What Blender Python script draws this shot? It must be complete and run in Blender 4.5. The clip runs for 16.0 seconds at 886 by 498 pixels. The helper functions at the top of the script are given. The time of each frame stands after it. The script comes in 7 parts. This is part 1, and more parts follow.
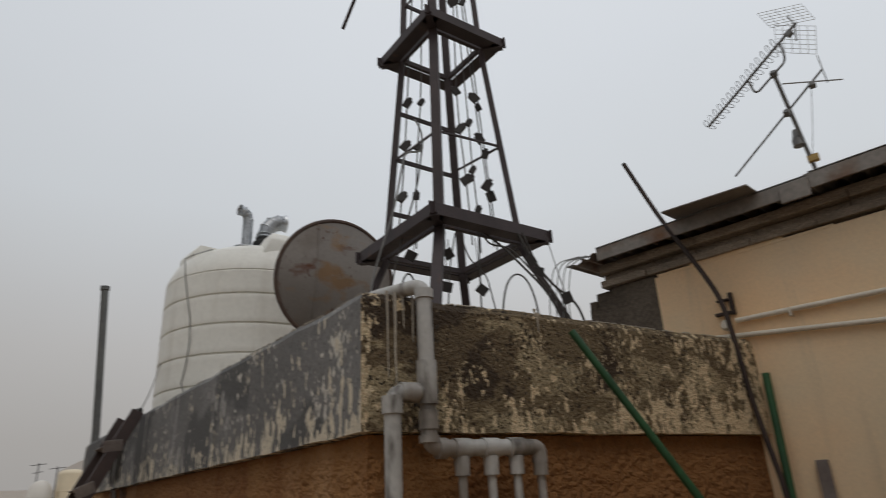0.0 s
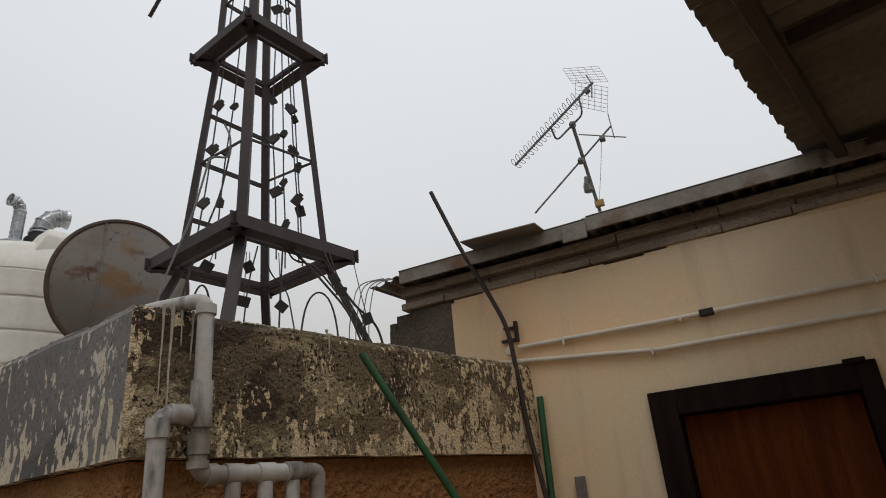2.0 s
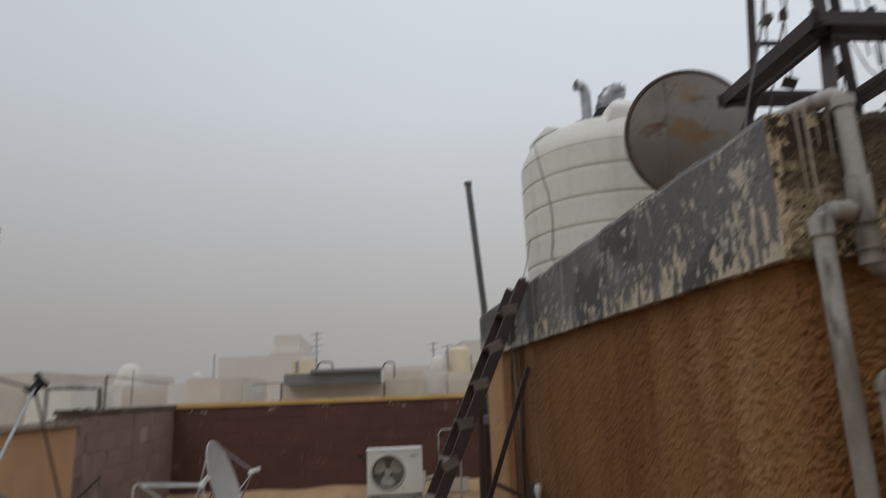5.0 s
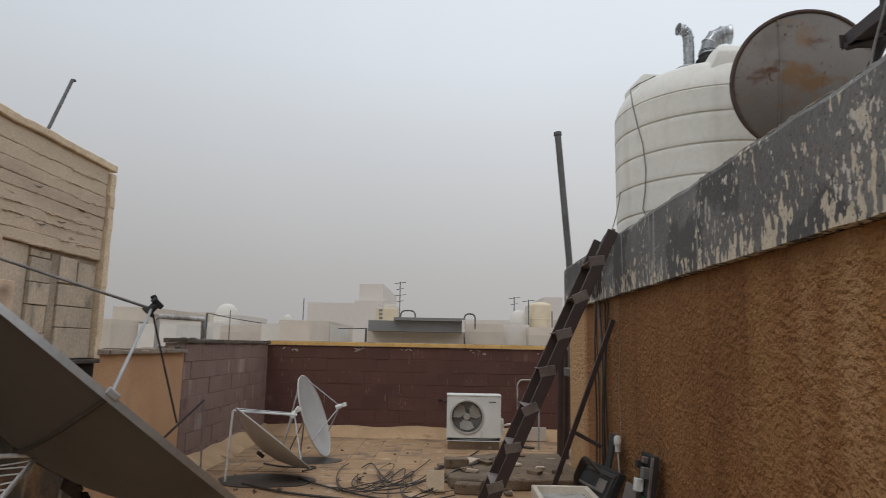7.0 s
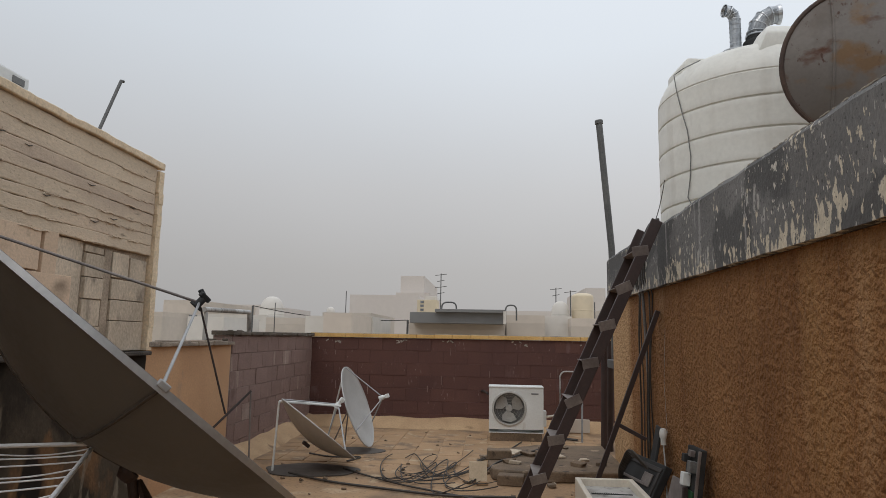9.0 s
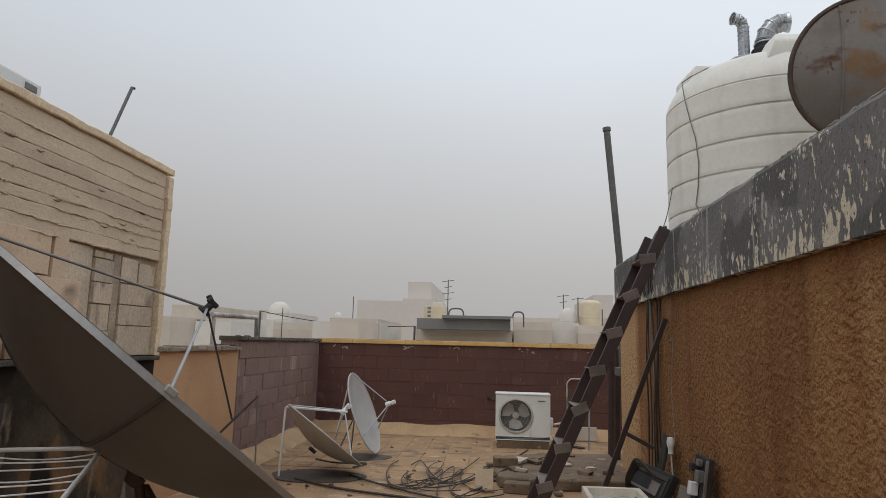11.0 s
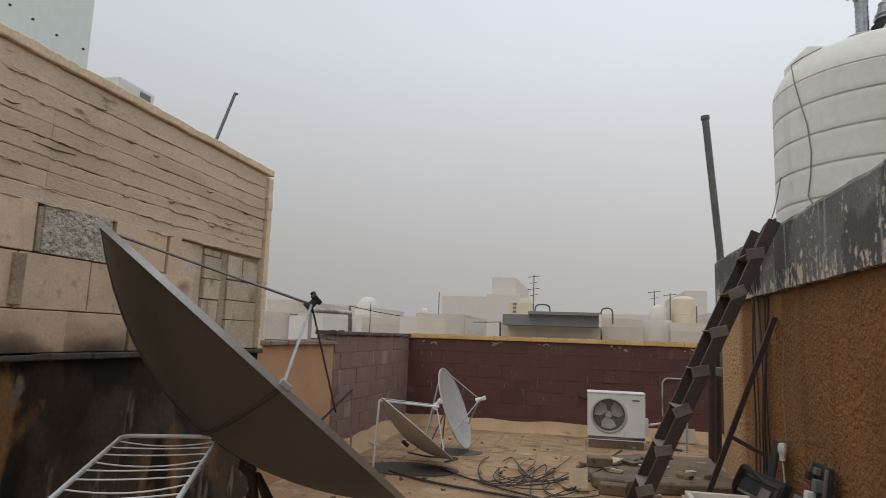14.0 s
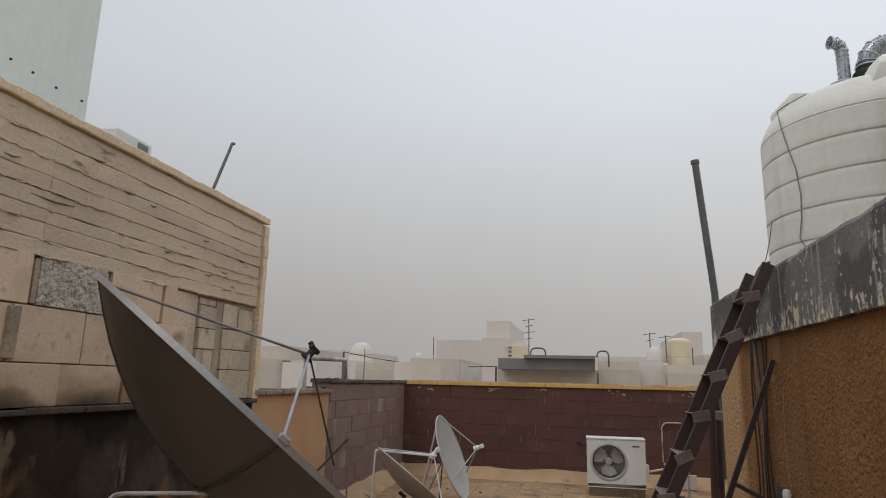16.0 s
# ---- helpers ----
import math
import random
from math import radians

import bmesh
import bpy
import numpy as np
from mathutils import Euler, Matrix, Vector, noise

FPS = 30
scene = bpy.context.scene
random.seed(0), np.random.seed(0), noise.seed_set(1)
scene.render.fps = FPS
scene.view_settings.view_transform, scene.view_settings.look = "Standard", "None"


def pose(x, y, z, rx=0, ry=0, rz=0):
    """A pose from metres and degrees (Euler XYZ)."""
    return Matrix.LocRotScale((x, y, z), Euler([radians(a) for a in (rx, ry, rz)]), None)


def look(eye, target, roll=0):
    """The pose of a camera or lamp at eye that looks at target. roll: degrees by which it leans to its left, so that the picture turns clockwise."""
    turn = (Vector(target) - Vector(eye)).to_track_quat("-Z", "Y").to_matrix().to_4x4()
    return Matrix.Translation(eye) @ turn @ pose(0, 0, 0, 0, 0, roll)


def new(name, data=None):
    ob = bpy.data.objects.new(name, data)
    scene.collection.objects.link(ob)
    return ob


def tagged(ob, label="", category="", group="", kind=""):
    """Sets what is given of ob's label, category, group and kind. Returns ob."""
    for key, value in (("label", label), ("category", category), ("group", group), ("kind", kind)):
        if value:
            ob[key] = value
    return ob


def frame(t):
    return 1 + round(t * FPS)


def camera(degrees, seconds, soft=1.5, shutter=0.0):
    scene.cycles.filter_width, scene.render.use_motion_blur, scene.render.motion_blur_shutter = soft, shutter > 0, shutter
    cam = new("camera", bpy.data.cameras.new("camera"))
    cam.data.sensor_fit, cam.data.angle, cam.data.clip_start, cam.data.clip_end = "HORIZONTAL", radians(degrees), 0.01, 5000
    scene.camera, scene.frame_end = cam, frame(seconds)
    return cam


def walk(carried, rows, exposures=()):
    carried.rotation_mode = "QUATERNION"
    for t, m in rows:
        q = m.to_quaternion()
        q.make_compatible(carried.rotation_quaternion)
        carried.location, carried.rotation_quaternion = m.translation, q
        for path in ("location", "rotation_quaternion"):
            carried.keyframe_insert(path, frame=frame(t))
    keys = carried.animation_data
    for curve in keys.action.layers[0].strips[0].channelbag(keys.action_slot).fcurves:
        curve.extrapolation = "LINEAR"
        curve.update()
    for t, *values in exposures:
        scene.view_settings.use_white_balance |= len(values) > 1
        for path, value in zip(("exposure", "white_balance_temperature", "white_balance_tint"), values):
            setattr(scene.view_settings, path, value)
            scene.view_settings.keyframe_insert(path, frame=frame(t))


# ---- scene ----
cam = camera(69.8, 16.0, soft=0.6, shutter=0.5)
PATH = [
    (0, (0.125, 0.117, 1.636), (1.253, 1.593, 2.378), -3.0),
    (0.5, (0.153, 0.103, 1.636), (1.453, 1.448, 2.345), -3.6),
    (1, (0.177, 0.079, 1.646), (1.59, 1.301, 2.361), -4.2),
    (1.5, (0.187, 0.063, 1.643), (1.679, 1.177, 2.372), -5.0),
    (2, (0.189, 0.046, 1.648), (1.704, 1.114, 2.4), -5.3),
    (2.5, (0.213, 0.05, 1.636), (1.774, 1.09, 2.331), -6.7),
    (3, (0.22, 0.067, 1.635), (1.754, 1.143, 2.334), -6.9),
    (3.5, (0.179, 0.11, 1.628), (1.57, 1.36, 2.337), -6.3),
    (4, (0.097, 0.17, 1.618), (1.129, 1.743, 2.297), -5.0),
    (4.5, (-0.003, 0.207, 1.577), (0.558, 2.026, 2.191), -5.4),
    (5, (-0.099, 0.222, 1.494), (0.135, 2.159, 1.934), -2.2),
    (5.2, (-0.112, 0.237, 1.455), (0.041, 2.201, 1.801), -0.8),
    (7.3, (-0.135, 0.219, 1.43), (-0.247, 2.196, 1.71), 1.9),
    (7.5, (-0.141, 0.222, 1.43), (-0.334, 2.201, 1.641), 2.6),
    (8, (-0.138, 0.219, 1.432), (-0.365, 2.193, 1.659), 1.6),
    (8.5, (-0.136, 0.231, 1.432), (-0.307, 2.206, 1.691), 1.4),
    (9, (-0.127, 0.225, 1.434), (-0.28, 2.201, 1.708), 1.0),
    (11.5, (-0.122, 0.217, 1.441), (-0.301, 2.187, 1.734), 1.4),
    (12, (-0.12, 0.216, 1.448), (-0.276, 2.189, 1.737), 1.1),
    (12.5, (-0.123, 0.231, 1.448), (-0.268, 2.207, 1.726), 0.7),
    (13, (-0.141, 0.234, 1.445), (-0.383, 2.2, 1.716), 0.8),
    (13.5, (-0.167, 0.228, 1.441), (-0.527, 2.177, 1.71), 1.6),
    (14, (-0.195, 0.225, 1.444), (-0.631, 2.158, 1.715), 2.0),
    (14.5, (-0.213, 0.214, 1.443), (-0.71, 2.131, 1.722), 2.2),
    (15, (-0.229, 0.225, 1.441), (-0.745, 2.137, 1.727), 2.3),
    (15.5, (-0.218, 0.21, 1.454), (-0.702, 2.117, 1.814), 2.0),
    (16, (-0.215, 0.209, 1.463), (-0.63, 2.123, 1.87), 1.3),
]
walk(cam, [(t, look(eye, target, roll)) for t, eye, target, roll in PATH], exposures=[(0.0, -0.42, 6600, 10), (1.5, -0.30, 6700, 10), (3.5, -0.24, 6650, 10), (5.0, -0.34, 6450, 10), (7.5, -0.04, 6400, 10), (14.5, -0.05, 6480, 10), (16.0, -0.11, 6500, 10)])

# ---------------------------------------------------------------- light: dusty overcast sky
SUN_EL, SUN_AZ = radians(55), radians(215)
world = bpy.data.worlds.new("overcast")
scene.world = world
world.use_nodes = True
wn, wl = world.node_tree.nodes, world.node_tree.links
wn.clear()
w_out, w_bg = wn.new("ShaderNodeOutputWorld"), wn.new("ShaderNodeBackground")
w_sky = wn.new("ShaderNodeTexSky")
w_sky.sky_type, w_sky.sun_disc = "NISHITA", False
w_sky.sun_elevation, w_sky.sun_rotation = SUN_EL, SUN_AZ
w_sky.dust_density, w_sky.air_density, w_sky.altitude = 8.0, 1.0, 100.0
w_geo = wn.new("ShaderNodeTexCoord")
w_sep = wn.new("ShaderNodeSeparateXYZ")
wl.new(w_geo.outputs["Generated"], w_sep.inputs[0])
w_ramp = wn.new("ShaderNodeValToRGB")
cr = w_ramp.color_ramp
cr.elements[0].position, cr.elements[0].color = 0.0, (0.445, 0.432, 0.421, 1)
cr.elements[1].position, cr.elements[1].color = 1.0, (0.86, 0.90, 0.96, 1)
for p, c in ((0.10, (0.490, 0.476, 0.463)), (0.22, (0.574, 0.570, 0.568)), (0.42, (0.695, 0.735, 0.775)), (0.6, (0.755, 0.80, 0.855))):
    e = cr.elements.new(p)
    e.color = (*c, 1)
wl.new(w_sep.outputs["Z"], w_ramp.inputs[0])
# cloud deck is thinner, so brighter, towards the hidden sun
w_dot = wn.new("ShaderNodeVectorMath")
w_dot.operation = "DOT_PRODUCT"
w_dot.inputs[1].default_value = (0.80, 0.10, 0.59)
wl.new(w_geo.outputs["Generated"], w_dot.inputs[0])
w_map = wn.new("ShaderNodeMapRange")
w_map.inputs["From Min"].default_value, w_map.inputs["From Max"].default_value = -0.6, 1.0
w_map.inputs["To Min"].default_value, w_map.inputs["To Max"].default_value = 0.84, 1.27
wl.new(w_dot.outputs["Value"], w_map.inputs["Value"])
w_cloud = wn.new("ShaderNodeTexNoise")
w_cloud.inputs["Scale"].default_value, w_cloud.inputs["Detail"].default_value = 1.6, 3.0
wl.new(w_geo.outputs["Generated"], w_cloud.inputs["Vector"])
w_cm = wn.new("ShaderNodeMapRange")
w_cm.inputs["To Min"].default_value, w_cm.inputs["To Max"].default_value = 0.93, 1.07
wl.new(w_cloud.outputs["Fac"], w_cm.inputs["Value"])
w_k = wn.new("ShaderNodeMath")
w_k.operation = "MULTIPLY"
wl.new(w_map.outputs[0], w_k.inputs[0]), wl.new(w_cm.outputs[0], w_k.inputs[1])
w_mul = wn.new("ShaderNodeVectorMath")
w_mul.operation = "SCALE"
wl.new(w_ramp.outputs["Color"], w_mul.inputs[0]), wl.new(w_k.outputs[0], w_mul.inputs["Scale"])
w_mix = wn.new("ShaderNodeMix")
w_mix.data_type = "RGBA"
w_sc = wn.new("ShaderNodeVectorMath")
w_sc.operation = "SCALE"
w_sc.inputs["Scale"].default_value = 0.10
wl.new(w_sky.outputs[0], w_sc.inputs[0])
w_mix.inputs["Factor"].default_value = 0.06
wl.new(w_mul.outputs[0], w_mix.inputs["A"]), wl.new(w_sc.outputs[0], w_mix.inputs["B"])
wl.new(w_mix.outputs["Result"], w_bg.inputs["Color"])
w_bg.inputs["Strength"].default_value = 1.0
wl.new(w_bg.outputs[0], w_out.inputs[0])
sun = new("sun", bpy.data.lights.new("sun", "SUN"))
sun.data.energy, sun.data.angle, sun.data.color = 0.5, radians(25), (1.0, 0.96, 0.9)
sun.matrix_world = look((0, 0, 0), (-math.sin(SUN_AZ) * math.cos(SUN_EL), -math.cos(SUN_AZ) * math.cos(SUN_EL), -math.sin(SUN_EL)))


# ---------------------------------------------------------------- materials
def surface(name, c1, c2, rough=0.85, metal=0.0, big=2.0, fine=40.0, fine_amount=0.25, bump=0.3, bump_size=0.004,
            stretch=(1, 1, 1), spots=(), vary=0.0, contrast=(0.35, 0.65), lumps=0.0, lump_size=18.0, soft_edge=0.04, gloss=0.5):
    """Two colours mixed by a broad noise, darkened and lightened by a fine one; spots: (colour, scale, amount, stretch, rise, cluster)."""
    m = bpy.data.materials.new(name)
    m.use_nodes = True
    nt = m.node_tree
    n, l = nt.nodes, nt.links
    bsdf = n["Principled BSDF"]
    tc = n.new("ShaderNodeTexCoord")

    coords = tc.outputs["Object"]
    if vary:      # alike pieces: no two with the same stains
        where = n.new("ShaderNodeObjectInfo")
        shift = n.new("ShaderNodeVectorMath")
        shift.operation = "MULTIPLY_ADD"
        l.new(where.outputs["Random"], shift.inputs[0])
        shift.inputs[1].default_value = (0.7, 0.7, 0.35)
        l.new(where.outputs["Location"], shift.inputs[2])
        moved = n.new("ShaderNodeVectorMath")
        l.new(coords, moved.inputs[0]), l.new(shift.outputs[0], moved.inputs[1])
        coords = moved.outputs[0]

    def noise_at(scale, st=(1, 1, 1), detail=6.0):
        mp = n.new("ShaderNodeMapping")
        mp.inputs["Scale"].default_value = st
        l.new(coords, mp.inputs[0])
        t = n.new("ShaderNodeTexNoise")
        t.inputs["Scale"].default_value, t.inputs["Detail"].default_value = scale, detail
        l.new(mp.outputs[0], t.inputs["Vector"])
        return t.outputs["Fac"]

    def ranged(v, a, b, c=0.0, d=1.0):
        r = n.new("ShaderNodeMapRange")
        for k, x in zip(("From Min", "From Max", "To Min", "To Max"), (a, b, c, d)):
            r.inputs[k].default_value = x
        l.new(v, r.inputs["Value"])
        return r.outputs[0]

    def mixed(f, a, b):
        x = n.new("ShaderNodeMix")
        x.data_type = "RGBA"
        l.new(f, x.inputs["Factor"])
        for k, v in (("A", a), ("B", b)):
            if isinstance(v, tuple):
                x.inputs[k].default_value = (*v, 1)
            else:
                l.new(v, x.inputs[k])
        return x.outputs["Result"]

    col = mixed(ranged(noise_at(big, stretch), *contrast), c1, c2)
    for colour, scale, amount, st, rise, *cluster in spots:
        f = noise_at(scale, st, 9.0)
        for c_scale, weight in cluster:      # spots gather where a broader noise is high
            add = n.new("ShaderNodeMath")
            l.new(f, add.inputs[0])
            l.new(ranged(noise_at(c_scale, (1, 1, 1), 4.0), 0.25, 0.75, -weight / 2, weight / 2), add.inputs[1])
            f = add.outputs[0]
        for z0, z1, k, axis in rise or ():
            sep = n.new("ShaderNodeSeparateXYZ")
            l.new(tc.outputs["Object"], sep.inputs[0])
            add = n.new("ShaderNodeMath")
            l.new(f, add.inputs[0])
            l.new(ranged(sep.outputs[axis], z0, z1, k, 0.0), add.inputs[1])
            f = add.outputs[0]
        col = mixed(ranged(f, 1 - amount - soft_edge, 1 - amount + soft_edge), col, colour)
    fine_f = noise_at(fine, stretch, 8.0)
    sc = n.new("ShaderNodeVectorMath")
    sc.operation = "SCALE"
    l.new(col, sc.inputs[0])
    k = ranged(fine_f, 0.25, 0.75, 1 - fine_amount, 1 + fine_amount)
    if vary:
        oi = n.new("ShaderNodeObjectInfo")
        mu = n.new("ShaderNodeMath")
        mu.operation = "MULTIPLY"
        l.new(k, mu.inputs[0]), l.new(ranged(oi.outputs["Random"], 0, 1, 1 - vary, 1 + vary), mu.inputs[1])
        k = mu.outputs[0]
    l.new(k, sc.inputs["Scale"])
    l.new(sc.outputs[0], bsdf.inputs["Base Color"])
    bsdf.inputs["Metallic"].default_value = metal
    bsdf.inputs["Specular IOR Level"].default_value = gloss
    l.new(ranged(fine_f, 0.2, 0.8, max(rough - 0.12, 0.05), min(rough + 0.1, 1.0)), bsdf.inputs["Roughness"])
    if bump:
        b = n.new("ShaderNodeBump")
        b.inputs["Strength"].default_value, b.inputs["Distance"].default_value = bump, bump_size
        h = fine_f
        if lumps:
            ad = n.new("ShaderNodeMath")
            ad.operation = "MULTIPLY_ADD"
            l.new(ranged(noise_at(lump_size, (1, 1, 1), 3.0), 0.35, 0.72), ad.inputs[0])
            ad.inputs[1].default_value = lumps
            l.new(fine_f, ad.inputs[2])
            h = ad.outputs[0]
        l.new(h, b.inputs["Height"])
        l.new(b.outputs[0], bsdf.inputs["Normal"])
    return m


M = {}
M["stucco"] = surface("ochre_stucco", (0.338, 0.164, 0.063), (0.268, 0.125, 0.047), 0.92, big=1.6, fine=90, fine_amount=0.14, bump=0.85, bump_size=0.02,
                      stretch=(1, 1, 0.85), lumps=1.5, lump_size=30, gloss=0.3, spots=[((0.215, 0.094, 0.033), 2.0, 0.41, (1, 1, 0.08), None), ((0.43, 0.23, 0.09), 1.3, 0.35, (1, 1, 0.12), None), ((0.58, 0.36, 0.185), 1.2, 0.30, (1, 1, 0.15), ((7.7, 4.6, 0.36, "Y"),)),
                                      ((0.17, 0.077, 0.029), 26, 0.29, (1, 1, 0.75), None, (2.2, 0.18))], soft_edge=0.07)
M["parapet_grey"] = surface("peeling_grey_coating", (0.142, 0.138, 0.134), (0.208, 0.203, 0.197), 0.8, big=1.4, fine=70, fine_amount=0.2, bump=0.7, bump_size=0.008, stretch=(1, 1, 0.6), gloss=0.3,
                            spots=[((0.104, 0.102, 0.10), 1.3, 0.46, (1, 1, 0.9), None), ((0.30, 0.29, 0.28), 11.0, 0.33, (1, 1, 0.10), None), ((0.40, 0.385, 0.36), 24, 0.315, (1, 1, 0.35), None, (2.4, 0.30)), ((0.60, 0.565, 0.50), 46, 0.30, (1, 1, 0.5), ((2.45, 2.22, 0.07, "Z"),), (2.8, 0.35)),
                                   ((0.60, 0.535, 0.42), 27.0, 0.285, (1, 1, 0.45), ((1.87, 2.13, 0.19, "Z"), (2.1, 4.0, 0.07, "Y")), (3.2, 0.36)), ((0.085, 0.082, 0.08), 55, 0.36, (1, 1, 0.8), None)], soft_edge=0.014)
M["parapet_mould"] = surface("mouldy_flaking_plaster", (0.200, 0.150, 0.088), (0.138, 0.101, 0.062), 0.92, big=1.8, fine=150, fine_amount=0.45, bump=0.9, bump_size=0.010, gloss=0.25,
                             spots=[((0.34, 0.272, 0.168), 3.4, 0.45, (1, 1, 1.4), ((2.45, 2.10, -0.12, "Z"),)), ((0.068, 0.048, 0.032), 2.8, 0.35, (1, 1, 1), ((2.38, 2.16, 0.12, "Z"), (1.5, 2.6, 0.08, "X"))), ((0.040, 0.030, 0.022), 85, 0.41, (1, 1, 0.7), None, (6, 0.12)),
                                    ((0.55, 0.44, 0.28), 76, 0.350, (1, 1, 0.6), ((2.45, 2.1, -0.05, "Z"), (3.3, 2.0, 0.03, "X")), (6.0, 0.34)), ((0.66, 0.52, 0.335), 34, 0.275, (1, 1, 0.55), ((1.87, 2.12, 0.20, "Z"), (3.3, 1.7, 0.17, "X")), (7.0, 0.30)),
                                    ((0.66, 0.53, 0.35), 38, 0.27, (1, 1, 0.6), ((2.38, 2.26, 0.07, "Z"), (3.3, 2.3, 0.08, "X")), (8.0, 0.26)), ((0.62, 0.50, 0.33), 40, 0.23, (1, 1, 0.6), ((1.245, 1.34, 0.28, "X"),), (9.0, 0.22))], soft_edge=0.012, lumps=0.9, lump_size=55)
M["parapet_top"] = surface("chalky_parapet_top", (0.48, 0.43, 0.35), (0.30, 0.27, 0.23), 0.9, big=6, fine=70)
M["pvc"] = surface("weathered_pvc", (0.50, 0.49, 0.47), (0.40, 0.39, 0.37), 0.5, big=5, fine=50, fine_amount=0.1, bump=0.1, spots=[((0.24, 0.215, 0.19), 5, 0.45, (1, 1, 0.35), None), ((0.10, 0.088, 0.075), 16, 0.38, (1, 1, 0.3), None)], soft_edge=0.07)
M["pvc_white"] = surface("white_pvc", (0.72, 0.66, 0.56), (0.62, 0.56, 0.47), 0.5, big=5, fine=50, fine_amount=0.08, bump=0.1)
M["tower"] = surface("brown_painted_steel", (0.058, 0.043, 0.044), (0.042, 0.031, 0.032), 0.6, big=5, fine=60, fine_amount=0.2, bump=0.2, gloss=0.35, spots=[((0.08, 0.048, 0.037), 6, 0.33, (1, 1, 0.5), None)])
M["lamp_housing"] = surface("sun_faded_lamp_plastic", (0.050, 0.044, 0.042), (0.036, 0.032, 0.031), 0.75, big=9, fine=60, fine_amount=0.15, bump=0.1)
M["cream"] = surface("cream_wall_paint", (0.72, 0.595, 0.41), (0.77, 0.65, 0.465), 0.85, big=0.8, fine=70, fine_amount=0.06, bump=0.12, bump_size=0.003, spots=[((0.84, 0.58, 0.345), 0.9, 0.33, (1, 1, 1), ((1.9, 0.5, 0.24, "Y"),)), ((0.52, 0.43, 0.30), 2.0, 0.30, (2.5, 2.5, 0.2), None)], soft_edge=0.12)
M["dark_render"] = surface("dark_grey_render", (0.085, 0.068, 0.052), (0.13, 0.105, 0.082), 0.95, big=4, fine=50, fine_amount=0.4, bump=0.8, bump_size=0.01)
M["rough_concrete"] = surface("rough_concrete", (0.37, 0.305, 0.24), (0.21, 0.172, 0.135), 0.95, big=3, fine=60, fine_amount=0.4, bump=0.8, bump_size=0.01, stretch=(1, 1, 3))
M["sheet"] = surface("weathered_roof_sheet", (0.27, 0.245, 0.22), (0.185, 0.162, 0.143), 0.6, 0.3, big=2.5, fine=40, fine_amount=0.25, bump=0.2, spots=[((0.14, 0.07, 0.035), 4, 0.38, (1, 1, 1), None)], soft_edge=0.08)
M["canopy"] = surface("canopy_sheet", (0.17, 0.155, 0.135), (0.12, 0.105, 0.09), 0.6, 0.2, big=2, fine=30, fine_amount=0.2, bump=0.2)
M["door"] = surface("red_brown_wood_door", (0.120, 0.034, 0.010), (0.080, 0.021, 0.006), 0.85, big=3, fine=30, fine_amount=0.25, bump=0.15, stretch=(6, 6, 0.5), gloss=0.1)
M["black_wood"] = surface("dark_door_frame", (0.013, 0.0085, 0.007), (0.020, 0.013, 0.011), 0.95, big=4, fine=40, stretch=(4, 4, 0.6), bump=0.15, gloss=0.08)
M["tank"] = surface("offwhite_tank_plastic", (0.82, 0.805, 0.745), (0.755, 0.74, 0.68), 0.5, big=0.8, fine=25, fine_amount=0.05, bump=0.1, spots=[((0.68, 0.655, 0.59), 3.2, 0.34, (2, 2, 0.15), None), ((0.70, 0.68, 0.62), 14, 0.33, (1, 1, 0.4), None)], soft_edge=0.12)
M["galv"] = surface("galvanised_duct", (0.64, 0.66, 0.68), (0.48, 0.50, 0.52), 0.35, 0.8, big=8, fine=40, fine_amount=0.15, bump=0.1)
M["dark_plastic"] = surface("dark_plastic", (0.016, 0.016, 0.016), (0.03, 0.03, 0.03), 0.8, big=6, fine=40, bump=0.1)
M["rustdish"] = surface("rust_stained_dish_steel", (0.205, 0.184, 0.167), (0.265, 0.241, 0.220), 0.6, 0.25, big=1.6, fine=40, fine_amount=0.10, bump=0.12, spots=[((0.19, 0.162, 0.14), 2.2, 0.42, (1, 1, 1), None), ((0.25, 0.155, 0.085), 3.0, 0.375, (1, 1, 1.4), None, (1.5, 0.2)), ((0.13, 0.055, 0.033), 3.6, 0.365, (1, 1, 1.6), None, (1.8, 0.25)), ((0.11, 0.06, 0.045), 30, 0.27, (1, 1, 0.6), None, (4, 0.3))], soft_edge=0.05)
M["dish"] = surface("grey_dish_back", (0.185, 0.158, 0.128), (0.21, 0.18, 0.147), 0.6, 0.15, big=0.9, fine=30, fine_amount=0.05, bump=0.05, spots=[((0.135, 0.112, 0.09), 1.6, 0.40, (1, 1, 0.8), None)], soft_edge=0.16)
M["dish_rim"] = surface("grey_dish_rim", (0.40, 0.40, 0.40), (0.33, 0.33, 0.33), 0.45, 0.4, big=6, fine=40, fine_amount=0.1, bump=0.1)
M["dish_small"] = surface("pale_grey_dish", (0.50, 0.49, 0.47), (0.42, 0.41, 0.39), 0.55, 0.1, big=3, fine=40, fine_amount=0.08, bump=0.1)
M["white_metal"] = surface("white_painted_metal", (0.76, 0.775, 0.755), (0.69, 0.70, 0.675), 0.45, big=4, fine=40, fine_amount=0.05, bump=0.08, spots=[((0.42, 0.36, 0.28), 5, 0.28, (1, 1, 0.3), None)], soft_edge=0.08)
M["grille"] = surface("grille_dark_metal", (0.20, 0.20, 0.195), (0.15, 0.15, 0.145), 0.5, 0.3, big=10, fine=60, bump=0.1)
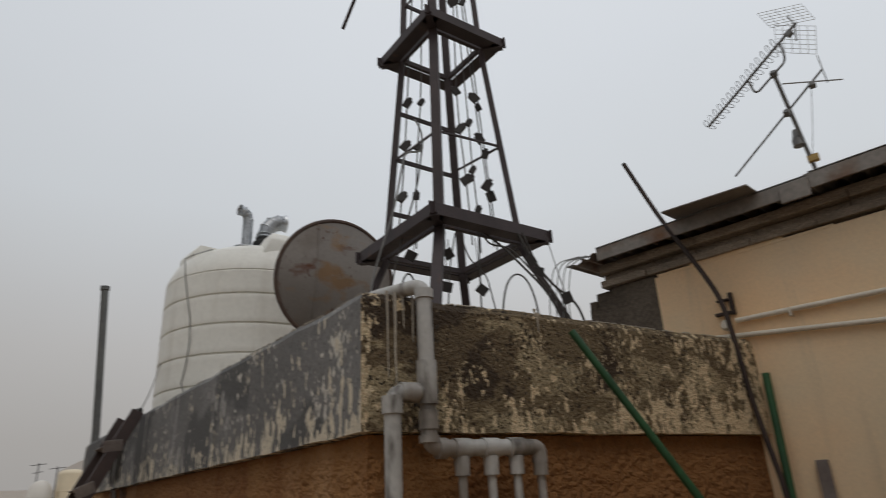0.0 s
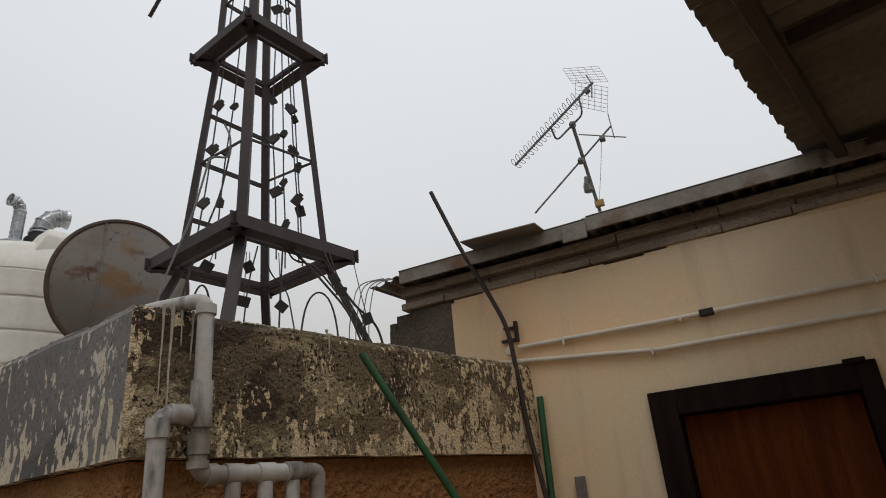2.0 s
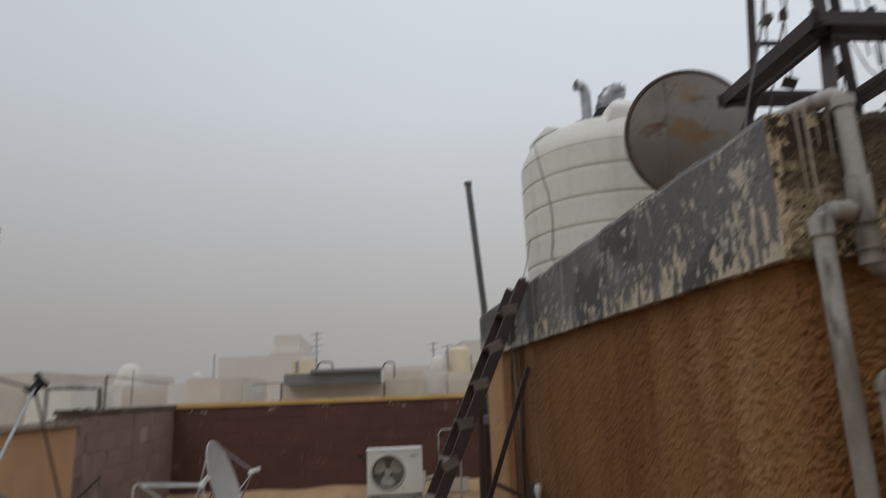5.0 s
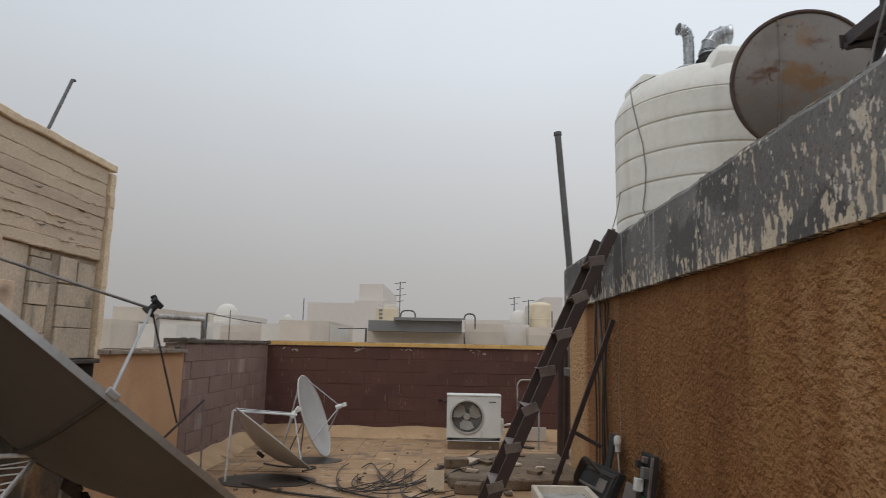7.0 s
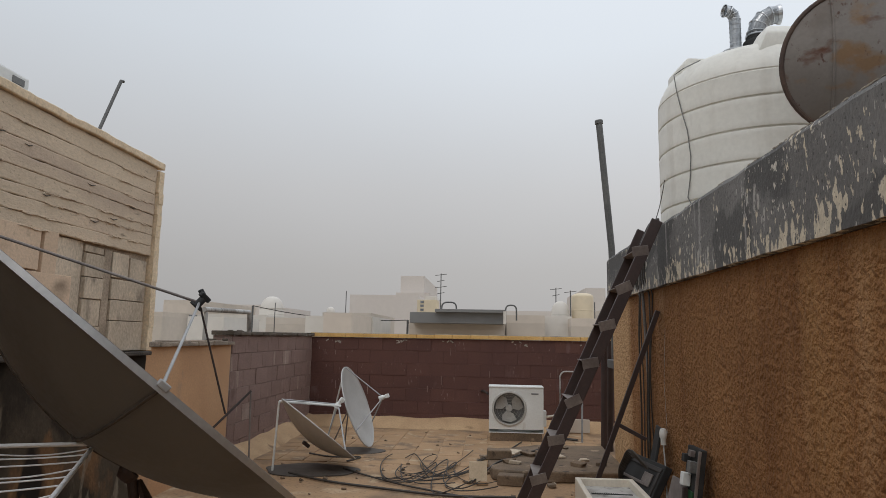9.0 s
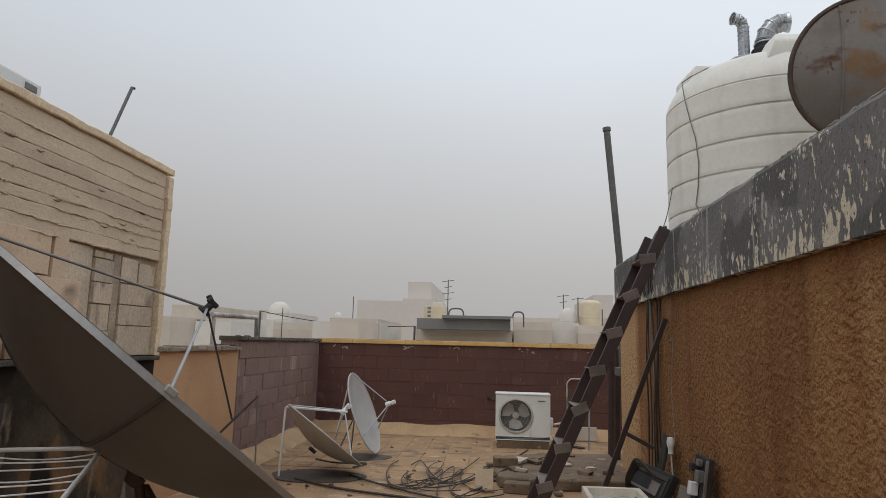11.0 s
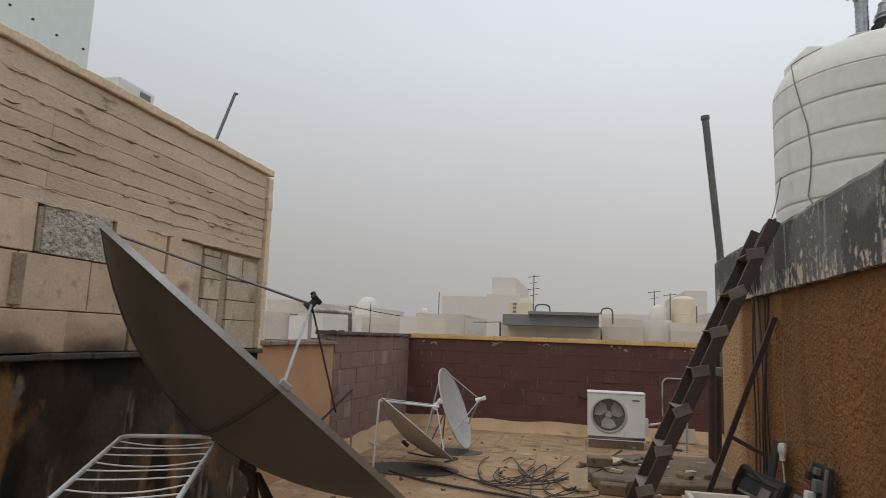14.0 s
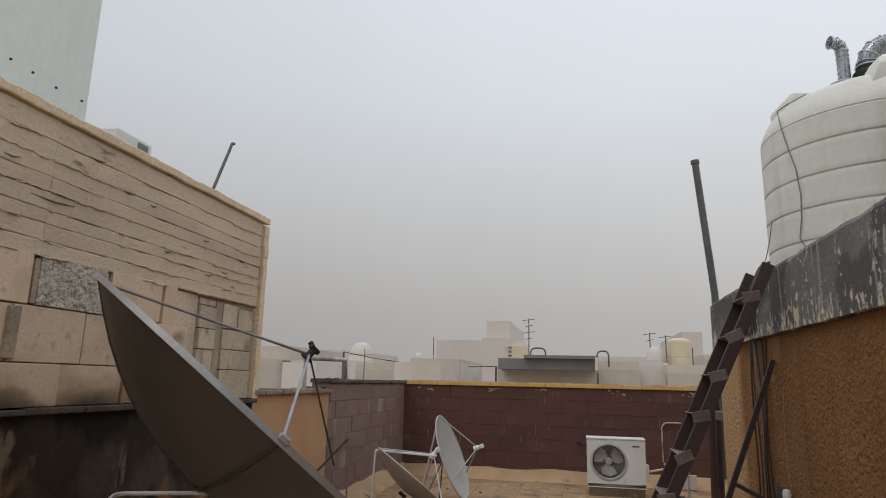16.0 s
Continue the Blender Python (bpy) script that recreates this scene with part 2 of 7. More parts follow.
M["blade"] = surface("fan_blade_plastic", (0.50, 0.49, 0.46), (0.42, 0.41, 0.38), 0.5, big=10, fine=60, fine_amount=0.1, bump=0.1)
M["maroon"] = surface("maroon_painted_block", (0.128, 0.062, 0.050), (0.101, 0.050, 0.043), 0.85, big=1.2, fine=70, fine_amount=0.2, bump=0.6, bump_size=0.006, vary=0.022, gloss=0.3, spots=[((0.16, 0.095, 0.085), 5, 0.30, (1, 1, 0.4), None), ((0.25, 0.17, 0.15), 34, 0.27, (1, 1, 0.3), None, (2.5, 0.2))], soft_edge=0.05)
M["maroon_joint"] = surface("maroon_joint_mortar", (0.135, 0.067, 0.058), (0.19, 0.105, 0.092), 0.9, big=6, fine=60, fine_amount=0.3)
M["purple"] = surface("faded_maroon_block", (0.262, 0.178, 0.153), (0.215, 0.142, 0.121), 0.9, big=1.6, fine=60, fine_amount=0.24, bump=0.8, bump_size=0.008, vary=0.025, gloss=0.25, spots=[((0.37, 0.285, 0.24), 2.2, 0.42, (1, 1, 0.25), ((0.3, 1.25, -0.06, "Z"),)), ((0.15, 0.094, 0.080), 4.0, 0.33, (1, 1, 0.5), ((1.42, 1.18, 0.14, "Z"),)), ((0.42, 0.335, 0.28), 9.0, 0.30, (1, 1, 0.12), None)], soft_edge=0.05)
M["purple_joint"] = surface("faded_mortar", (0.235, 0.16, 0.138), (0.30, 0.225, 0.193), 0.95, big=5, fine=60, fine_amount=0.3)
M["yellow"] = surface("yellow_ochre_capping", (0.74, 0.47, 0.17), (0.64, 0.39, 0.13), 0.8, big=3, fine=50, fine_amount=0.15, bump=0.3, spots=[((0.62, 0.50, 0.30), 5, 0.33, (1, 1, 1), None)])
M["fillet"] = surface("sandy_mortar_fillet", (0.52, 0.355, 0.205), (0.40, 0.26, 0.145), 0.9, big=2.0, fine=60, fine_amount=0.18, bump=0.6, bump_size=0.008, spots=[((0.22, 0.14, 0.08), 5.0, 0.36, (0.6, 1, 1), None)], soft_edge=0.05)
M["floor"] = surface("sandy_roof_screed", (0.42, 0.268, 0.148), (0.315, 0.198, 0.108), 0.9, big=1.2, fine=60, fine_amount=0.16, bump=0.4, bump_size=0.006, spots=[((0.22, 0.145, 0.085), 1.6, 0.42, (1, 1, 1), None), ((0.48, 0.36, 0.23), 2.8, 0.36, (1, 1, 1), None), ((0.13, 0.09, 0.06), 5.0, 0.33, (1, 1, 1), None), ((0.20, 0.13, 0.08), 30, 0.38, (1, 1, 1), None)], soft_edge=0.07)
M["tile"] = surface("sandy_roof_tile", (0.39, 0.25, 0.138), (0.32, 0.203, 0.11), 0.9, big=2.5, fine=60, fine_amount=0.16, bump=0.4, vary=0.045, spots=[((0.20, 0.135, 0.085), 3, 0.42, (1, 1, 1), None), ((0.45, 0.34, 0.22), 6, 0.36, (1, 1, 1), None)], soft_edge=0.06)
M["orange"] = surface("orange_plaster", (0.53, 0.315, 0.17), (0.45, 0.255, 0.135), 0.9, big=1.5, fine=60, fine_amount=0.12, bump=0.4, spots=[((0.30, 0.24, 0.18), 2.2, 0.32, (1, 1, 0.7), None)], soft_edge=0.05)
M["bitumen"] = surface("bitumen_stained_plaster", (0.030, 0.023, 0.017), (0.049, 0.038, 0.027), 0.85, big=2.2, fine=60, fine_amount=0.25, bump=0.5, bump_size=0.006, stretch=(1, 1, 0.7), gloss=0.15,
                       spots=[((0.075, 0.058, 0.041), 1.8, 0.38, (1, 1, 0.7), ((0.4, 1.15, 0.10, "Z"),)), ((0.17, 0.095, 0.048), 2.4, 0.33, (1, 1, 0.6), ((0.35, 1.1, 0.12, "Z"),)), ((0.28, 0.155, 0.070), 2.6, 0.235, (1, 1, 0.5), ((1.02, 1.14, 0.12, "Z"), (2.95, 3.25, 0.16, "Y"))), ((0.20, 0.165, 0.12), 7.0, 0.29, (1, 1, 0.35), ((0.7, 1.2, 0.06, "Z"),), (2.0, 0.2)), ((0.022, 0.017, 0.013), 3.2, 0.36, (1, 1, 0.35), ((1.25, 0.98, 0.22, "Z"),))], soft_edge=0.035)
M["ledge"] = surface("dark_grey_ledge", (0.10, 0.085, 0.07), (0.05, 0.042, 0.035), 0.9, big=6, fine=60, fine_amount=0.35, bump=0.8, bump_size=0.01)
M["dish_seam"] = surface("grimy_dish_seam", (0.045, 0.036, 0.028), (0.075, 0.06, 0.048), 0.7, big=6, fine=40, fine_amount=0.2, bump=0.1)
M["block_cream"] = surface("cream_limestone_block", (0.71, 0.545, 0.40), (0.63, 0.475, 0.34), 0.9, big=1.5, fine=60, fine_amount=0.1, bump=0.4, bump_size=0.005, vary=0.06, gloss=0.25, spots=[((0.50, 0.385, 0.27), 2.5, 0.36, (1, 1, 1), None), ((0.30, 0.20, 0.13), 2.2, 0.33, (1, 0.6, 1), ((1.28, 1.62, 0.24, "Z"),)), ((0.40, 0.30, 0.21), 14, 0.30, (1, 1, 1), None, (2.0, 0.2)), ((0.12, 0.085, 0.06), 2.6, 0.24, (1, 0.6, 1), ((1.27, 1.40, 0.26, "Z"),))], soft_edge=0.09)
M["block_grey"] = surface("grey_concrete_block", (0.60, 0.50, 0.385), (0.44, 0.365, 0.28), 0.95, big=2.5, fine=60, fine_amount=0.22, bump=0.6, bump_size=0.006, vary=0.08, stretch=(1, 1, 0.6), gloss=0.2, spots=[((0.30, 0.25, 0.195), 7, 0.37, (1, 1, 0.5), None), ((0.68, 0.55, 0.41), 5, 0.34, (1, 1, 1), None)], soft_edge=0.06)
M["tile_cream"] = surface("cream_floor_tile", (0.62, 0.50, 0.36), (0.54, 0.43, 0.30), 0.8, big=6, fine=60, fine_amount=0.1, bump=0.2, gloss=0.3, spots=[((0.40, 0.31, 0.21), 9, 0.35, (1, 1, 1), None)])
M["block_rough"] = surface("rough_grey_mortar", (0.62, 0.565, 0.475), (0.42, 0.375, 0.31), 0.95, big=14, fine=70, fine_amount=0.3, bump=0.9, bump_size=0.018, lumps=1.2, lump_size=30, spots=[((0.24, 0.20, 0.155), 16, 0.36, (1, 1, 1), None), ((0.70, 0.62, 0.50), 11, 0.36, (1, 1, 1), None)], soft_edge=0.05)
M["block_joint"] = surface("mortar_joint", (0.42, 0.335, 0.25), (0.29, 0.23, 0.17), 0.95, big=5, fine=60, fine_amount=0.3, bump=0.6)
M["board"] = surface("board_marked_concrete", (0.665, 0.545, 0.408), (0.585, 0.478, 0.358), 0.95, big=1.0, fine=60, fine_amount=0.10, bump=0.5, bump_size=0.007, stretch=(1, 0.6, 1.4), vary=0.035, gloss=0.2, spots=[((0.55, 0.44, 0.34), 1.6, 0.42, (1, 0.5, 1.3), None), ((0.72, 0.56, 0.41), 1.3, 0.36, (1, 0.5, 1.2), None), ((0.22, 0.17, 0.125), 13.0, 0.265, (1, 0.35, 2.0), None, (2.5, 0.22)), ((0.36, 0.285, 0.215), 60, 0.31, (1, 0.8, 1.0), None)], soft_edge=0.06, lumps=0.5, lump_size=26)
M["trim"] = surface("beige_edge_trim", (0.80, 0.65, 0.46), (0.70, 0.555, 0.38), 0.9, big=4, fine=50, fine_amount=0.2, bump=0.6)
M["cladding"] = surface("pale_green_metal_cladding", (0.76, 0.83, 0.79), (0.70, 0.765, 0.735), 0.5, big=0.7, fine=20, fine_amount=0.04, bump=0.05, stretch=(1, 1, 0.3))
M["ladder"] = surface("rust_brown_steel", (0.050, 0.030, 0.026), (0.035, 0.022, 0.02), 0.6, big=5, fine=50, fine_amount=0.25, bump=0.2)
M["rung"] = surface("worn_steel_plate", (0.25, 0.22, 0.20), (0.15, 0.125, 0.115), 0.6, 0.1, big=5, fine=50, fine_amount=0.2, bump=0.2)
M["pole"] = surface("dull_grey_steel_pole", (0.10, 0.10, 0.10), (0.14, 0.14, 0.135), 0.6, 0.3, big=5, fine=40, bump=0.1)
M["rust_rim"] = surface("dark_rusty_rim", (0.075, 0.05, 0.042), (0.11, 0.07, 0.05), 0.75, big=6, fine=50, fine_amount=0.25, bump=0.2)
M["rebar"] = surface("rusty_bar", (0.045, 0.028, 0.022), (0.03, 0.02, 0.017), 0.8, big=8, fine=60, bump=0.4)
M["green"] = surface("green_painted_pipe", (0.018, 0.085, 0.028), (0.012, 0.06, 0.02), 0.5, big=6, fine=50, bump=0.1, spots=[((0.05, 0.045, 0.03), 8, 0.3, (1, 1, 1), None)])
M["cable"] = surface("black_cable", (0.034, 0.029, 0.025), (0.052, 0.044, 0.037), 0.6, big=8, fine=60, bump=0.0)
M["grey_cable"] = surface("grey_cable", (0.22, 0.22, 0.215), (0.16, 0.16, 0.155), 0.6, big=8, fine=60, bump=0.0)
M["alu"] = surface("dull_aluminium", (0.40, 0.40, 0.40), (0.32, 0.32, 0.32), 0.4, 0.7, big=8, fine=60, fine_amount=0.1, bump=0.05)
M["aerial"] = surface("weathered_aerial_metal", (0.20, 0.195, 0.19), (0.14, 0.135, 0.13), 0.5, 0.4, big=8, fine=60, fine_amount=0.15, bump=0.05)
M["rack"] = surface("white_coated_wire", (0.72, 0.73, 0.74), (0.62, 0.63, 0.64), 0.4, big=8, fine=60, fine_amount=0.06, bump=0.05)
M["blue"] = surface("blue_plastic", (0.03, 0.10, 0.30), (0.03, 0.08, 0.24), 0.5, big=8, fine=60, bump=0.0)
M["yellow_box"] = surface("yellow_junction_box", (0.45, 0.30, 0.10), (0.38, 0.25, 0.08), 0.6, big=10, fine=60, bump=0.0)
M["dark_mat"] = surface("dark_brown_patch", (0.075, 0.063, 0.054), (0.105, 0.09, 0.077), 0.8, big=4, fine=40, fine_amount=0.3, bump=0.4)
M["slab"] = surface("worn_concrete_slab", (0.20, 0.14, 0.09), (0.115, 0.083, 0.056), 0.9, big=2.5, fine=60, fine_amount=0.25, bump=0.6, bump_size=0.010, spots=[((0.34, 0.25, 0.165), 7, 0.34, (1, 1, 1), None), ((0.07, 0.05, 0.035), 9, 0.36, (1, 1, 1), None)], soft_edge=0.05)
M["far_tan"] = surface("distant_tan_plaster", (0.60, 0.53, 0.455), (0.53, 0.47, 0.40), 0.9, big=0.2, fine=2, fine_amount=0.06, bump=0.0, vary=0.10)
# plaster with the dust haze mixed into its base colour, near the sky tone
M["far_hazed"] = surface("distant_hazed_plaster", (0.655, 0.605, 0.56), (0.625, 0.575, 0.53), 0.9, big=0.05, fine=1, fine_amount=0.03, bump=0.0)
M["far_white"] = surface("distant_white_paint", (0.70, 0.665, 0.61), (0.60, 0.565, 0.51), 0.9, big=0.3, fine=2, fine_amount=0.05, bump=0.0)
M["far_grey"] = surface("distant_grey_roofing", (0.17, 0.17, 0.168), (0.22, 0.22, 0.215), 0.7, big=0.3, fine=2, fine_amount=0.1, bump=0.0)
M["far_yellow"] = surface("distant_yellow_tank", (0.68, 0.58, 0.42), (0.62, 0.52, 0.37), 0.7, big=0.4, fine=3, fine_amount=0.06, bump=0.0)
M["far_window"] = surface("distant_dark_window", (0.16, 0.17, 0.18), (0.22, 0.23, 0.24), 0.3, big=1, fine=5, bump=0.0)
M["ground"] = surface("dusty_ground", (0.38, 0.31, 0.23), (0.30, 0.25, 0.19), 0.95, big=0.02, fine=0.5, fine_amount=0.2, bump=0.0)


# ---------------------------------------------------------------- mesh tools
def part(name, bm, material, parent=None, label="", smooth=False):
    me = bpy.data.meshes.new(name)
    bmesh.ops.recalc_face_normals(bm, faces=bm.faces)
    bm.to_mesh(me)
    bm.free()
    me.materials.append(M[material])
    if smooth:
        for p in me.polygons:
            p.use_smooth = True
        me.set_sharp_from_angle(angle=radians(38))
    ob = new(name, me)
    if parent is not None:
        ob.parent = parent
        ob.matrix_parent_inverse = base_of(parent).inverted()
    if label:
        tagged(ob, label)
    return ob


def base_of(ob):
    m = ob.matrix_basis.copy()
    while ob.parent is not None:
        m = ob.parent.matrix_basis @ ob.matrix_parent_inverse @ m
        ob = ob.parent
    return m


def thing(name, at, label, category, group="", kind=""):
    ob = new(name)
    ob.empty_display_size = 0.1
    ob.matrix_basis = Matrix.Translation(at)
    return tagged(ob, label, category, group, kind)


def B():
    return bmesh.new()


def box(bm, m, sx, sy, sz, bev=0.0):
    """A box of that size centred on the pose m (a matrix or a place)."""
    if not isinstance(m, Matrix):
        m = Matrix.Translation(m)
    r = bmesh.ops.create_cube(bm, size=1.0, matrix=m @ Matrix.Diagonal((sx, sy, sz, 1)))
    if bev:
        es = list({e for v in r["verts"] for e in v.link_edges})
        bmesh.ops.bevel(bm, geom=es, offset=bev, segments=2, profile=0.5, affect="EDGES")
    return bm


def block(bm, x0, x1, y0, y1, z0, z1, bev=0.0, m=None):
    c = Matrix.Translation(((x0 + x1) / 2, (y0 + y1) / 2, (z0 + z1) / 2))
    return box(bm, (m @ c) if m is not None else c, x1 - x0, y1 - y0, z1 - z0, bev)


def prism(bm, poly, z0, z1, m=Matrix()):
    lo = [bm.verts.new(m @ Vector((x, y, z0))) for x, y in poly]
    hi = [bm.verts.new(m @ Vector((x, y, z1))) for x, y in poly]
    bm.faces.new(lo[::-1]), bm.faces.new(hi)
    for i in range(len(poly)):
        j = (i + 1) % len(poly)
        bm.faces.new((lo[i], lo[j], hi[j], hi[i]))
    return bm


def tube(bm, pts, r, n=8, caps=True):
    """A round bar along a line of places; r may be one radius or one per place."""
    pts = [Vector(p) for p in pts]
    rs = r if isinstance(r, (list, tuple)) else [r] * len(pts)
    rings, side = [], None
    for i, p in enumerate(pts):
        d = (pts[min(i + 1, len(pts) - 1)] - pts[max(i - 1, 0)]).normalized()
        if side is None:
            side = d.orthogonal().normalized()
        side = (side - d * side.dot(d)).normalized()
        up = d.cross(side)
        rings.append([bm.verts.new(p + (side * math.cos(a) + up * math.sin(a)) * rs[i]) for a in (2 * math.pi * k / n for k in range(n))])
    for a, b in zip(rings, rings[1:]):
        for k in range(n):
            bm.faces.new((a[k], a[(k + 1) % n], b[(k + 1) % n], b[k]))
    if caps:
        bm.faces.new(rings[0][::-1]), bm.faces.new(rings[-1])
    return bm


def rounded(pts, r, n=5):
    """The line with its inner corners rounded to about the radius r."""
    pts = [Vector(p) for p in pts]
    out = [pts[0]]
    for a, b, c in zip(pts, pts[1:], pts[2:]):
        k = min(r, (a - b).length * 0.45, (c - b).length * 0.45)
        p, q = b + (a - b).normalized() * k, b + (c - b).normalized() * k
        out += [(p * (1 - u) + b * u) * (1 - u) + (b * (1 - u) + q * u) * u for u in (i / n for i in range(n + 1))]
    return out + [pts[-1]]


def sag(p, q, drop, n=10):
    p, q = Vector(p), Vector(q)
    return [p.lerp(q, i / n) - Vector((0, 0, drop * 4 * (i / n) * (1 - i / n))) for i in range(n + 1)]


def lathe(bm, prof, m=Matrix(), n=40, closed=False):
    """Turns (radius, height) pairs round the z axis of the pose m."""
    rings = []
    for r, z in prof:
        if r < 1e-5:
            rings.append([bm.verts.new(m @ Vector((0, 0, z)))])
        else:
            rings.append([bm.verts.new(m @ Vector((r * math.cos(a), r * math.sin(a), z))) for a in (2 * math.pi * k / n for k in range(n))])
    pairs = list(zip(rings, rings[1:])) + ([(rings[-1], rings[0])] if closed else [])
    for a, b in pairs:
        for k in range(n):
            j = (k + 1) % n
            if len(a) == 1 and len(b) == 1:
                continue
            if len(a) == 1:
                bm.faces.new((a[0], b[k], b[j]))
            elif len(b) == 1:
                bm.faces.new((a[k], a[j], b[0]))
            else:
                bm.faces.new((a[k], a[j], b[j], b[k]))
    return bm


def beam(bm, p, q, w, h, up=(0, 0, 1), bev=0.0):
    """A straight bar of rectangular section from p to q."""
    p, q = Vector(p), Vector(q)
    d = (q - p).normalized()
    x = d.cross(Vector(up)).normalized()
    z = x.cross(d)
    m = Matrix((x, d, z)).transposed().to_4x4()
    m.translation = (p + q) / 2
    return box(bm, m, w, (q - p).length, h, bev)


def frame_of(origin, x, y):
    """A pose with its own x and y directions, z up."""
    m = Matrix((Vector((*x, 0)), Vector((*y, 0)), Vector((0, 0, 1)))).transposed().to_4x4()
    m.translation = origin
    return m


def axis_pose(at, axis, spin=0.0):
    """A pose at a place whose z axis points along axis."""
    return Matrix.Translation(at) @ Vector(axis).to_track_quat("Z", "Y").to_matrix().to_4x4() @ pose(0, 0, 0, 0, 0, spin)


C8, S8 = math.cos(radians(8)), math.sin(radians(8))
FRONT = frame_of((1.235, 2.083, 0), (C8, -S8), (S8, C8))      # along the tank block's front wall, y into the wall
CREAM = frame_of((3.39, 1.80, 0), (S8, -C8), (C8, S8))        # along the cream wall, x towards the door, y into the wall


def structure(name, bm, material, label, category, smooth=False):
    ob = part(name, bm, material, None, "", smooth)
    return tagged(ob, label, category, "", "structure")

# ---------------------------------------------------------------- large structure
rng = random.Random(7)
bm = B()
g = 3000.0
prism(bm, [(-g, -g), (g, -g), (g, g), (-g, g)], -9.3, -9.0)
structure("ground", bm, "ground", "dusty tan ground between the houses", "ground")

bm = B()
block(bm, -3.4, 6.0, -4.3, 10.9, -9.0, -0.02)
structure("building_below", bm, "orange", "plastered house body under the roof terrace", "building")
bm = B()
block(bm, -3.3, 5.9, -4.2, 10.85, -0.018, 0.0)
floor = structure("floor", bm, "floor", "sandy beige roof terrace screed with darker stains", "floor")

# tank block: stucco body, projecting parapet with roof slab
bm = B()
prism(bm, [(1.285, 2.13), (3.45, 1.825), (5.2, 1.58), (5.2, 7.79), (1.285, 7.79)], 0.0, 1.87)
structure("wall_block", bm, "stucco", "rough ochre stucco wall of the tank block", "wall")
bm = B()
prism(bm, [(1.42, 2.25), (5.0, 1.75), (5.0, 7.65), (1.42, 7.65)], 1.872, 1.93)
structure("block_roof", bm, "rough_concrete", "grey concrete roof slab behind the parapet", "roof")


def parapet(name, quad, material, label, z0=1.874, z1=2.38, cuts=40, fall=0.0):
    """A parapet length on a four-cornered plan (outer a, outer b, inner b, inner a) with a slightly uneven top edge."""
    bm = B()
    a, b, c, d = (Vector((*p, 0)) for p in quad)
    cols = []
    for i in range(cuts + 1):
        u = i / cuts
        o, n_ = a.lerp(b, u), d.lerp(c, u)
        dz = noise.noise((o.x * 4, o.y * 4, 1.7)) * 0.012 - fall * u
        out = (o - n_).normalized() * noise.noise((o.x * 6, o.y * 6, 4.1)) * 0.006
        cols.append([bm.verts.new(v) for v in (
            Vector((*o.xy, z0 + noise.noise((o.x * 5, o.y * 5, 9)) * 0.006)) + out * 0.4, Vector((*o.xy, z1 - 0.03 + dz)) + out,
            Vector((*(o + (n_ - o) * 0.12).xy, z1 + dz)), Vector((*n_.xy, z1 + dz * 0.6)), Vector((*n_.xy, z0)))])
    for p, q in zip(cols, cols[1:]):
        for k in range(5):
            bm.faces.new((p[k], q[k], q[(k + 1) % 5], p[(k + 1) % 5]))
    bm.faces.new(cols[0]), bm.faces.new(cols[-1][::-1])
    return structure(name, bm, material, label, "parapet")


parapet("parapet_left", [(1.235, 2.083), (1.235, 7.84), (1.40, 7.68), (1.40, 2.24)], "parapet_grey", "grey coated concrete parapet with peeling paint and pale streaks", cuts=90)
parapet("parapet_front", [(1.235, 2.083), (3.41, 1.777), (3.41, 1.94), (1.40, 2.24)], "parapet_mould", "mouldy flaking plaster parapet with pipes fixed to it", fall=0.024)
parapet("parapet_back", [(1.235, 7.84), (5.2, 7.84), (5.2, 7.68), (1.40, 7.68)], "parapet_grey", "grey coated concrete parapet at the far end")
# chalky lime edge along the tops
for nm, pts in (("lime_edge", [(1.262, 2.11), (1.262, 7.8)]), ("lime_edge", [(1.262, 2.11), (3.4, 1.81)])):
    bm = B()
    a, b = Vector((*pts[0], 0)), Vector((*pts[1], 0))
    n = 240
    for i in range(n):
        if rng.random() < 0.12 or noise.noise((i * 0.13, pts[1][0], 4.0)) < -0.12 or (pts[1][1] > 5 and i > n * rng.uniform(0.25, 0.6)):
            continue
        p, q = a.lerp(b, i / n), a.lerp(b, (i + 1) / n)
        z = 2.380 + noise.noise((p.x * 4, p.y * 4, 1.7)) * 0.004 - (0.024 * i / n if pts[1][0] > 2 else 0.0)
        w = rng.uniform(0.012, 0.030)
        beam(bm, p + Vector((0, 0, z)), q + Vector((0, 0, z + rng.uniform(-0.002, 0.002))), w, rng.uniform(0.003, 0.007))
    structure("trim", bm, "parapet_top", "thin chalky lime edge on the parapet top", "trim")

# cream wall with the door opening
T = 0.22
DX0, DX1, DZ = 0.635, 1.645, 2.098
bm = B()
for x0, x1, z0, z1 in ((-0.44, DX0, 0, 2.825), (DX1, 5.6, 0, 2.825), (DX0, DX1, DZ, 2.825)):
    block(bm, x0, x1, 0.0, T, z0, z1, 0, CREAM)
bmesh.ops.remove_doubles(bm, verts=bm.verts, dist=1e-4)
structure("wall_cream", bm, "cream", "cream painted wall with conduits and a doorway", "wall")
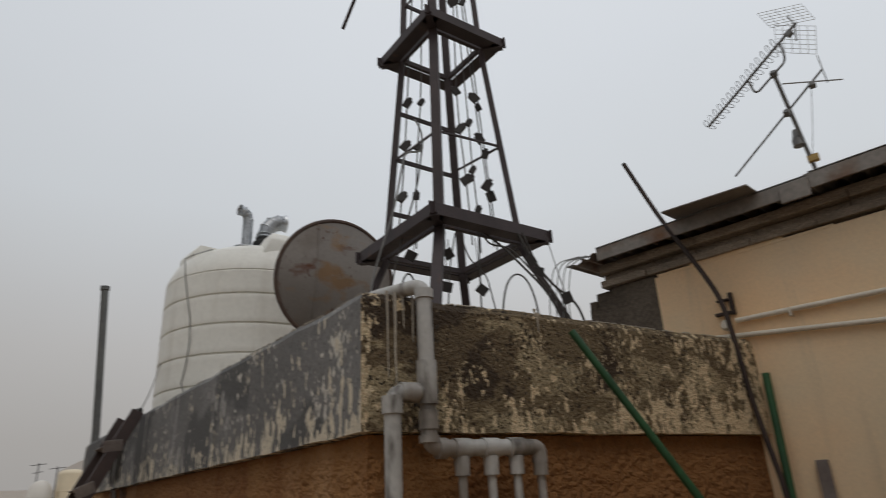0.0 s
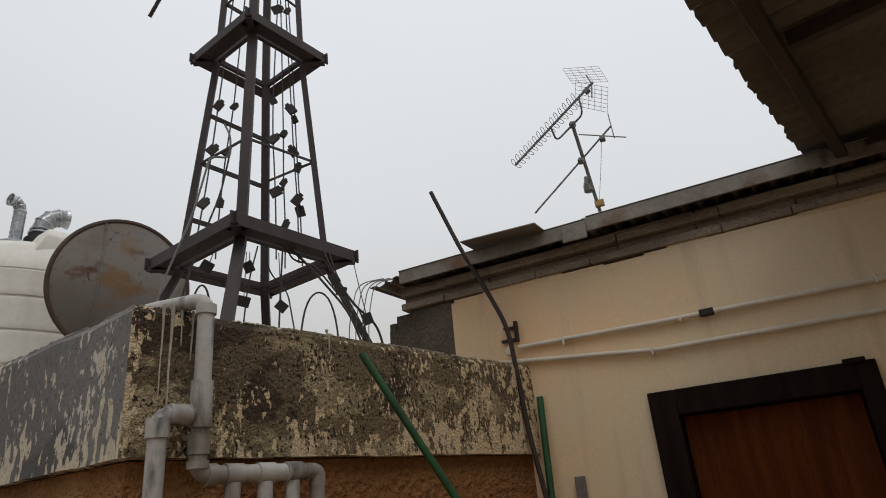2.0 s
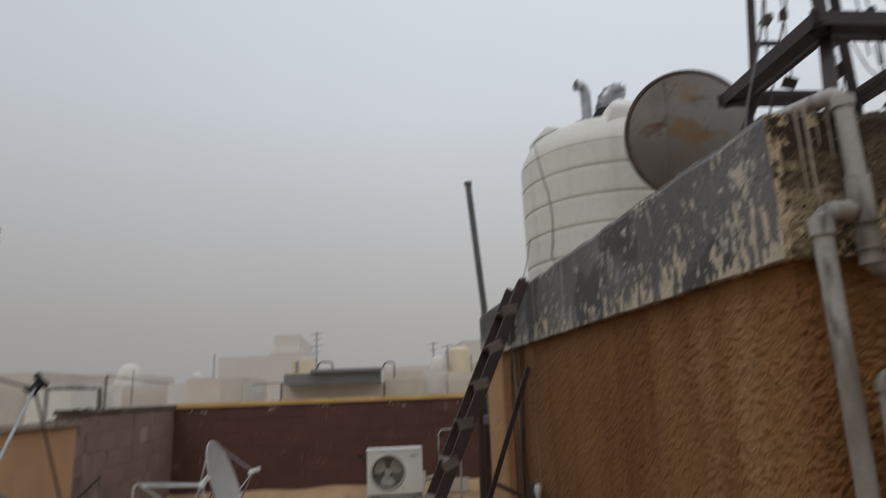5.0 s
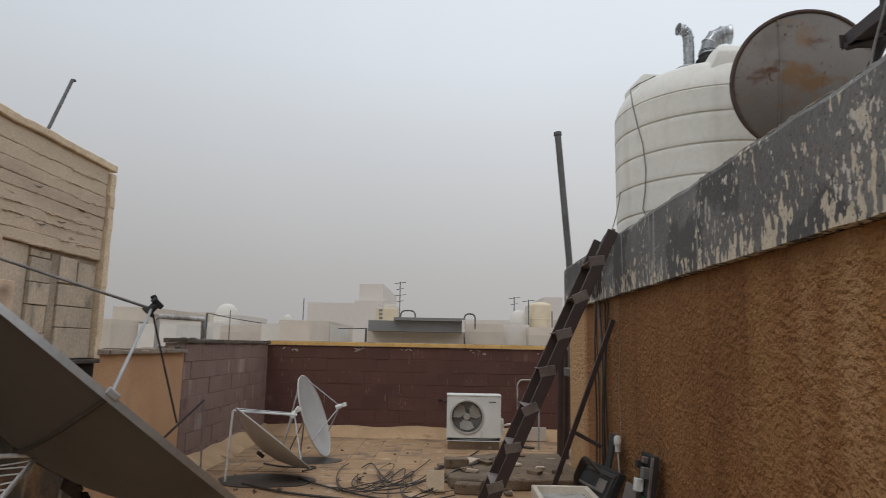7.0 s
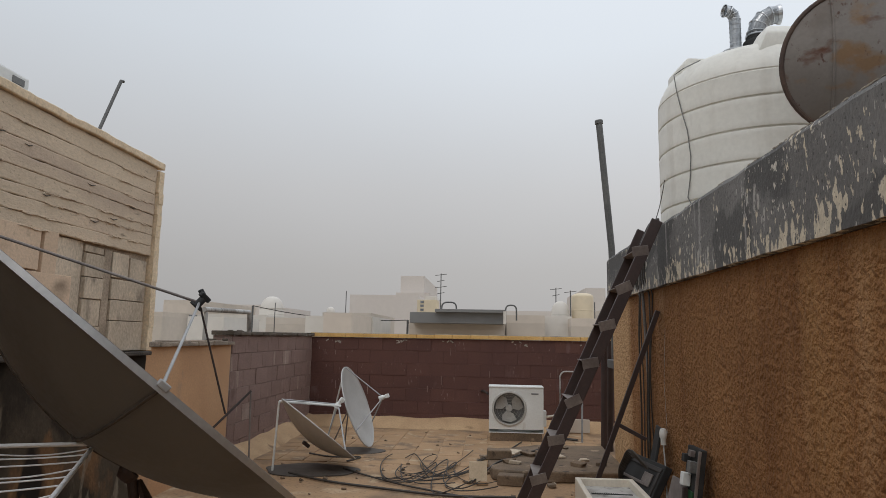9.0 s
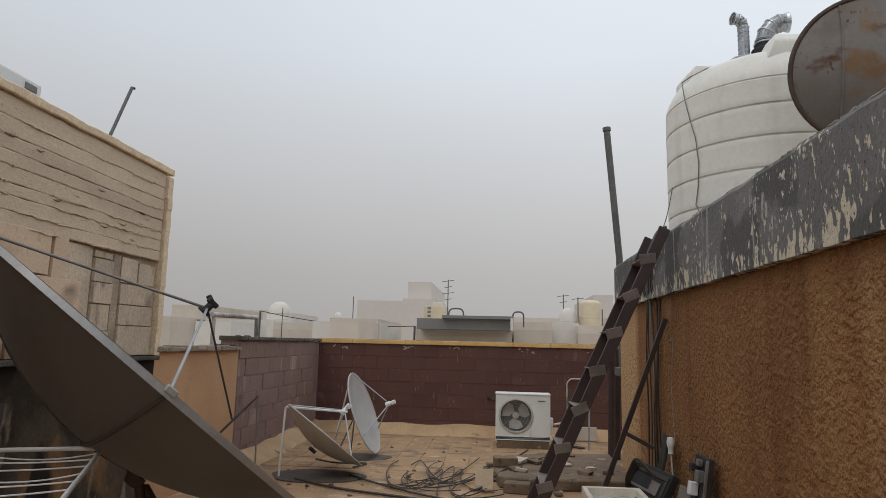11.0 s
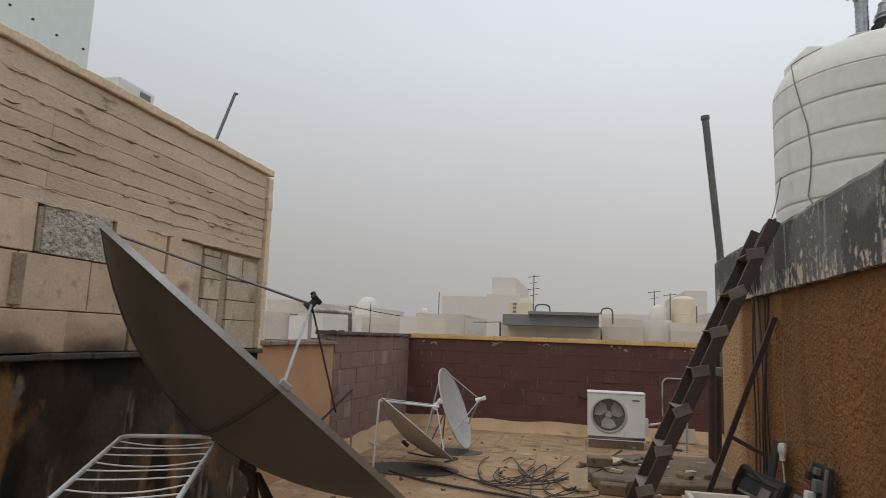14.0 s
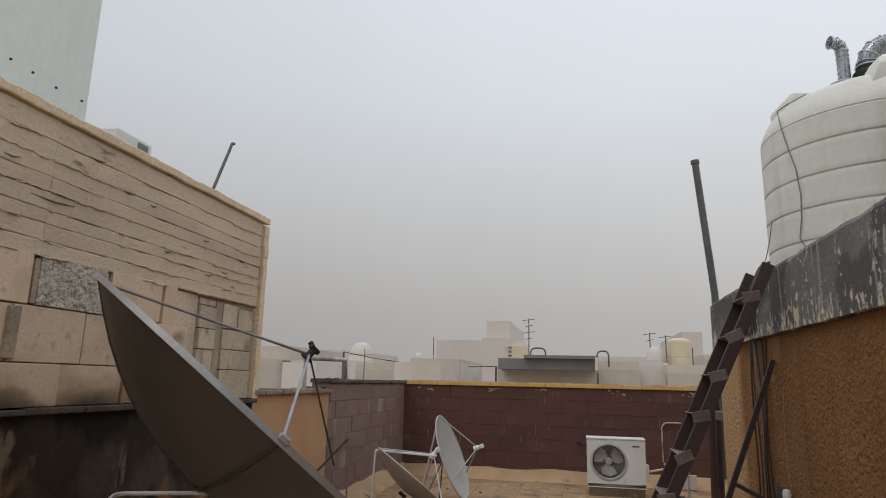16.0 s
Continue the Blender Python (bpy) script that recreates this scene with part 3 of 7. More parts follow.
# ragged upper edge of the paint: patches of plaster lapping on to the rough band above
bm = B()
x = -0.42
while x < 3.0:
    w = rng.uniform(0.08, 0.25)
    block(bm, x, x + w, 0.001, 0.05, 2.826, 2.831 + rng.uniform(0.0, 0.045), 0.002, CREAM)
    x += w
structure("plaster_edge", bm, "cream", "ragged upper edge of the cream plaster", "trim")
bm = B()
block(bm, -0.91, -0.44, 0.004, T, 0.0, 2.74, 0, CREAM)
for x0, x1, z1 in ((-0.91, -0.86, 2.79), (-0.86, -0.74, 2.835), (-0.74, -0.60, 2.85), (-0.60, -0.44, 2.845)):
    block(bm, x0, x1 + 0.001, 0.004 + rng.uniform(0, 0.012), T - 0.01, 2.735, z1, 0.006, CREAM)
structure("wall_cream_end", bm, "dark_render", "dark unpainted ragged end of the wall", "wall")
# rough band and layers under the roof edge
eaves = thing("eaves_band", CREAM @ Vector((1.0, 0.1, 2.88)), "rough stained concrete and timber band under the roof edge", "eaves", kind="structure")
for z0, z1, out in ((2.850, 2.893, 0.02), (2.888, 2.945, -0.03), (2.94, 2.99, 0.03), (2.985, 3.012, 0.0)):
    x = -0.79
    while x < 3.2:
        w = rng.uniform(0.3, 0.8)
        bm = B()
        block(bm, x, x + w - 0.004, -out + rng.uniform(-0.008, 0.008), T, z0, z1 + rng.uniform(-0.006, 0.004), 0.005, CREAM)
        part("eaves_strip", bm, "rough_concrete", eaves)
        x += w
# body of the house behind the wall
bm = B()
block(bm, -0.75, 5.6, T + 0.3, 4.5, 0.0, 2.98, 0, CREAM)
structure("house_body", bm, "rough_concrete", "rough body of the house behind the cream wall", "building")
bm = B()
block(bm, DX0 - 0.1, DX1 + 0.1, T + 0.02, T + 0.06, 0, 2.3, 0, CREAM)
structure("door_backing", bm, "black_wood", "dark board closing the room behind the door", "wall")


def corrugated(bm, m, length, width, pitch=0.09, depth=0.022, thick=0.004, ragged=0.0):
    """A sheet whose waves run along y; x over length, y over width."""
    n = int(length / pitch * 6)
    rows = []
    for i in range(n + 1):
        x = length * i / n
        z = depth * math.sin(2 * math.pi * x / pitch)
        e = rng.uniform(-ragged, ragged) if i % 6 == 0 else 0
        rows.append([bm.verts.new(m @ Vector(p)) for p in ((x, -e, z), (x, width, z), (x, width, z - thick), (x, -e, z - thick))])
    for a, b in zip(rows, rows[1:]):
        for k in range(4):
            bm.faces.new((a[k], b[k], b[(k + 1) % 4], a[(k + 1) % 4]))
    bm.faces.new(rows[0]), bm.faces.new(rows[-1][::-1])
    return bm


roof = thing("roof_house", CREAM @ Vector((0, 0.5, 3.1)), "weathered brown corrugated metal roof over the cream wall", "roof", kind="structure")
for x0, ln, z, y0 in ((-0.72, 1.27, 3.040, -0.13), (0.5, 1.5, 3.055, -0.12), (1.9, 1.4, 3.045, -0.12), (3.2, 2.4, 3.045, -0.12)):
    bm = B()
    corrugated(bm, CREAM @ Matrix.Translation((x0, y0, z)) @ pose(0, 0, 0, 2.0, 0, 0), ln, 4.4)
    part("roof_sheet", bm, "sheet", roof, smooth=True)
bm = B()
for x0, x1, dz in ((-0.72, 0.52, 0.0), (0.5, 1.72, 0.012), (1.68, 3.2, 0.004)):
    block(bm, x0, x1, -0.15, -0.135, 2.985 + dz, 3.068 + dz, 0.003, CREAM)
part("fascia", bm, "sheet", roof)
# thin lighter strip laid along the top of the fascia
bm = B()
for x0, x1, dz in ((-0.72, 0.52, 0.0), (0.525, 1.70, 0.012), (1.705, 3.2, 0.004)):
    block(bm, x0, x1, -0.154, -0.125, 3.0695 + dz, 3.0735 + dz, 0.001, CREAM)
part("edge_strip", bm, "alu", roof, "thin bright strip along the roof sheet edge")
bm = B()
block(bm, -0.30, 0.17, -0.14, 0.10, 3.080, 3.088, 0.002, CREAM @ pose(0, 0, 0.0, 3, 2.0, 0))
part("loose_sheet", bm, "sheet", roof, "loose rusty metal sheet lying on the roof edge")
bm = B()
block(bm, 0.38, 0.52, -0.172, -0.156, 2.955, 3.055, 0.004, CREAM)
part("patch_plate", bm, "sheet", roof)
bm = B()
corrugated(bm, CREAM @ Matrix.Translation((-0.93, -0.15, 3.005)) @ pose(0, 0, 0, 3.0, -9.0, 0), 0.25, 0.42, 0.085, 0.012, 0.004, ragged=0.03)
part("bent_sheet", bm, "sheet", roof, "bent sheet end sticking out past the wall", smooth=True)

# canopy over the doorway side
canopy = thing("canopy", (2.4, -1.2, 3.1), "dark corrugated metal canopy on steel beams", "canopy", kind="structure")
CAN = frame_of((1.05, 0.372, 3.13), (0.9970, -0.0768), (0.0768, 0.9970)) @ Matrix.Translation((0, -3.4, 0))
bm = B()
CANF = CAN @ Matrix.Translation((0, 3.4, 0)) @ pose(0, 0, 0, 0, 0, 180) @ Matrix.Translation((-2.62, 0, 0))
corrugated(bm, CANF, 2.62, 3.4, 0.115, 0.016, 0.005, ragged=0.012)
part("canopy_sheet", bm, "canopy", canopy, smooth=True)
for y in (3.24, 1.7, 0.2):
    bm = B()
    block(bm, 0.02, 2.6, y - 0.025, y + 0.025, -0.115, -0.026, 0.003, CAN)
    part("beam", bm, "ladder", canopy)
for x in (0.1, 1.42, 2.5):
    bm = B()
    block(bm, x - 0.02, x + 0.02, 0.1, 3.2, -0.09, -0.028, 0.003, CAN)
    part("purlin", bm, "ladder", canopy)
for x in (0.05, 1.3):
    bm = B()
    tube(bm, [CAN @ Vector((x, 0.2, -0.1)), Vector((*(CAN @ Vector((x, 0.2, 0))).xy, 0.0))], 0.03)
    part("post", bm, "ladder", canopy)
bm = B()
block(bm, -3.3, 4.2, -4.2, -4.0, 0, 2.6)
structure("wall_behind", bm, "cream", "plain cream wall behind the terrace", "wall")

# back wall: maroon painted blocks with a yellow capping
bm = B()
block(bm, -3.3, 5.8, 10.661, 10.86, 0.0, 1.40)
wall_back = structure("wall_back", bm, "maroon_joint", "maroon painted concrete block wall with a yellow capping", "wall")
bm = B()
y0, n = 10.655, 30
for i in range(n):
    xa, xb = -3.1 + i * 8.8 / n, -3.1 + (i + 1) * 8.8 / n
    block(bm, xa, xb - 0.002, y0 - 0.03 + rng.uniform(-0.003, 0.003), 10.88, 1.402 + rng.uniform(0, 0.003), 1.464 + rng.uniform(-0.003, 0.003), 0.006)
structure("wall_capping", bm, "yellow", "yellow ochre painted capping on the maroon wall", "trim")
bm = B()
for i in range(60):
    xa = -3.1 + i * 8.8 / 60
    block(bm, xa, xa + 8.8 / 60 - 0.001, y0 - 0.024 + rng.uniform(-0.003, 0.003), y0 + 0.03 + rng.uniform(-0.01, 0.02), 1.462, 1.472 + rng.uniform(-0.001, 0.001), 0.002)
structure("wall_capping_edge", bm, "parapet_top", "pale chalky line along the yellow capping", "trim")
# left side wall
bm = B()
block(bm, -3.295, -3.083, 7.34, 10.66, 0.0, 1.41)
wall_left = structure("wall_left", bm, "purple_joint", "faded maroon block wall with weathered mortar", "wall")
bm = B()
for i in range(18):
    ya = 7.32 + i * 3.34 / 18
    block(bm, -3.315, -3.045 + rng.uniform(-0.02, 0.02), ya, ya + 0.187, 1.412, 1.445 + rng.uniform(-0.012, 0.018), 0.008)
structure("wall_left_coping", bm, "dark_render", "crumbling dark mortar coping", "trim")
bm = B()
block(bm, -3.295, -3.080, 5.54, 7.34, 0.0, 1.30)
structure("wall_orange", bm, "orange", "orange plastered low wall with stained patches", "wall")
bm = B()
for i in range(10):
    ya = 5.53 + i * 0.181
    block(bm, -3.305, -3.035 + rng.uniform(-0.015, 0.015), ya, ya + 0.181, 1.302, 1.345 + rng.uniform(-0.012, 0.015), 0.008)
structure("wall_orange_coping", bm, "rough_concrete", "rough grey coping on the orange wall", "trim")
bm = B()
block(bm, -3.295, -3.075, -4.2, 5.54, 0.0, 1.235)
structure("wall_stained", bm, "bitumen", "low wall stained black with bitumen over orange plaster", "wall")
bm = B()
for i in range(24):
    ya = -4.2 + i * 9.73 / 24
    block(bm, -3.335, -3.030 + rng.uniform(-0.012, 0.012), ya, ya + 9.73 / 24, 1.237, 1.272 + rng.uniform(-0.006, 0.008), 0.007)
structure("wall_stained_ledge", bm, "ledge", "dark ledge on the stained wall", "trim")
# sloping mortar fillets at the wall feet
bm = B()
rows = []
for i in range(61):
    x = -3.095 + i * 7.0 / 60
    k = noise.noise((x * 2.2, 3.3, 0.5)) * 0.05
    rows.append([bm.verts.new(v) for v in ((x, 10.66, 0.15 + k * 0.6), (x, 10.58, 0.13 + k * 0.6), (x, 10.36 + k, 0.002), (x, 10.66, 0.002))])
for a, b in zip(rows, rows[1:]):
    for k in range(4):
        bm.faces.new((a[k], b[k], b[(k + 1) % 4], a[(k + 1) % 4]))
structure("fillet_back", bm, "fillet", "sloping sandy mortar fillet at the wall foot", "trim")
bm = B()
rows = []
for i in range(31):
    y = 7.36 + i * 3.28 / 30
    k = noise.noise((y * 2.2, 1.3, 0.5)) * 0.05
    rows.append([bm.verts.new(v) for v in ((-3.090, y, 0.16 + k), (-3.025, y, 0.14 + k), (-2.83 - k, y, 0.002), (-3.090, y, 0.002))])
for a, b in zip(rows, rows[1:]):
    for k in range(4):
        bm.faces.new((a[k], b[k], b[(k + 1) % 4], a[(k + 1) % 4]))
structure("fillet_left", bm, "fillet", "sloping sandy mortar fillet at the side wall foot", "trim")

# neighbour's unfinished house on the left
neigh = thing("neighbour_house", (-5.0, 2.0, 1.27), "unfinished house of board-marked concrete over stone blocks", "house")
bm = B()
block(bm, -7.2, -3.115, -2.975, 5.52, 1.274, 2.84)
part("wall", bm, "block_joint", neigh)
bm = B()
block(bm, -7.2, -3.135, -2.975, 5.52, 2.842, 2.89)
part("roof", bm, "rough_concrete", neigh)


def slab_strip(name, y0, y1, z0, z1, x, material, cuts=60, rough=0.010, seed=0.0):
    """A long board mark cast in concrete, with wavering edges."""
    bm = B()
    cols = []
    for i in range(cuts + 1):
        y = y0 + (y1 - y0) * i / cuts
        a = (noise.noise((y * 3.1, seed, 0.2)) + 0.8 * noise.noise((y * 14, seed, 0.7))) * rough
        b = (noise.noise((y * 3.1, seed + 5, 0.2)) + 0.8 * noise.noise((y * 14, seed + 5, 0.7))) * rough
        c = noise.noise((y * 2.0, seed + 9, 0.2)) * rough * 0.8
        cols.append([bm.verts.new(v) for v in ((-3.125, y, z0 + a), (x + c - 0.004, y, z0 + a), (x + c, y, z0 + 0.006 + a), (x + c, y, z1 - 0.006 + b), (x + c - 0.005, y, z1 + b), (-3.125, y, z1 + b))])
    for p, q in zip(cols, cols[1:]):
        for k in range(6):
            bm.faces.new((p[k], q[k], q[(k + 1) % 6], p[(k + 1) % 6]))
    bm.faces.new(cols[0]), bm.faces.new(cols[-1][::-1])
    return part(name, bm, material, neigh)


z = 2.085
for i, h in enumerate((0.085, 0.095, 0.075, 0.105, 0.085, 0.095, 0.11, 0.132)):
    for a, b in ((-2.6, 3.069), (3.071, 5.48)):
        slab_strip("board_mark", a, b, z, z + h - 0.002, -3.075 - rng.uniform(0.0, 0.004), "board", 260 if b < 4 else 120, 0.0048, i * 3.7 + a)
    z += h
bm = B()
heights = [2.085 + sum((0.085, 0.095, 0.075, 0.105, 0.085, 0.095, 0.11)[:k]) for k in range(8)]
for k in range(110):
    ya, zz = rng.uniform(0.8, 5.3), rng.choice(heights) + rng.uniform(-0.004, 0.004)
    ln = rng.uniform(0.02, 0.35)
    if ya + ln > 5.46:
        continue
    pts = [(-3.076 + rng.uniform(-0.002, 0.008), ya + ln * i / 6, zz + rng.uniform(-0.006, 0.006)) for i in range(7)]
    tube(bm, pts, [0.002] + [rng.uniform(0.003, 0.008) for _ in range(5)] + [0.002], 5)
tagged(part("mortar_ridge", bm, "board", neigh), kind="stuff")
bm = B()
for ya, zz, ln in ((2.95, 2.40, 0.30), (3.62, 2.62, 0.12), (4.1, 2.32, 0.08), (3.9, 2.60, 0.07), (4.55, 2.50, 0.09), (4.62, 2.24, 0.10), (5.1, 2.44, 0.12), (2.75, 2.56, 0.10), (1.9, 2.46, 0.16), (2.3, 2.70, 0.20), (4.85, 2.30, 0.10), (3.3, 2.74, 0.15)):
    tube(bm, [(-3.074, ya, zz), (-3.071, ya + ln * 0.5, zz - 0.006), (-3.074, ya + ln, zz + 0.008)], [0.0015, 0.0045, 0.002], 5)
tagged(part("crack", bm, "dish_seam", neigh), kind="stuff")
slab_strip("edge_trim", -2.6, 5.56, 2.868, 2.925, -3.050, "trim", 260, 0.008, 77)
bm = B()
n = 16
for i in range(n):
    za = 1.276 + i * 1.567 / n
    block(bm, -3.195, -3.050 + rng.uniform(-0.004, 0.004), 5.49 + rng.uniform(-0.006, 0.006), 5.57 + rng.uniform(-0.003, 0.003), za, za + 1.567 / n, 0.002)
part("corner_trim", bm, "trim", neigh)


def stone(y0, y1, z0, z1, material, x=-3.075, name="stone_block"):
    bm = B()
    block(bm, -3.135, x + rng.uniform(-0.008, 0.008), y0 + 0.1215, y1 + 0.1185, z0 + 0.001, z1 - 0.001, 0.004)
    for v in bm.verts:
        v.co += Vector((0, noise.noise(v.co * 7) * 0.006, noise.noise(v.co * 7 + Vector((3, 1, 2))) * 0.006))
    return part(name, bm, material, neigh)


y = -2.43
while y < 4.1:
    stone(y, y + 0.505, 1.276, 1.505, "block_cream")
    y += 0.512
y = -2.75
while y < 3.9:
    w = 0.50
    stone(y, y + w, 1.51, 1.81, "block_cream")
    y += w + 0.008
for a, b in ((-2.6, -1.3), (-1.29, -0.1), (-0.09, 1.1), (1.11, 2.02), (2.03, 2.915)):
    stone(a, b, 1.815, 2.095, "block_cream")
stone(2.80, 2.875, 1.525, 1.80, "block_joint", -3.066, "mortar_smear")
stone(2.93, 2.965, 1.82, 2.07, "block_joint", -3.082, "mortar_column")
stone(2.965, 3.48, 1.815, 2.09, "block_rough", -3.08, "mortar_patch")
stone(3.515, 4.015, 1.82, 2.095, "block_cream")
stone(4.045, 4.185, 1.76, 2.093, "block_cream")
stone(4.19, 4.49, 1.276, 2.075, "block_grey", -3.095)
for a, b, zs in ((4.51, 4.735, (1.276, 1.468, 1.667, 1.83, 2.005)), (4.85, 5.335, (1.276, 1.516, 1.68, 1.845))):
    for z0, z1 in zip(zs, zs[1:]):
        stone(a, b, z0, z1 - 0.004, "block_grey", -3.085)
stone(4.745, 4.84, 1.276, 2.055, "block_joint", -3.093, "mortar_column")
stone(4.85, 5.075, 1.855, 2.05, "block_grey", -3.085)
stone(5.09, 5.335, 1.855, 2.03, "block_grey", -3.085)
stone(4.51, 4.735, 2.01, 2.06, "block_grey", -3.09)

# ---------------------------------------------------------------- things on the tank block
def water_tank():
    t = thing("water_tank", (2.45, 6.42, 1.93), "large ribbed off-white plastic water tank on the block roof", "water tank")
    m = Matrix.Translation((2.45, 6.42, 0))
    prof = [(0.0, 1.93), (0.90, 1.93), (0.915, 1.97)]
    for z in (2.41, 2.685, 2.96, 3.235, 3.515):
        prof += [(0.913, z - 0.06), (0.915, z - 0.022), (0.912, z - 0.010), (0.896, z - 0.006), (0.896, z + 0.006), (0.912, z + 0.010), (0.915, z + 0.022), (0.913, z + 0.06)]
    prof += [(0.913, 3.735), (0.906, 3.742), (0.906, 3.748), (0.912, 3.755), (0.908, 3.788), (0.89, 3.844), (0.85, 3.925), (0.80, 3.990), (0.795, 3.997), (0.72, 4.050), (0.60, 4.110), (0.45, 4.160), (0.30, 4.188), (0.28, 4.204), (0.0, 4.212)]
    bm = B()
    lathe(bm, prof, m, 72)
    part("tank_shell", bm, "tank", t, smooth=True)
    for lm, w, slope in ((Matrix.Translation((1.755, 6.36, 3.85)) @ pose(0, 0, 0, 0, 0, 186), 0.34, 0.0), (Matrix.Translation((2.50, 5.74, 3.915)) @ pose(0, 0, 0, 0, 0, -88), 0.44, 0.13)):
        bm = B()
        side = [(-0.34, 0.0), (0.10, 0.0), (0.10, 0.20), (0.03, 0.29), (-0.16, 0.29)]
        a = [bm.verts.new(lm @ Vector((x, -w / 2 - slope * (1 - z / 0.29), z))) for x, z in side]
        b = [bm.verts.new(lm @ Vector((x, w / 2 + slope * (1 - z / 0.29), z))) for x, z in side]
        bm.faces.new(a), bm.faces.new(b[::-1])
        for k in range(5):
            bm.faces.new((a[k], a[(k + 1) % 5], b[(k + 1) % 5], b[k]))
        bmesh.ops.bevel(bm, geom=list(bm.edges), offset=0.02, segments=2, profile=0.5, affect="EDGES")
        lug = part("lifting_lug", bm, "tank", t, smooth=True)
        if slope:
            bm = B()
            lathe(bm, [(0, 0.02), (0.02, 0.018), (0.035, 0.008), (0.035, 0.0), (0, 0.0)], axis_pose(lm @ Vector((0.085, 0.0, 0.17)), (0, -1, 0.3)), 16)
            part("plug", bm, "galv", lug, "round metal plug")
    bm = B()
    lathe(bm, [(0, 4.211), (0.24, 4.211), (0.24, 4.23), (0.20, 4.24), (0, 4.245)], m, 32)
    part("lid", bm, "tank", t, smooth=True)
    return t


water_tank()


def vent_pipe(line, r, label, mouth, collar=None, ribs=0):
    """A galvanised sheet-metal vent of mitred rings along a line, with a flared mouth; collar: (radius, height) of the dark boot at its foot."""
    t = thing("vent_pipe", line[0], label, "vent pipe", "vent pipes")
    pts = [Vector(p) for p in line]
    d = (pts[-1] - pts[-2]).normalized()
    bm = B()
    tube(bm, pts, r, 24, caps=False)
    bmesh.ops.solidify(bm, geom=list(bm.faces), thickness=0.003)
    part("duct", bm, "galv", t)
    for i in range(1, len(pts) - 1):
        bm = B()
        lathe(bm, [(r * 1.02, -0.007), (r * 1.09, -0.003), (r * 1.09, 0.003), (r * 1.02, 0.007)], axis_pose(pts[i], pts[i + 1] - pts[i - 1]), 24, closed=True)
        part("seam", bm, "galv", t)
    bm = B()
    lathe(bm, [(r * 0.98, -0.03), (r * 1.06, -0.022), (mouth, 0.0), (mouth, 0.006), (mouth - 0.006, 0.006), (r * 0.9, -0.02)], axis_pose(pts[-1], d), 24, closed=True)
    part("mouth_flange", bm, "galv", t)
    # dark disc set in the duct to give the shade inside its mouth
    bm = B()
    lathe(bm, [(0, 0.0), (r * 0.97, 0.0), (r * 0.97, 0.004), (0, 0.004)], axis_pose(pts[-1] - d * 0.05, d), 24)
    part("damper", bm, "grille", t, "dark disc standing in for the shaded inside of the mouth")
    if ribs:                     # spiral seam up the straight length
        a, b = pts[0], pts[1]
        n = ribs * 16
        bm = B()
        tube(bm, [a.lerp(b, i / n) + Vector((math.cos(2 * math.pi * i / 16), math.sin(2 * math.pi * i / 16), 0)) * (r + 0.001) for i in range(n + 1)], 0.003, 5)
        part("spiral_seam", bm, "galv", t)
    if collar:
        cr_, h = collar
        bm = B()
        lathe(bm, [(r, 0.0), (cr_, 0.0), (cr_, h * 0.55), (cr_ * 0.96, h * 0.62), (cr_ * 0.78, h * 0.68), (r + 0.012, h * 0.85), (r + 0.012, h), (r, h)], Matrix.Translation(line[0]), 28)
        part("collar", bm, "dark_plastic", t, "dark rubber collar")
        bm = B()
        lathe(bm, [(r + 0.011, h * 0.86), (r + 0.018, h * 0.88), (r + 0.018, h * 0.95), (r + 0.011, h * 0.97)], Matrix.Translation(line[0]), 28, closed=True)
        part("clamp", bm, "galv", t, "steel hose clamp")
    else:
        bm = B()
        lathe(bm, [(r, 0.0), (r + 0.085, -0.012), (r + 0.085, 0.0), (r + 0.03, 0.02), (r, 0.02)], Matrix.Translation(line[0]), 24, closed=True)
        part("flashing", bm, "galv", t)
    return t


vent_pipe([(2.185, 6.16, 4.17), (2.195, 6.18, 4.505), (2.178, 6.175, 4.56), (2.14, 6.165, 4.588), (2.095, 6.155, 4.59)], 0.051, "slim galvanised vent pipe with an elbow on the tank", 0.062, ribs=7)
vent_pipe([(2.385, 6.17, 4.15), (2.385, 6.17, 4.37), (2.405, 6.165, 4.44), (2.45, 6.16, 4.50), (2.515, 6.15, 4.53), (2.59, 6.14, 4.535)], 0.083, "wide galvanised vent elbow with a dark collar on the tank", 0.097, collar=(0.125, 0.20))


def dish_shell(bm, m, radius, depth, thick=0.006, n=56):
    """A paraboloid with its rim in the xy plane of m, opening towards +z."""
    k = 12
    prof = [(radius * i / k, -depth * (1 - (i / k) ** 2)) for i in range(k + 1)]
    back = [(r, z - thick) for r, z in reversed(prof)]
    lathe(bm, prof + back, m, n)
    return bm


def ring(bm, m, radius, r, n=56, squash=1.0):
    pts = [m @ Vector((radius * math.cos(a), radius * math.sin(a), 0)) for a in (2 * math.pi * i / n for i in range(n + 1))]
    return tube(bm, pts, r, 8, caps=False)


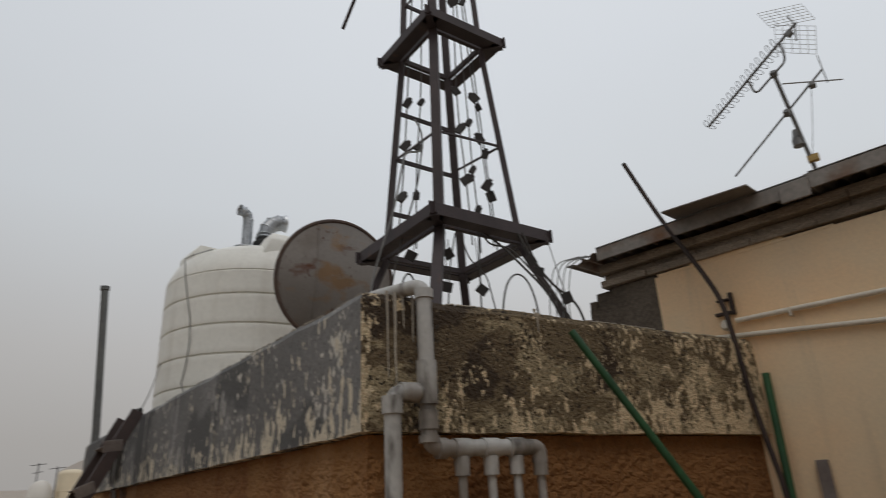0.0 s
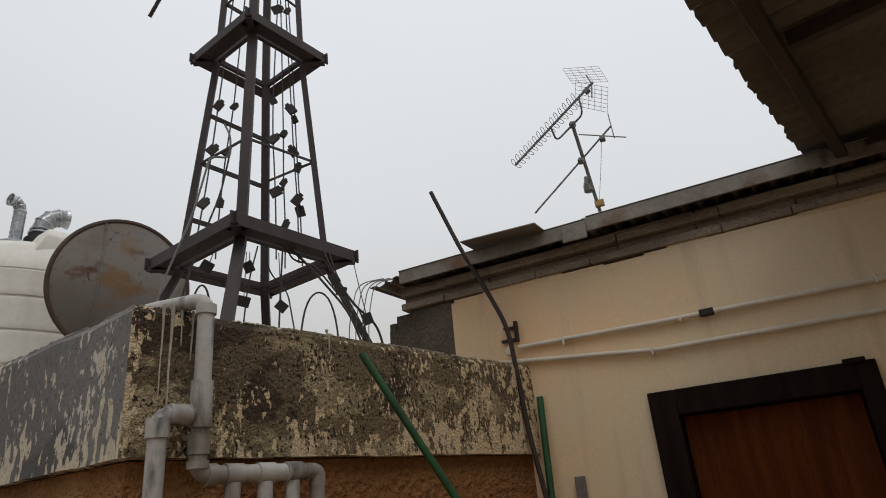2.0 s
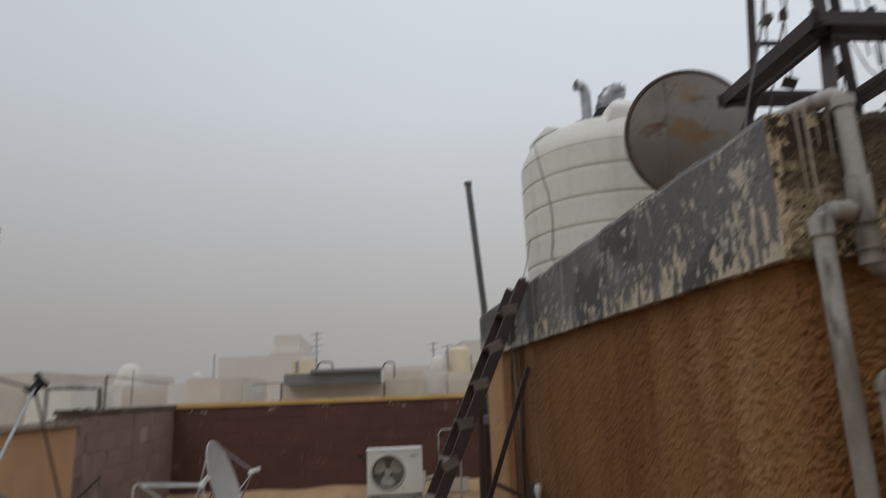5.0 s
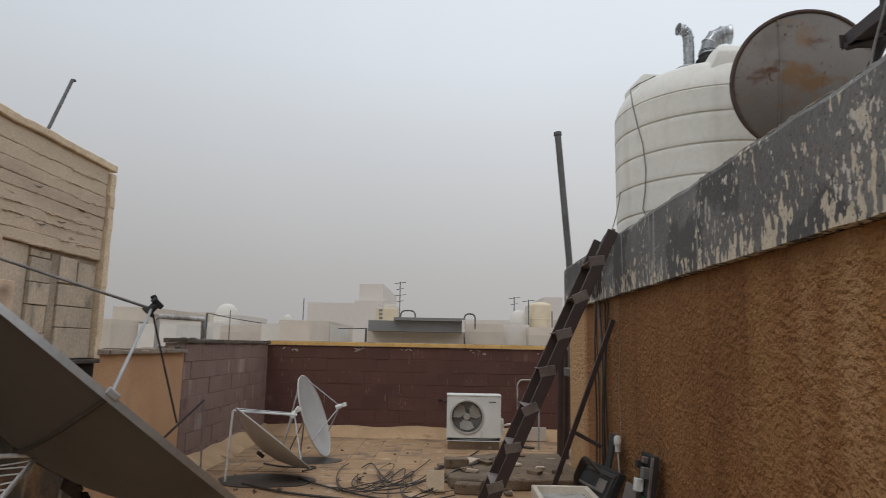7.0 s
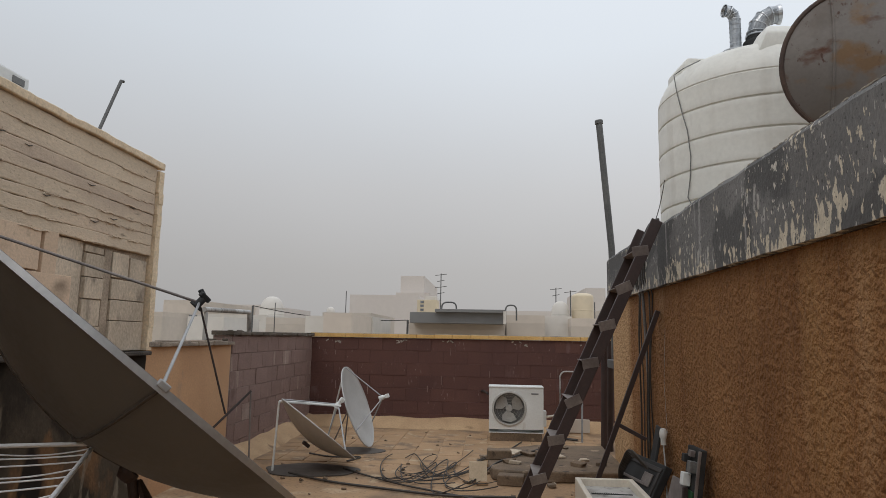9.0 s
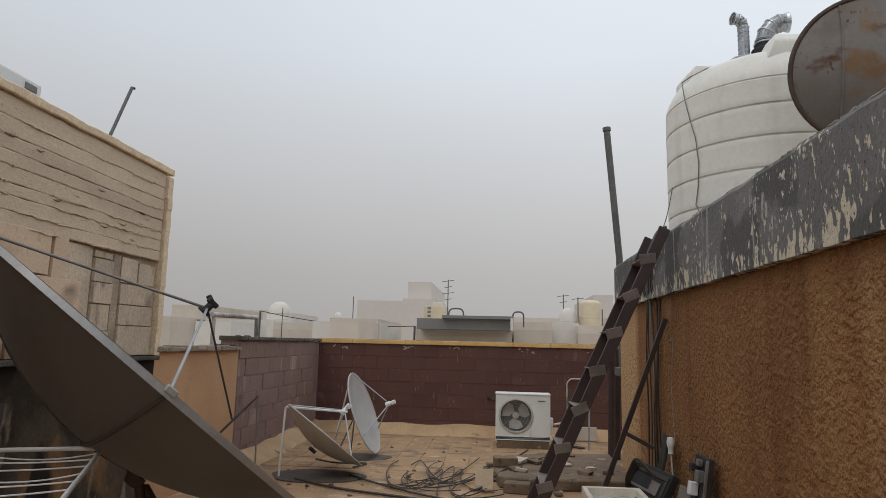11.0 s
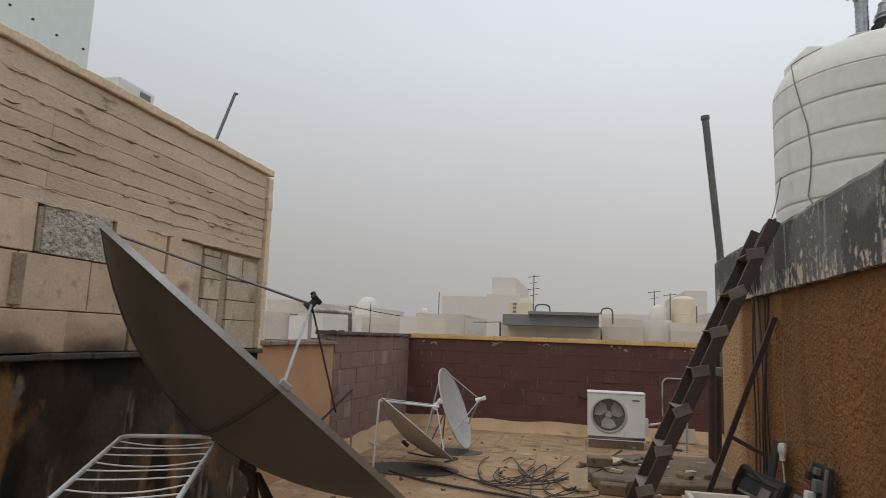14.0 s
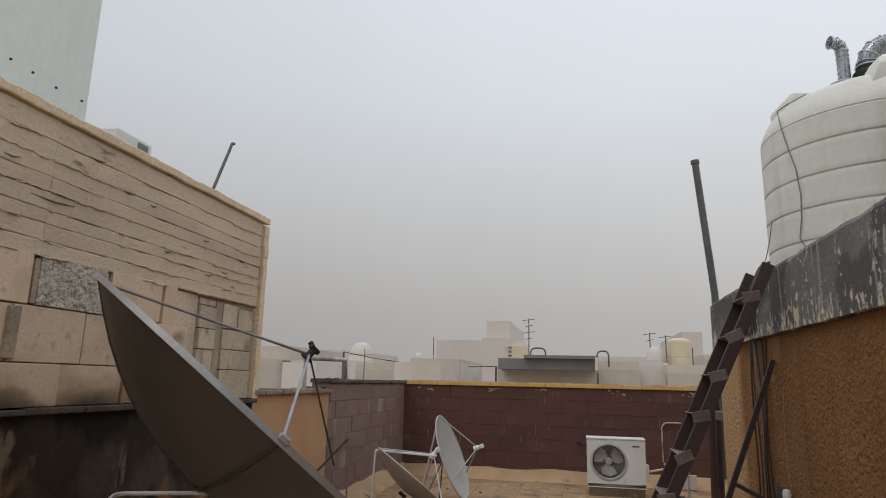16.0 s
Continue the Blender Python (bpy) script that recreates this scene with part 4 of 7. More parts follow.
def rust_dish():
    t = thing("old_dish", (2.585, 4.93, 1.93), "old rust-stained steel satellite dish seen from behind", "satellite dish")
    m = axis_pose((2.565, 4.88, 3.495), (0.12, 0.97, 0.18)) @ Matrix.Scale(0.975, 4)
    bm = B()
    dish_shell(bm, m, 0.54, 0.098)
    part("reflector", bm, "rustdish", t, smooth=True)
    bm = B()
    ring(bm, m, 0.545, 0.019)
    part("rim", bm, "rust_rim", t, smooth=True)
    bm = B()
    inv = m.inverted().to_3x3()
    off, up = inv @ Vector((-0.205, 0, 0)), (inv @ Vector((0, 0, 1))).normalized()
    arc = [off + up * k for k in (-0.49, -0.33, -0.16, 0.0, 0.16, 0.33, 0.49)]
    tube(bm, [m @ Vector((p.x, p.y, -0.110 + 0.098 * (p.x ** 2 + p.y ** 2) / 0.2916)) for p in arc], 0.009, 6)
    part("rib", bm, "rustdish", t)
    bm = B()
    tube(bm, [(2.585, 4.95, 1.93), (2.585, 4.95, 3.0)], 0.035, 12)
    part("mount", bm, "ladder", t)
    return t


rust_dish()

# lattice tower in the shape of a tapering pylon
TC, TR = Vector((2.636, 3.30, 0)), 0.755


def tower():
    t = thing("lattice_tower", (2.634, 3.30, 1.93), "brown painted steel lattice tower hung with small lamps", "tower")

    def corner(k, half, z):
        a = TR + math.pi / 2 * k + 0.0
        return TC + Vector((half * math.cos(a), half * math.sin(a), z))

    legs = [(1.93, 1.10), (2.45, 0.83), (3.2, 0.47), (4.93, 0.305), (6.6, 0.235), (8.2, 0.15), (9.3, 0.06)]

    def half_at(z):
        for (za, ha), (zb, hb) in zip(legs, legs[1:]):
            if z <= zb:
                return ha + (hb - ha) * (z - za) / (zb - za)
        return legs[-1][1]

    for k in range(4):
        bm = B()
        for (za, ha), (zb, hb) in zip(legs, legs[1:]):
            p, q = corner(k, ha, za), corner(k, hb, zb)
            w = (0.058, 0.043, 0.062, 0.043)[k]
            beam(bm, p, q + (q - p).normalized() * 0.01, w, w, up=(math.cos(TR), math.sin(TR), 0.01), bev=0.004)
        part("leg", bm, "tower", t)
    for z, half, h in ((3.262, 0.66, 0.080), (4.908, 0.484, 0.075), (6.62, 0.34, 0.07)):
        for k in range(4):
            bm = B()
            p, q = corner(k, half, z), corner(k + 1, half, z)
            d = (q - p).normalized() * 0.03
            beam(bm, p - d, q + d, 0.012, h, bev=0.002)
            inn = (TC + Vector((0, 0, z)) - (p + q) / 2).normalized() * 0.048
            beam(bm, p + inn - Vector((0, 0, h * 0.42)), q + inn - Vector((0, 0, h * 0.42)), 0.092, 0.010, bev=0.002)
            part("platform_beam", bm, "tower", t)
        for k in range(4):
            bm = B()
            p, q = corner(k, half_at(z), z - 0.02), corner(k + 1, half_at(z), z - 0.02)
            beam(bm, p, q, 0.03, 0.04, bev=0.003)
            part("tie_beam", bm, "tower", t)
        for k in range(4):
            bm = B()
            beam(bm, corner(k, half_at(z), z - 0.035), corner(k, half, z - 0.035), 0.05, 0.03)
            part("bracket", bm, "tower", t)
    for z in (3.58, 4.015, 4.41, 5.45, 5.95):          # flat rungs between the left and far legs
        bm = B()
        h = half_at(z)
        beam(bm, corner(0, h, z), corner(1, h, z), 0.014, 0.032)
        part("rung", bm, "tower", t)
    for k, z0, z1 in ((1, 4.0, 3.955), (2, 3.955, 4.0), (3, 4.0, 4.06), (1, 5.4, 5.45), (2, 5.45, 5.4)):
        bm = B()
        beam(bm, corner(k, half_at(z0), z0), corner(k + 1, half_at(z1), z1), 0.012, 0.014)
        part("brace", bm, "tower", t)
    for k in range(4):
        bm = B()
        p = corner(k, 1.10, 1.945)
        box(bm, p, 0.14, 0.14, 0.03, 0.004)
        part("base_plate", bm, "tower", t)
    bm = B()
    tube(bm, [(1.69, 3.13, 4.57), (1.70, 2.99, 4.71), (2.30, 3.10, 6.60)], 0.012, 8)
    part("arm", bm, "tower", t)
    return corner, half_at


corner, half_at = tower()

# strings of small square lamps hanging inside the tower
lamp_rng = random.Random(11)
ACROSS = Vector((0.7975, -0.6034, 0))


def inside(s_, z, back=0.0):
    """A place in the tower's middle upright plane: s_ metres across it, z high."""
    return TC + ACROSS * s_ + Vector((0.6034, 0.7975, 0)) * back + Vector((0, 0, z))


def lamp_string(line, lamps, back):
    """A cable through (across, height) places with small square lamps at (across, height, size, tilt)."""
    t = thing("lamp_string", inside(*line[-1], back), "hanging black cable with small dark square lamps", "lamp string", "lamp strings on the tower")
    bm = B()
    tube(bm, rounded([inside(a, z, back) for a, z in line], 0.25, 5), 0.0055, 6)
    part("cable", bm, "cable", t, smooth=True)
    for a, z, size, tilt in lamps:
        lp = B()
        m = Matrix.Translation(inside(a, z, back)) @ pose(0, 0, 0, lamp_rng.uniform(-15, 15), 0, lamp_rng.uniform(-55, -20)) @ pose(0, 0, 0, 0, tilt, 0)
        box(lp, m, size * 0.74, 0.022, size * 0.9, 0.003)
        box(lp, m @ pose(0, 0, size * 0.55), size * 0.35, 0.02, size * 0.25, 0.003)
        part("lamp", lp, "lamp_housing", t)
    return t


for line, lamps, back in (
        ([(-0.14, 6.3), (-0.212, 5.357), (-0.274, 4.414), (-0.298, 4.051), (-0.332, 3.641), (-0.377, 3.232)], [(-0.18, 5.75, 0.06, 35), (-0.272, 4.42, 0.075, 35), (-0.298, 4.055, 0.08, 40), (-0.334, 3.64, 0.08, 35)], -0.05),
        ([(-0.09, 6.3), (-0.145, 5.201), (-0.175, 4.506), (-0.213, 4.112), (-0.237, 3.71), (-0.247, 3.30)], [(-0.12, 5.70, 0.06, 20), (-0.172, 4.512, 0.06, 30), (-0.212, 4.113, 0.06, 40), (-0.236, 3.71, 0.065, 10)], 0.08),
        ([(0.11, 6.3), (0.125, 5.526), (0.10, 4.513), (0.104, 4.169), (0.128, 3.749), (0.139, 3.25)], [(0.117, 5.351, 0.085, 55), (0.097, 4.50, 0.07, -30), (0.106, 4.169, 0.085, 40), (0.13, 3.749, 0.09, 65)], -0.06),
        ([(0.12, 6.3), (0.151, 5.587), (0.183, 4.319), (0.187, 3.91), (0.203, 3.578), (0.203, 3.25)], [(0.165, 5.107, 0.06, 50), (0.183, 4.319, 0.065, 25), (0.187, 3.91, 0.06, 30), (0.205, 3.578, 0.065, 20)], 0.1),
        ([(0.15, 6.3), (0.208, 4.977), (0.236, 4.462), (0.251, 4.113), (0.28, 3.712), (0.289, 3.25)], [(0.18, 5.60, 0.07, 40), (0.232, 4.475, 0.085, -35), (0.25, 4.113, 0.08, -40), (0.275, 3.725, 0.085, 35)], 0.0),
        ([(0.17, 6.3), (0.238, 4.98), (0.265, 4.429), (0.283, 4.008), (0.303, 3.66), (0.315, 3.25)], [(0.20, 5.45, 0.06, 30), (0.262, 4.42, 0.06, -20), (0.284, 4.008, 0.07, 20), (0.302, 3.66, 0.085, -15)], 0.05)):
    lamp_string(line, lamps, back)
# cables slack between the platform and the parapet
for line, r, mat in (([(-0.213, 4.112), (-0.17, 4.02), (-0.165, 3.85), (-0.287, 3.86), (-0.369, 3.432), (-0.514, 2.964), (-0.56, 2.6)], 0.007, "grey_cable"),
                     ([(-0.16, 3.95), (-0.21, 3.6), (-0.30, 3.30), (-0.38, 3.0), (-0.44, 2.6)], 0.006, "cable"),
                     ([(0.177, 3.262), (0.325, 3.122), (0.579, 2.806), (0.75, 2.3)], 0.008, "cable"),
                     ([(0.19, 3.24), (0.23, 3.15), (0.362, 3.123), (0.616, 2.787), (0.80, 2.3)], 0.006, "cable"),
                     ([(0.42, 3.22), (0.485, 3.055), (0.60, 2.86), (0.74, 2.74), (0.85, 2.3)], 0.008, "cable"),
                     ([(0.45, 3.22), (0.528, 2.971), (0.66, 2.80), (0.70, 2.3)], 0.006, "cable"),
                     ([(0.17, 3.24), (0.16, 3.0), (0.15, 2.6)], 0.006, "cable"),
                     ([(0.02, 3.24), (-0.03, 3.0), (-0.06, 2.6)], 0.005, "cable"),
                     ([(0.05, 3.24), (0.10, 3.05), (0.20, 2.95), (0.26, 2.6)], 0.005, "cable")):
    bm = B()
    tube(bm, rounded([inside(a, z, -0.3) for a, z in line], 0.12, 6), r, 6)
    tagged(part("loose_cable", bm, mat, None, smooth=True), "loose cable drooping below the tower platform", "cable", "loose cables")

# small lamps dangling by the tower foot
for a, z, size, turn in ((-0.269, 3.10, 0.085, 30), (-0.03, 3.10, 0.08, 65), (-0.053, 2.88, 0.085, 15), (0.166, 2.85, 0.08, 40), (0.485, 3.03, 0.08, 60), (0.528, 2.95, 0.075, 10), (0.684, 2.77, 0.085, 70)):
    c = inside(a, z, -0.3)
    t = thing("dangling_lamp", (c.x, c.y, c.z - 0.05), "small dark square lamp hanging from a wire", "lamp", "dangling lamps")
    bm = B()
    box(bm, Matrix.Translation(c) @ pose(0, 0, 0, 15, 0, -40) @ pose(0, 0, 0, 0, turn, 0), size * 0.85, 0.02, size * 0.75, 0.003)
    part("housing", bm, "lamp_housing", t)
    bm = B()
    tube(bm, sag(c, inside(a * 0.9, 3.24, -0.2), 0.015), 0.003, 5)
    part("wire", bm, "cable", t)
# thin wires bowing down from the roof end
for k in range(4):
    bm = B()
    tube(bm, rounded([(3.14 + 0.03 * k, 2.62 - 0.03 * k, 3.06), (3.0 + 0.02 * k, 2.72 - 0.03 * k, 3.02), (2.93 + 0.025 * k, 2.74 - 0.03 * k, 2.75), (2.90 + 0.03 * k, 2.72 - 0.04 * k, 1.95)], 0.15, 6), 0.0035, 6)
    tagged(part("bowed_wire", bm, "grey_cable", None, smooth=True), "thin wire bowing down from the roof end", "wire", "bowed wires")

for a0, a1, h in ((0.27, 0.51, 2.94), (-0.36, -0.22, 2.98), (0.02, 0.12, 2.70), (0.34, 0.56, 2.62)):
    bm = B()
    tube(bm, [inside(a0 + (a1 - a0) * (1 - math.cos(k)) * 0.5, 1.95 + (h - 1.95) * math.sin(k) ** 0.35, -0.3) for k in (math.pi * i / 20 for i in range(21))], 0.006, 8)
    tagged(part("arched_conduit", bm, "cable", None, smooth=True), "dark flexible conduit arching behind the parapet", "conduit", "arched conduits")

# leaning steel pipe at the far corner
bm = B()
tube(bm, [(1.365, 8.12, 1.2), (1.35, 8.12, 2.53), (1.222, 8.12, 4.14), (1.2215, 8.12, 4.145), (1.2185, 8.12, 4.19)], [0.041, 0.041, 0.041, 0.051, 0.051], 14)
tagged(part("steel_pole", bm, "pole", None, smooth=True), "leaning grey steel pipe at the end of the parapet", "pole")
bm = B()
block(bm, 1.28, 1.48, 7.80, 8.18, 1.10, 1.20, 0.01)
tagged(part("pole_bracket", bm, "pole"), "steel bracket holding the leaning pipe", "bracket")
bm = B()
tube(bm, sag((1.535, 6.36, 2.97), (1.25, 5.85, 2.40), 0.10), 0.004, 6)
tagged(part("thin_wire", bm, "cable"), "thin wire from the water tank to the parapet", "wire")
bm = B()
tube(bm, [(2.45 + r * math.cos(radians(a)), 6.42 + r * math.sin(radians(a)), z) for a, r, z in ((200, 0.62, 4.12), (207.4, 0.905, 3.95), (198.5, 0.905, 3.939), (201.5, 0.918, 3.761), (206.0, 0.922, 3.514), (209.4, 0.922, 3.335), (211.1, 0.922, 3.088), (210.1, 0.922, 2.882), (208.0, 0.922, 2.721), (218, 0.922, 2.4))], 0.005, 8)
tagged(part("tank_cable", bm, "grey_cable", None, smooth=True), "grey cable running down the side of the tank", "cable")

# ---------------------------------------------------------------- pipes on the front wall
def pipe_run(name, pts, r, label, parent=None, material="pvc", fit=True, m=FRONT, bend=None):
    bm = B()
    w = [m @ Vector(p) for p in pts]
    tube(bm, rounded(w, bend or r * 1.7), r, 16)
    ob = part(name, bm, material, parent, label, smooth=True)
    return ob


def sleeve(m, a, b, r, parent, material="pvc"):
    bm = B()
    tube(bm, [m @ Vector(a), m @ Vector(b)], r, 16)
    return part("coupling", bm, material, parent, smooth=True)


o = -0.075
mainp = thing("drain_pipe", FRONT @ Vector((0.10, o, 0)), "weathered grey plastic water pipe bent over the parapet", "pipe")
pipe_run("riser", [(0.085, o, 0.0), (0.085, o, 2.0), (0.222, o, 2.0)], 0.0295, "", mainp)
pipe_run("downpipe", [(0.07, 0.30, 2.395), (0.10, 0.13, 2.40), (0.222, o, 2.405), (0.222, o, 1.812), (0.683, o, 1.815), (0.683, o, 1.76)], 0.029, "", mainp)
for a, b, r in (((0.222, o, 2.115), (0.222, o, 1.96), 0.037), ((0.222, o, 1.94), (0.222, o, 1.875), 0.035), ((0.085, o, 1.985), (0.085, o, 1.925), 0.037), ((0.115, o, 2.0), (0.185, o, 2.0), 0.036),
                ((0.222, o, 2.385), (0.222, o, 2.35), 0.036), ((0.222, o, 1.855), (0.222, o, 1.83), 0.036), ((0.25, o, 1.812), (0.285, o, 1.812), 0.036), ((0.315, o, 1.812), (0.38, o, 1.812), 0.035), ((0.435, o, 1.813), (0.50, o, 1.813), 0.035), ((0.545, o, 1.814), (0.61, o, 1.815), 0.035)):
    sleeve(FRONT, a, b, r, mainp)
for i, (s, zt, zl, sl) in enumerate(((0.347, 1.805, 1.52, 0.182), (0.467, 1.805, 1.482, 0.241), (0.577, 1.805, 1.437, 0.285), (0.683, 1.80, 1.400, 0.336))):
    t = thing("branch_pipe", FRONT @ Vector((sl, o, 0)), "thin grey plastic branch pipe dropping from the manifold", "pipe", "branch pipes")
    pipe_run("tube", [(s, o, zt), (s, o, zl), (sl, o, zl - 0.025), (sl, o, 0.0)], 0.0155, "", t)
    sleeve(FRONT, (s, o, zt - 0.02), (s, o, zt - 0.085), 0.027, t)
    sleeve(FRONT, (s, o, zl + 0.035), (s, o, zl + 0.012), 0.022, t)
    sleeve(FRONT, (sl, o, zl - 0.04), (sl, o, zl - 0.07), 0.022, t)
# lime runs down the parapet under the pipe
bm = B()
for s, z0, z1, w in ((0.105, 2.39, 2.06, 0.010), (0.135, 2.39, 1.95, 0.012), (0.17, 2.38, 2.25, 0.009), (0.21, 2.38, 2.2, 0.010), (0.80, 2.37, 2.28, 0.010), (0.79, 2.385, 2.35, 0.014)):
    tube(bm, [FRONT @ Vector((s + noise.noise((z * 9, s * 30, 0)) * 0.006, -0.001, z)) for z in np.linspace(z0, z1, 8)], [w * 0.7 * k for k in (0.9, 0.8, 0.6, 0.5, 0.45, 0.4, 0.35, 0.2)], 6)
structure("lime_runs", bm, "parapet_top", "pale lime runs down the parapet face", "trim")

# ---------------------------------------------------------------- cream wall side
door = thing("door_1", CREAM @ Vector(((DX0 + DX1) / 2, 0.05, 0)), "closed red-brown wooden door in a dark frame", "door", kind="structure")
bm = B()
for x0, x1, z0, z1 in ((DX0 + 0.002, DX0 + 0.135, 0, DZ - 0.002), (DX1 - 0.085, DX1 - 0.002, 0, DZ - 0.002), (DX0 + 0.135, DX1 - 0.085, DZ - 0.125, DZ - 0.002)):
    block(bm, x0, x1, -0.03, 0.15, z0, z1, 0.006, CREAM)
block(bm, DX1 - 0.13, DX1 - 0.04, -0.05, -0.02, DZ - 0.012, DZ + 0.012, 0.004, CREAM)
part("door_frame", bm, "black_wood", door)
bm = B()
block(bm, DX0 + 0.14, DX1 - 0.09, 0.06, 0.105, 0.01, DZ - 0.13, 0.004, CREAM)
leaf = part("door_leaf", bm, "door", door)
for z0, z1 in ((0.2, 0.95), (1.1, 1.88)):
    bm = B()
    block(bm, DX0 + 0.24, DX1 - 0.24, 0.057, 0.062, z0, z1, 0.002, CREAM)
    part("door_panel", bm, "door", leaf)
bm = B()
tube(bm, rounded([CREAM @ Vector(p) for p in ((DX1 - 0.19, 0.06, 1.02), (DX1 - 0.19, 0.01, 1.02), (DX1 - 0.30, 0.01, 1.02))], 0.02), 0.01, 10)
part("handle", bm, "alu", leaf, "dull metal lever handle")

for z0, z1, x0, nm in ((2.462, 2.447, -0.02, "upper"), (2.395, 2.305, -0.16, "lower")):
    t = thing("conduit", CREAM @ Vector((1.0, -0.02, z1)), "cream plastic conduit clipped along the wall", "conduit", "conduits on the cream wall")
    pts = [(x0, -0.022, z0 + 0.0), (0.3, -0.022, z0 - 0.045 if nm == "lower" else z0 - 0.005), (0.75, -0.022, z1), (1.7, -0.022, z1 - 0.005), (4.2, -0.022, z1)]
    bm = B()
    tube(bm, [CREAM @ Vector(p) for p in pts], 0.0135, 12)
    part("tube", bm, "pvc_white", t, smooth=True)
    for x in (0.25, 0.88, 1.75) if nm == "upper" else (0.71, 1.95):
        bm = B()
        block(bm, x - 0.006, x + 0.006, -0.038, -0.002, z1 - 0.024, z1 + 0.022, 0.003, CREAM)
        part("clip", bm, "pvc_white", t)
bm = B()
block(bm, 0.975, 1.045, -0.04, -0.004, 2.430, 2.464, 0.004, CREAM)
tagged(part("conduit_joint", bm, "dark_plastic"), "dark tape joint on the upper conduit", "joint")
t = thing("wall_lamp_holder", CREAM @ Vector((-0.07, -0.03, 2.5)), "white round fitting on a rusty bracket", "fitting")
bm = B()
lathe(bm, [(0, 0.03), (0.02, 0.03), (0.030, 0.015), (0.030, 0.0), (0, 0.0)], axis_pose(CREAM @ Vector((-0.07, -0.03, 2.445)), CREAM.to_3x3() @ Vector((0, -1, 0))), 20)
part("disc", bm, "pvc_white", t, smooth=True)
bm = B()
block(bm, -0.12, -0.03, -0.035, -0.004, 2.505, 2.52, 0.002, CREAM), block(bm, -0.10, -0.03, -0.035, -0.004, 2.58, 2.59, 0.002, CREAM)
block(bm, -0.035, -0.015, -0.03, -0.004, 2.50, 2.62, 0.002, CREAM)
part("bracket", bm, "rebar", t)

bm = B()
tube(bm, rounded([CREAM @ Vector(p) for p in ((0.16, -0.40, 0.0), (0.07, -0.13, 1.60), (0.008, -0.12, 2.0), (-0.016, -0.12, 2.35), (-0.036, -0.12, 2.57), (-0.118, -0.13, 2.775), (-0.265, -0.145, 3.10), (-0.435, -0.15, 3.55))], 0.12), 0.014, 8)
tagged(part("steel_bar", bm, "rebar", None, smooth=True), "bent rusty reinforcing bar leaning in the wall corner", "steel bar")
bm = B()
tube(bm, [(2.10, 1.855, 2.27), (3.04, 0.93, 0.0)], 0.016, 12)
tagged(part("green_pipe", bm, "green", None, smooth=True), "green painted pipe leaning on the parapet", "pipe", "green pipes")
bm = B()
tube(bm, [CREAM @ Vector((0.066, -0.03, 2.165)), CREAM @ Vector((0.10, -0.25, 0.0))], 0.019, 12)
tagged(part("green_pipe", bm, "green", None, smooth=True), "green painted pipe standing in the wall corner", "pipe", "green pipes")
bm = B()
beam(bm, CREAM @ Vector((0.218, -0.02, 1.737)), CREAM @ Vector((0.228, -0.12, 0.0)), 0.055, 0.02, up=CREAM.to_3x3() @ Vector((0, -1, 0)), bev=0.003)
tagged(part("metal_strip", bm, "rung"), "grey metal strip standing against the cream wall", "metal strip")


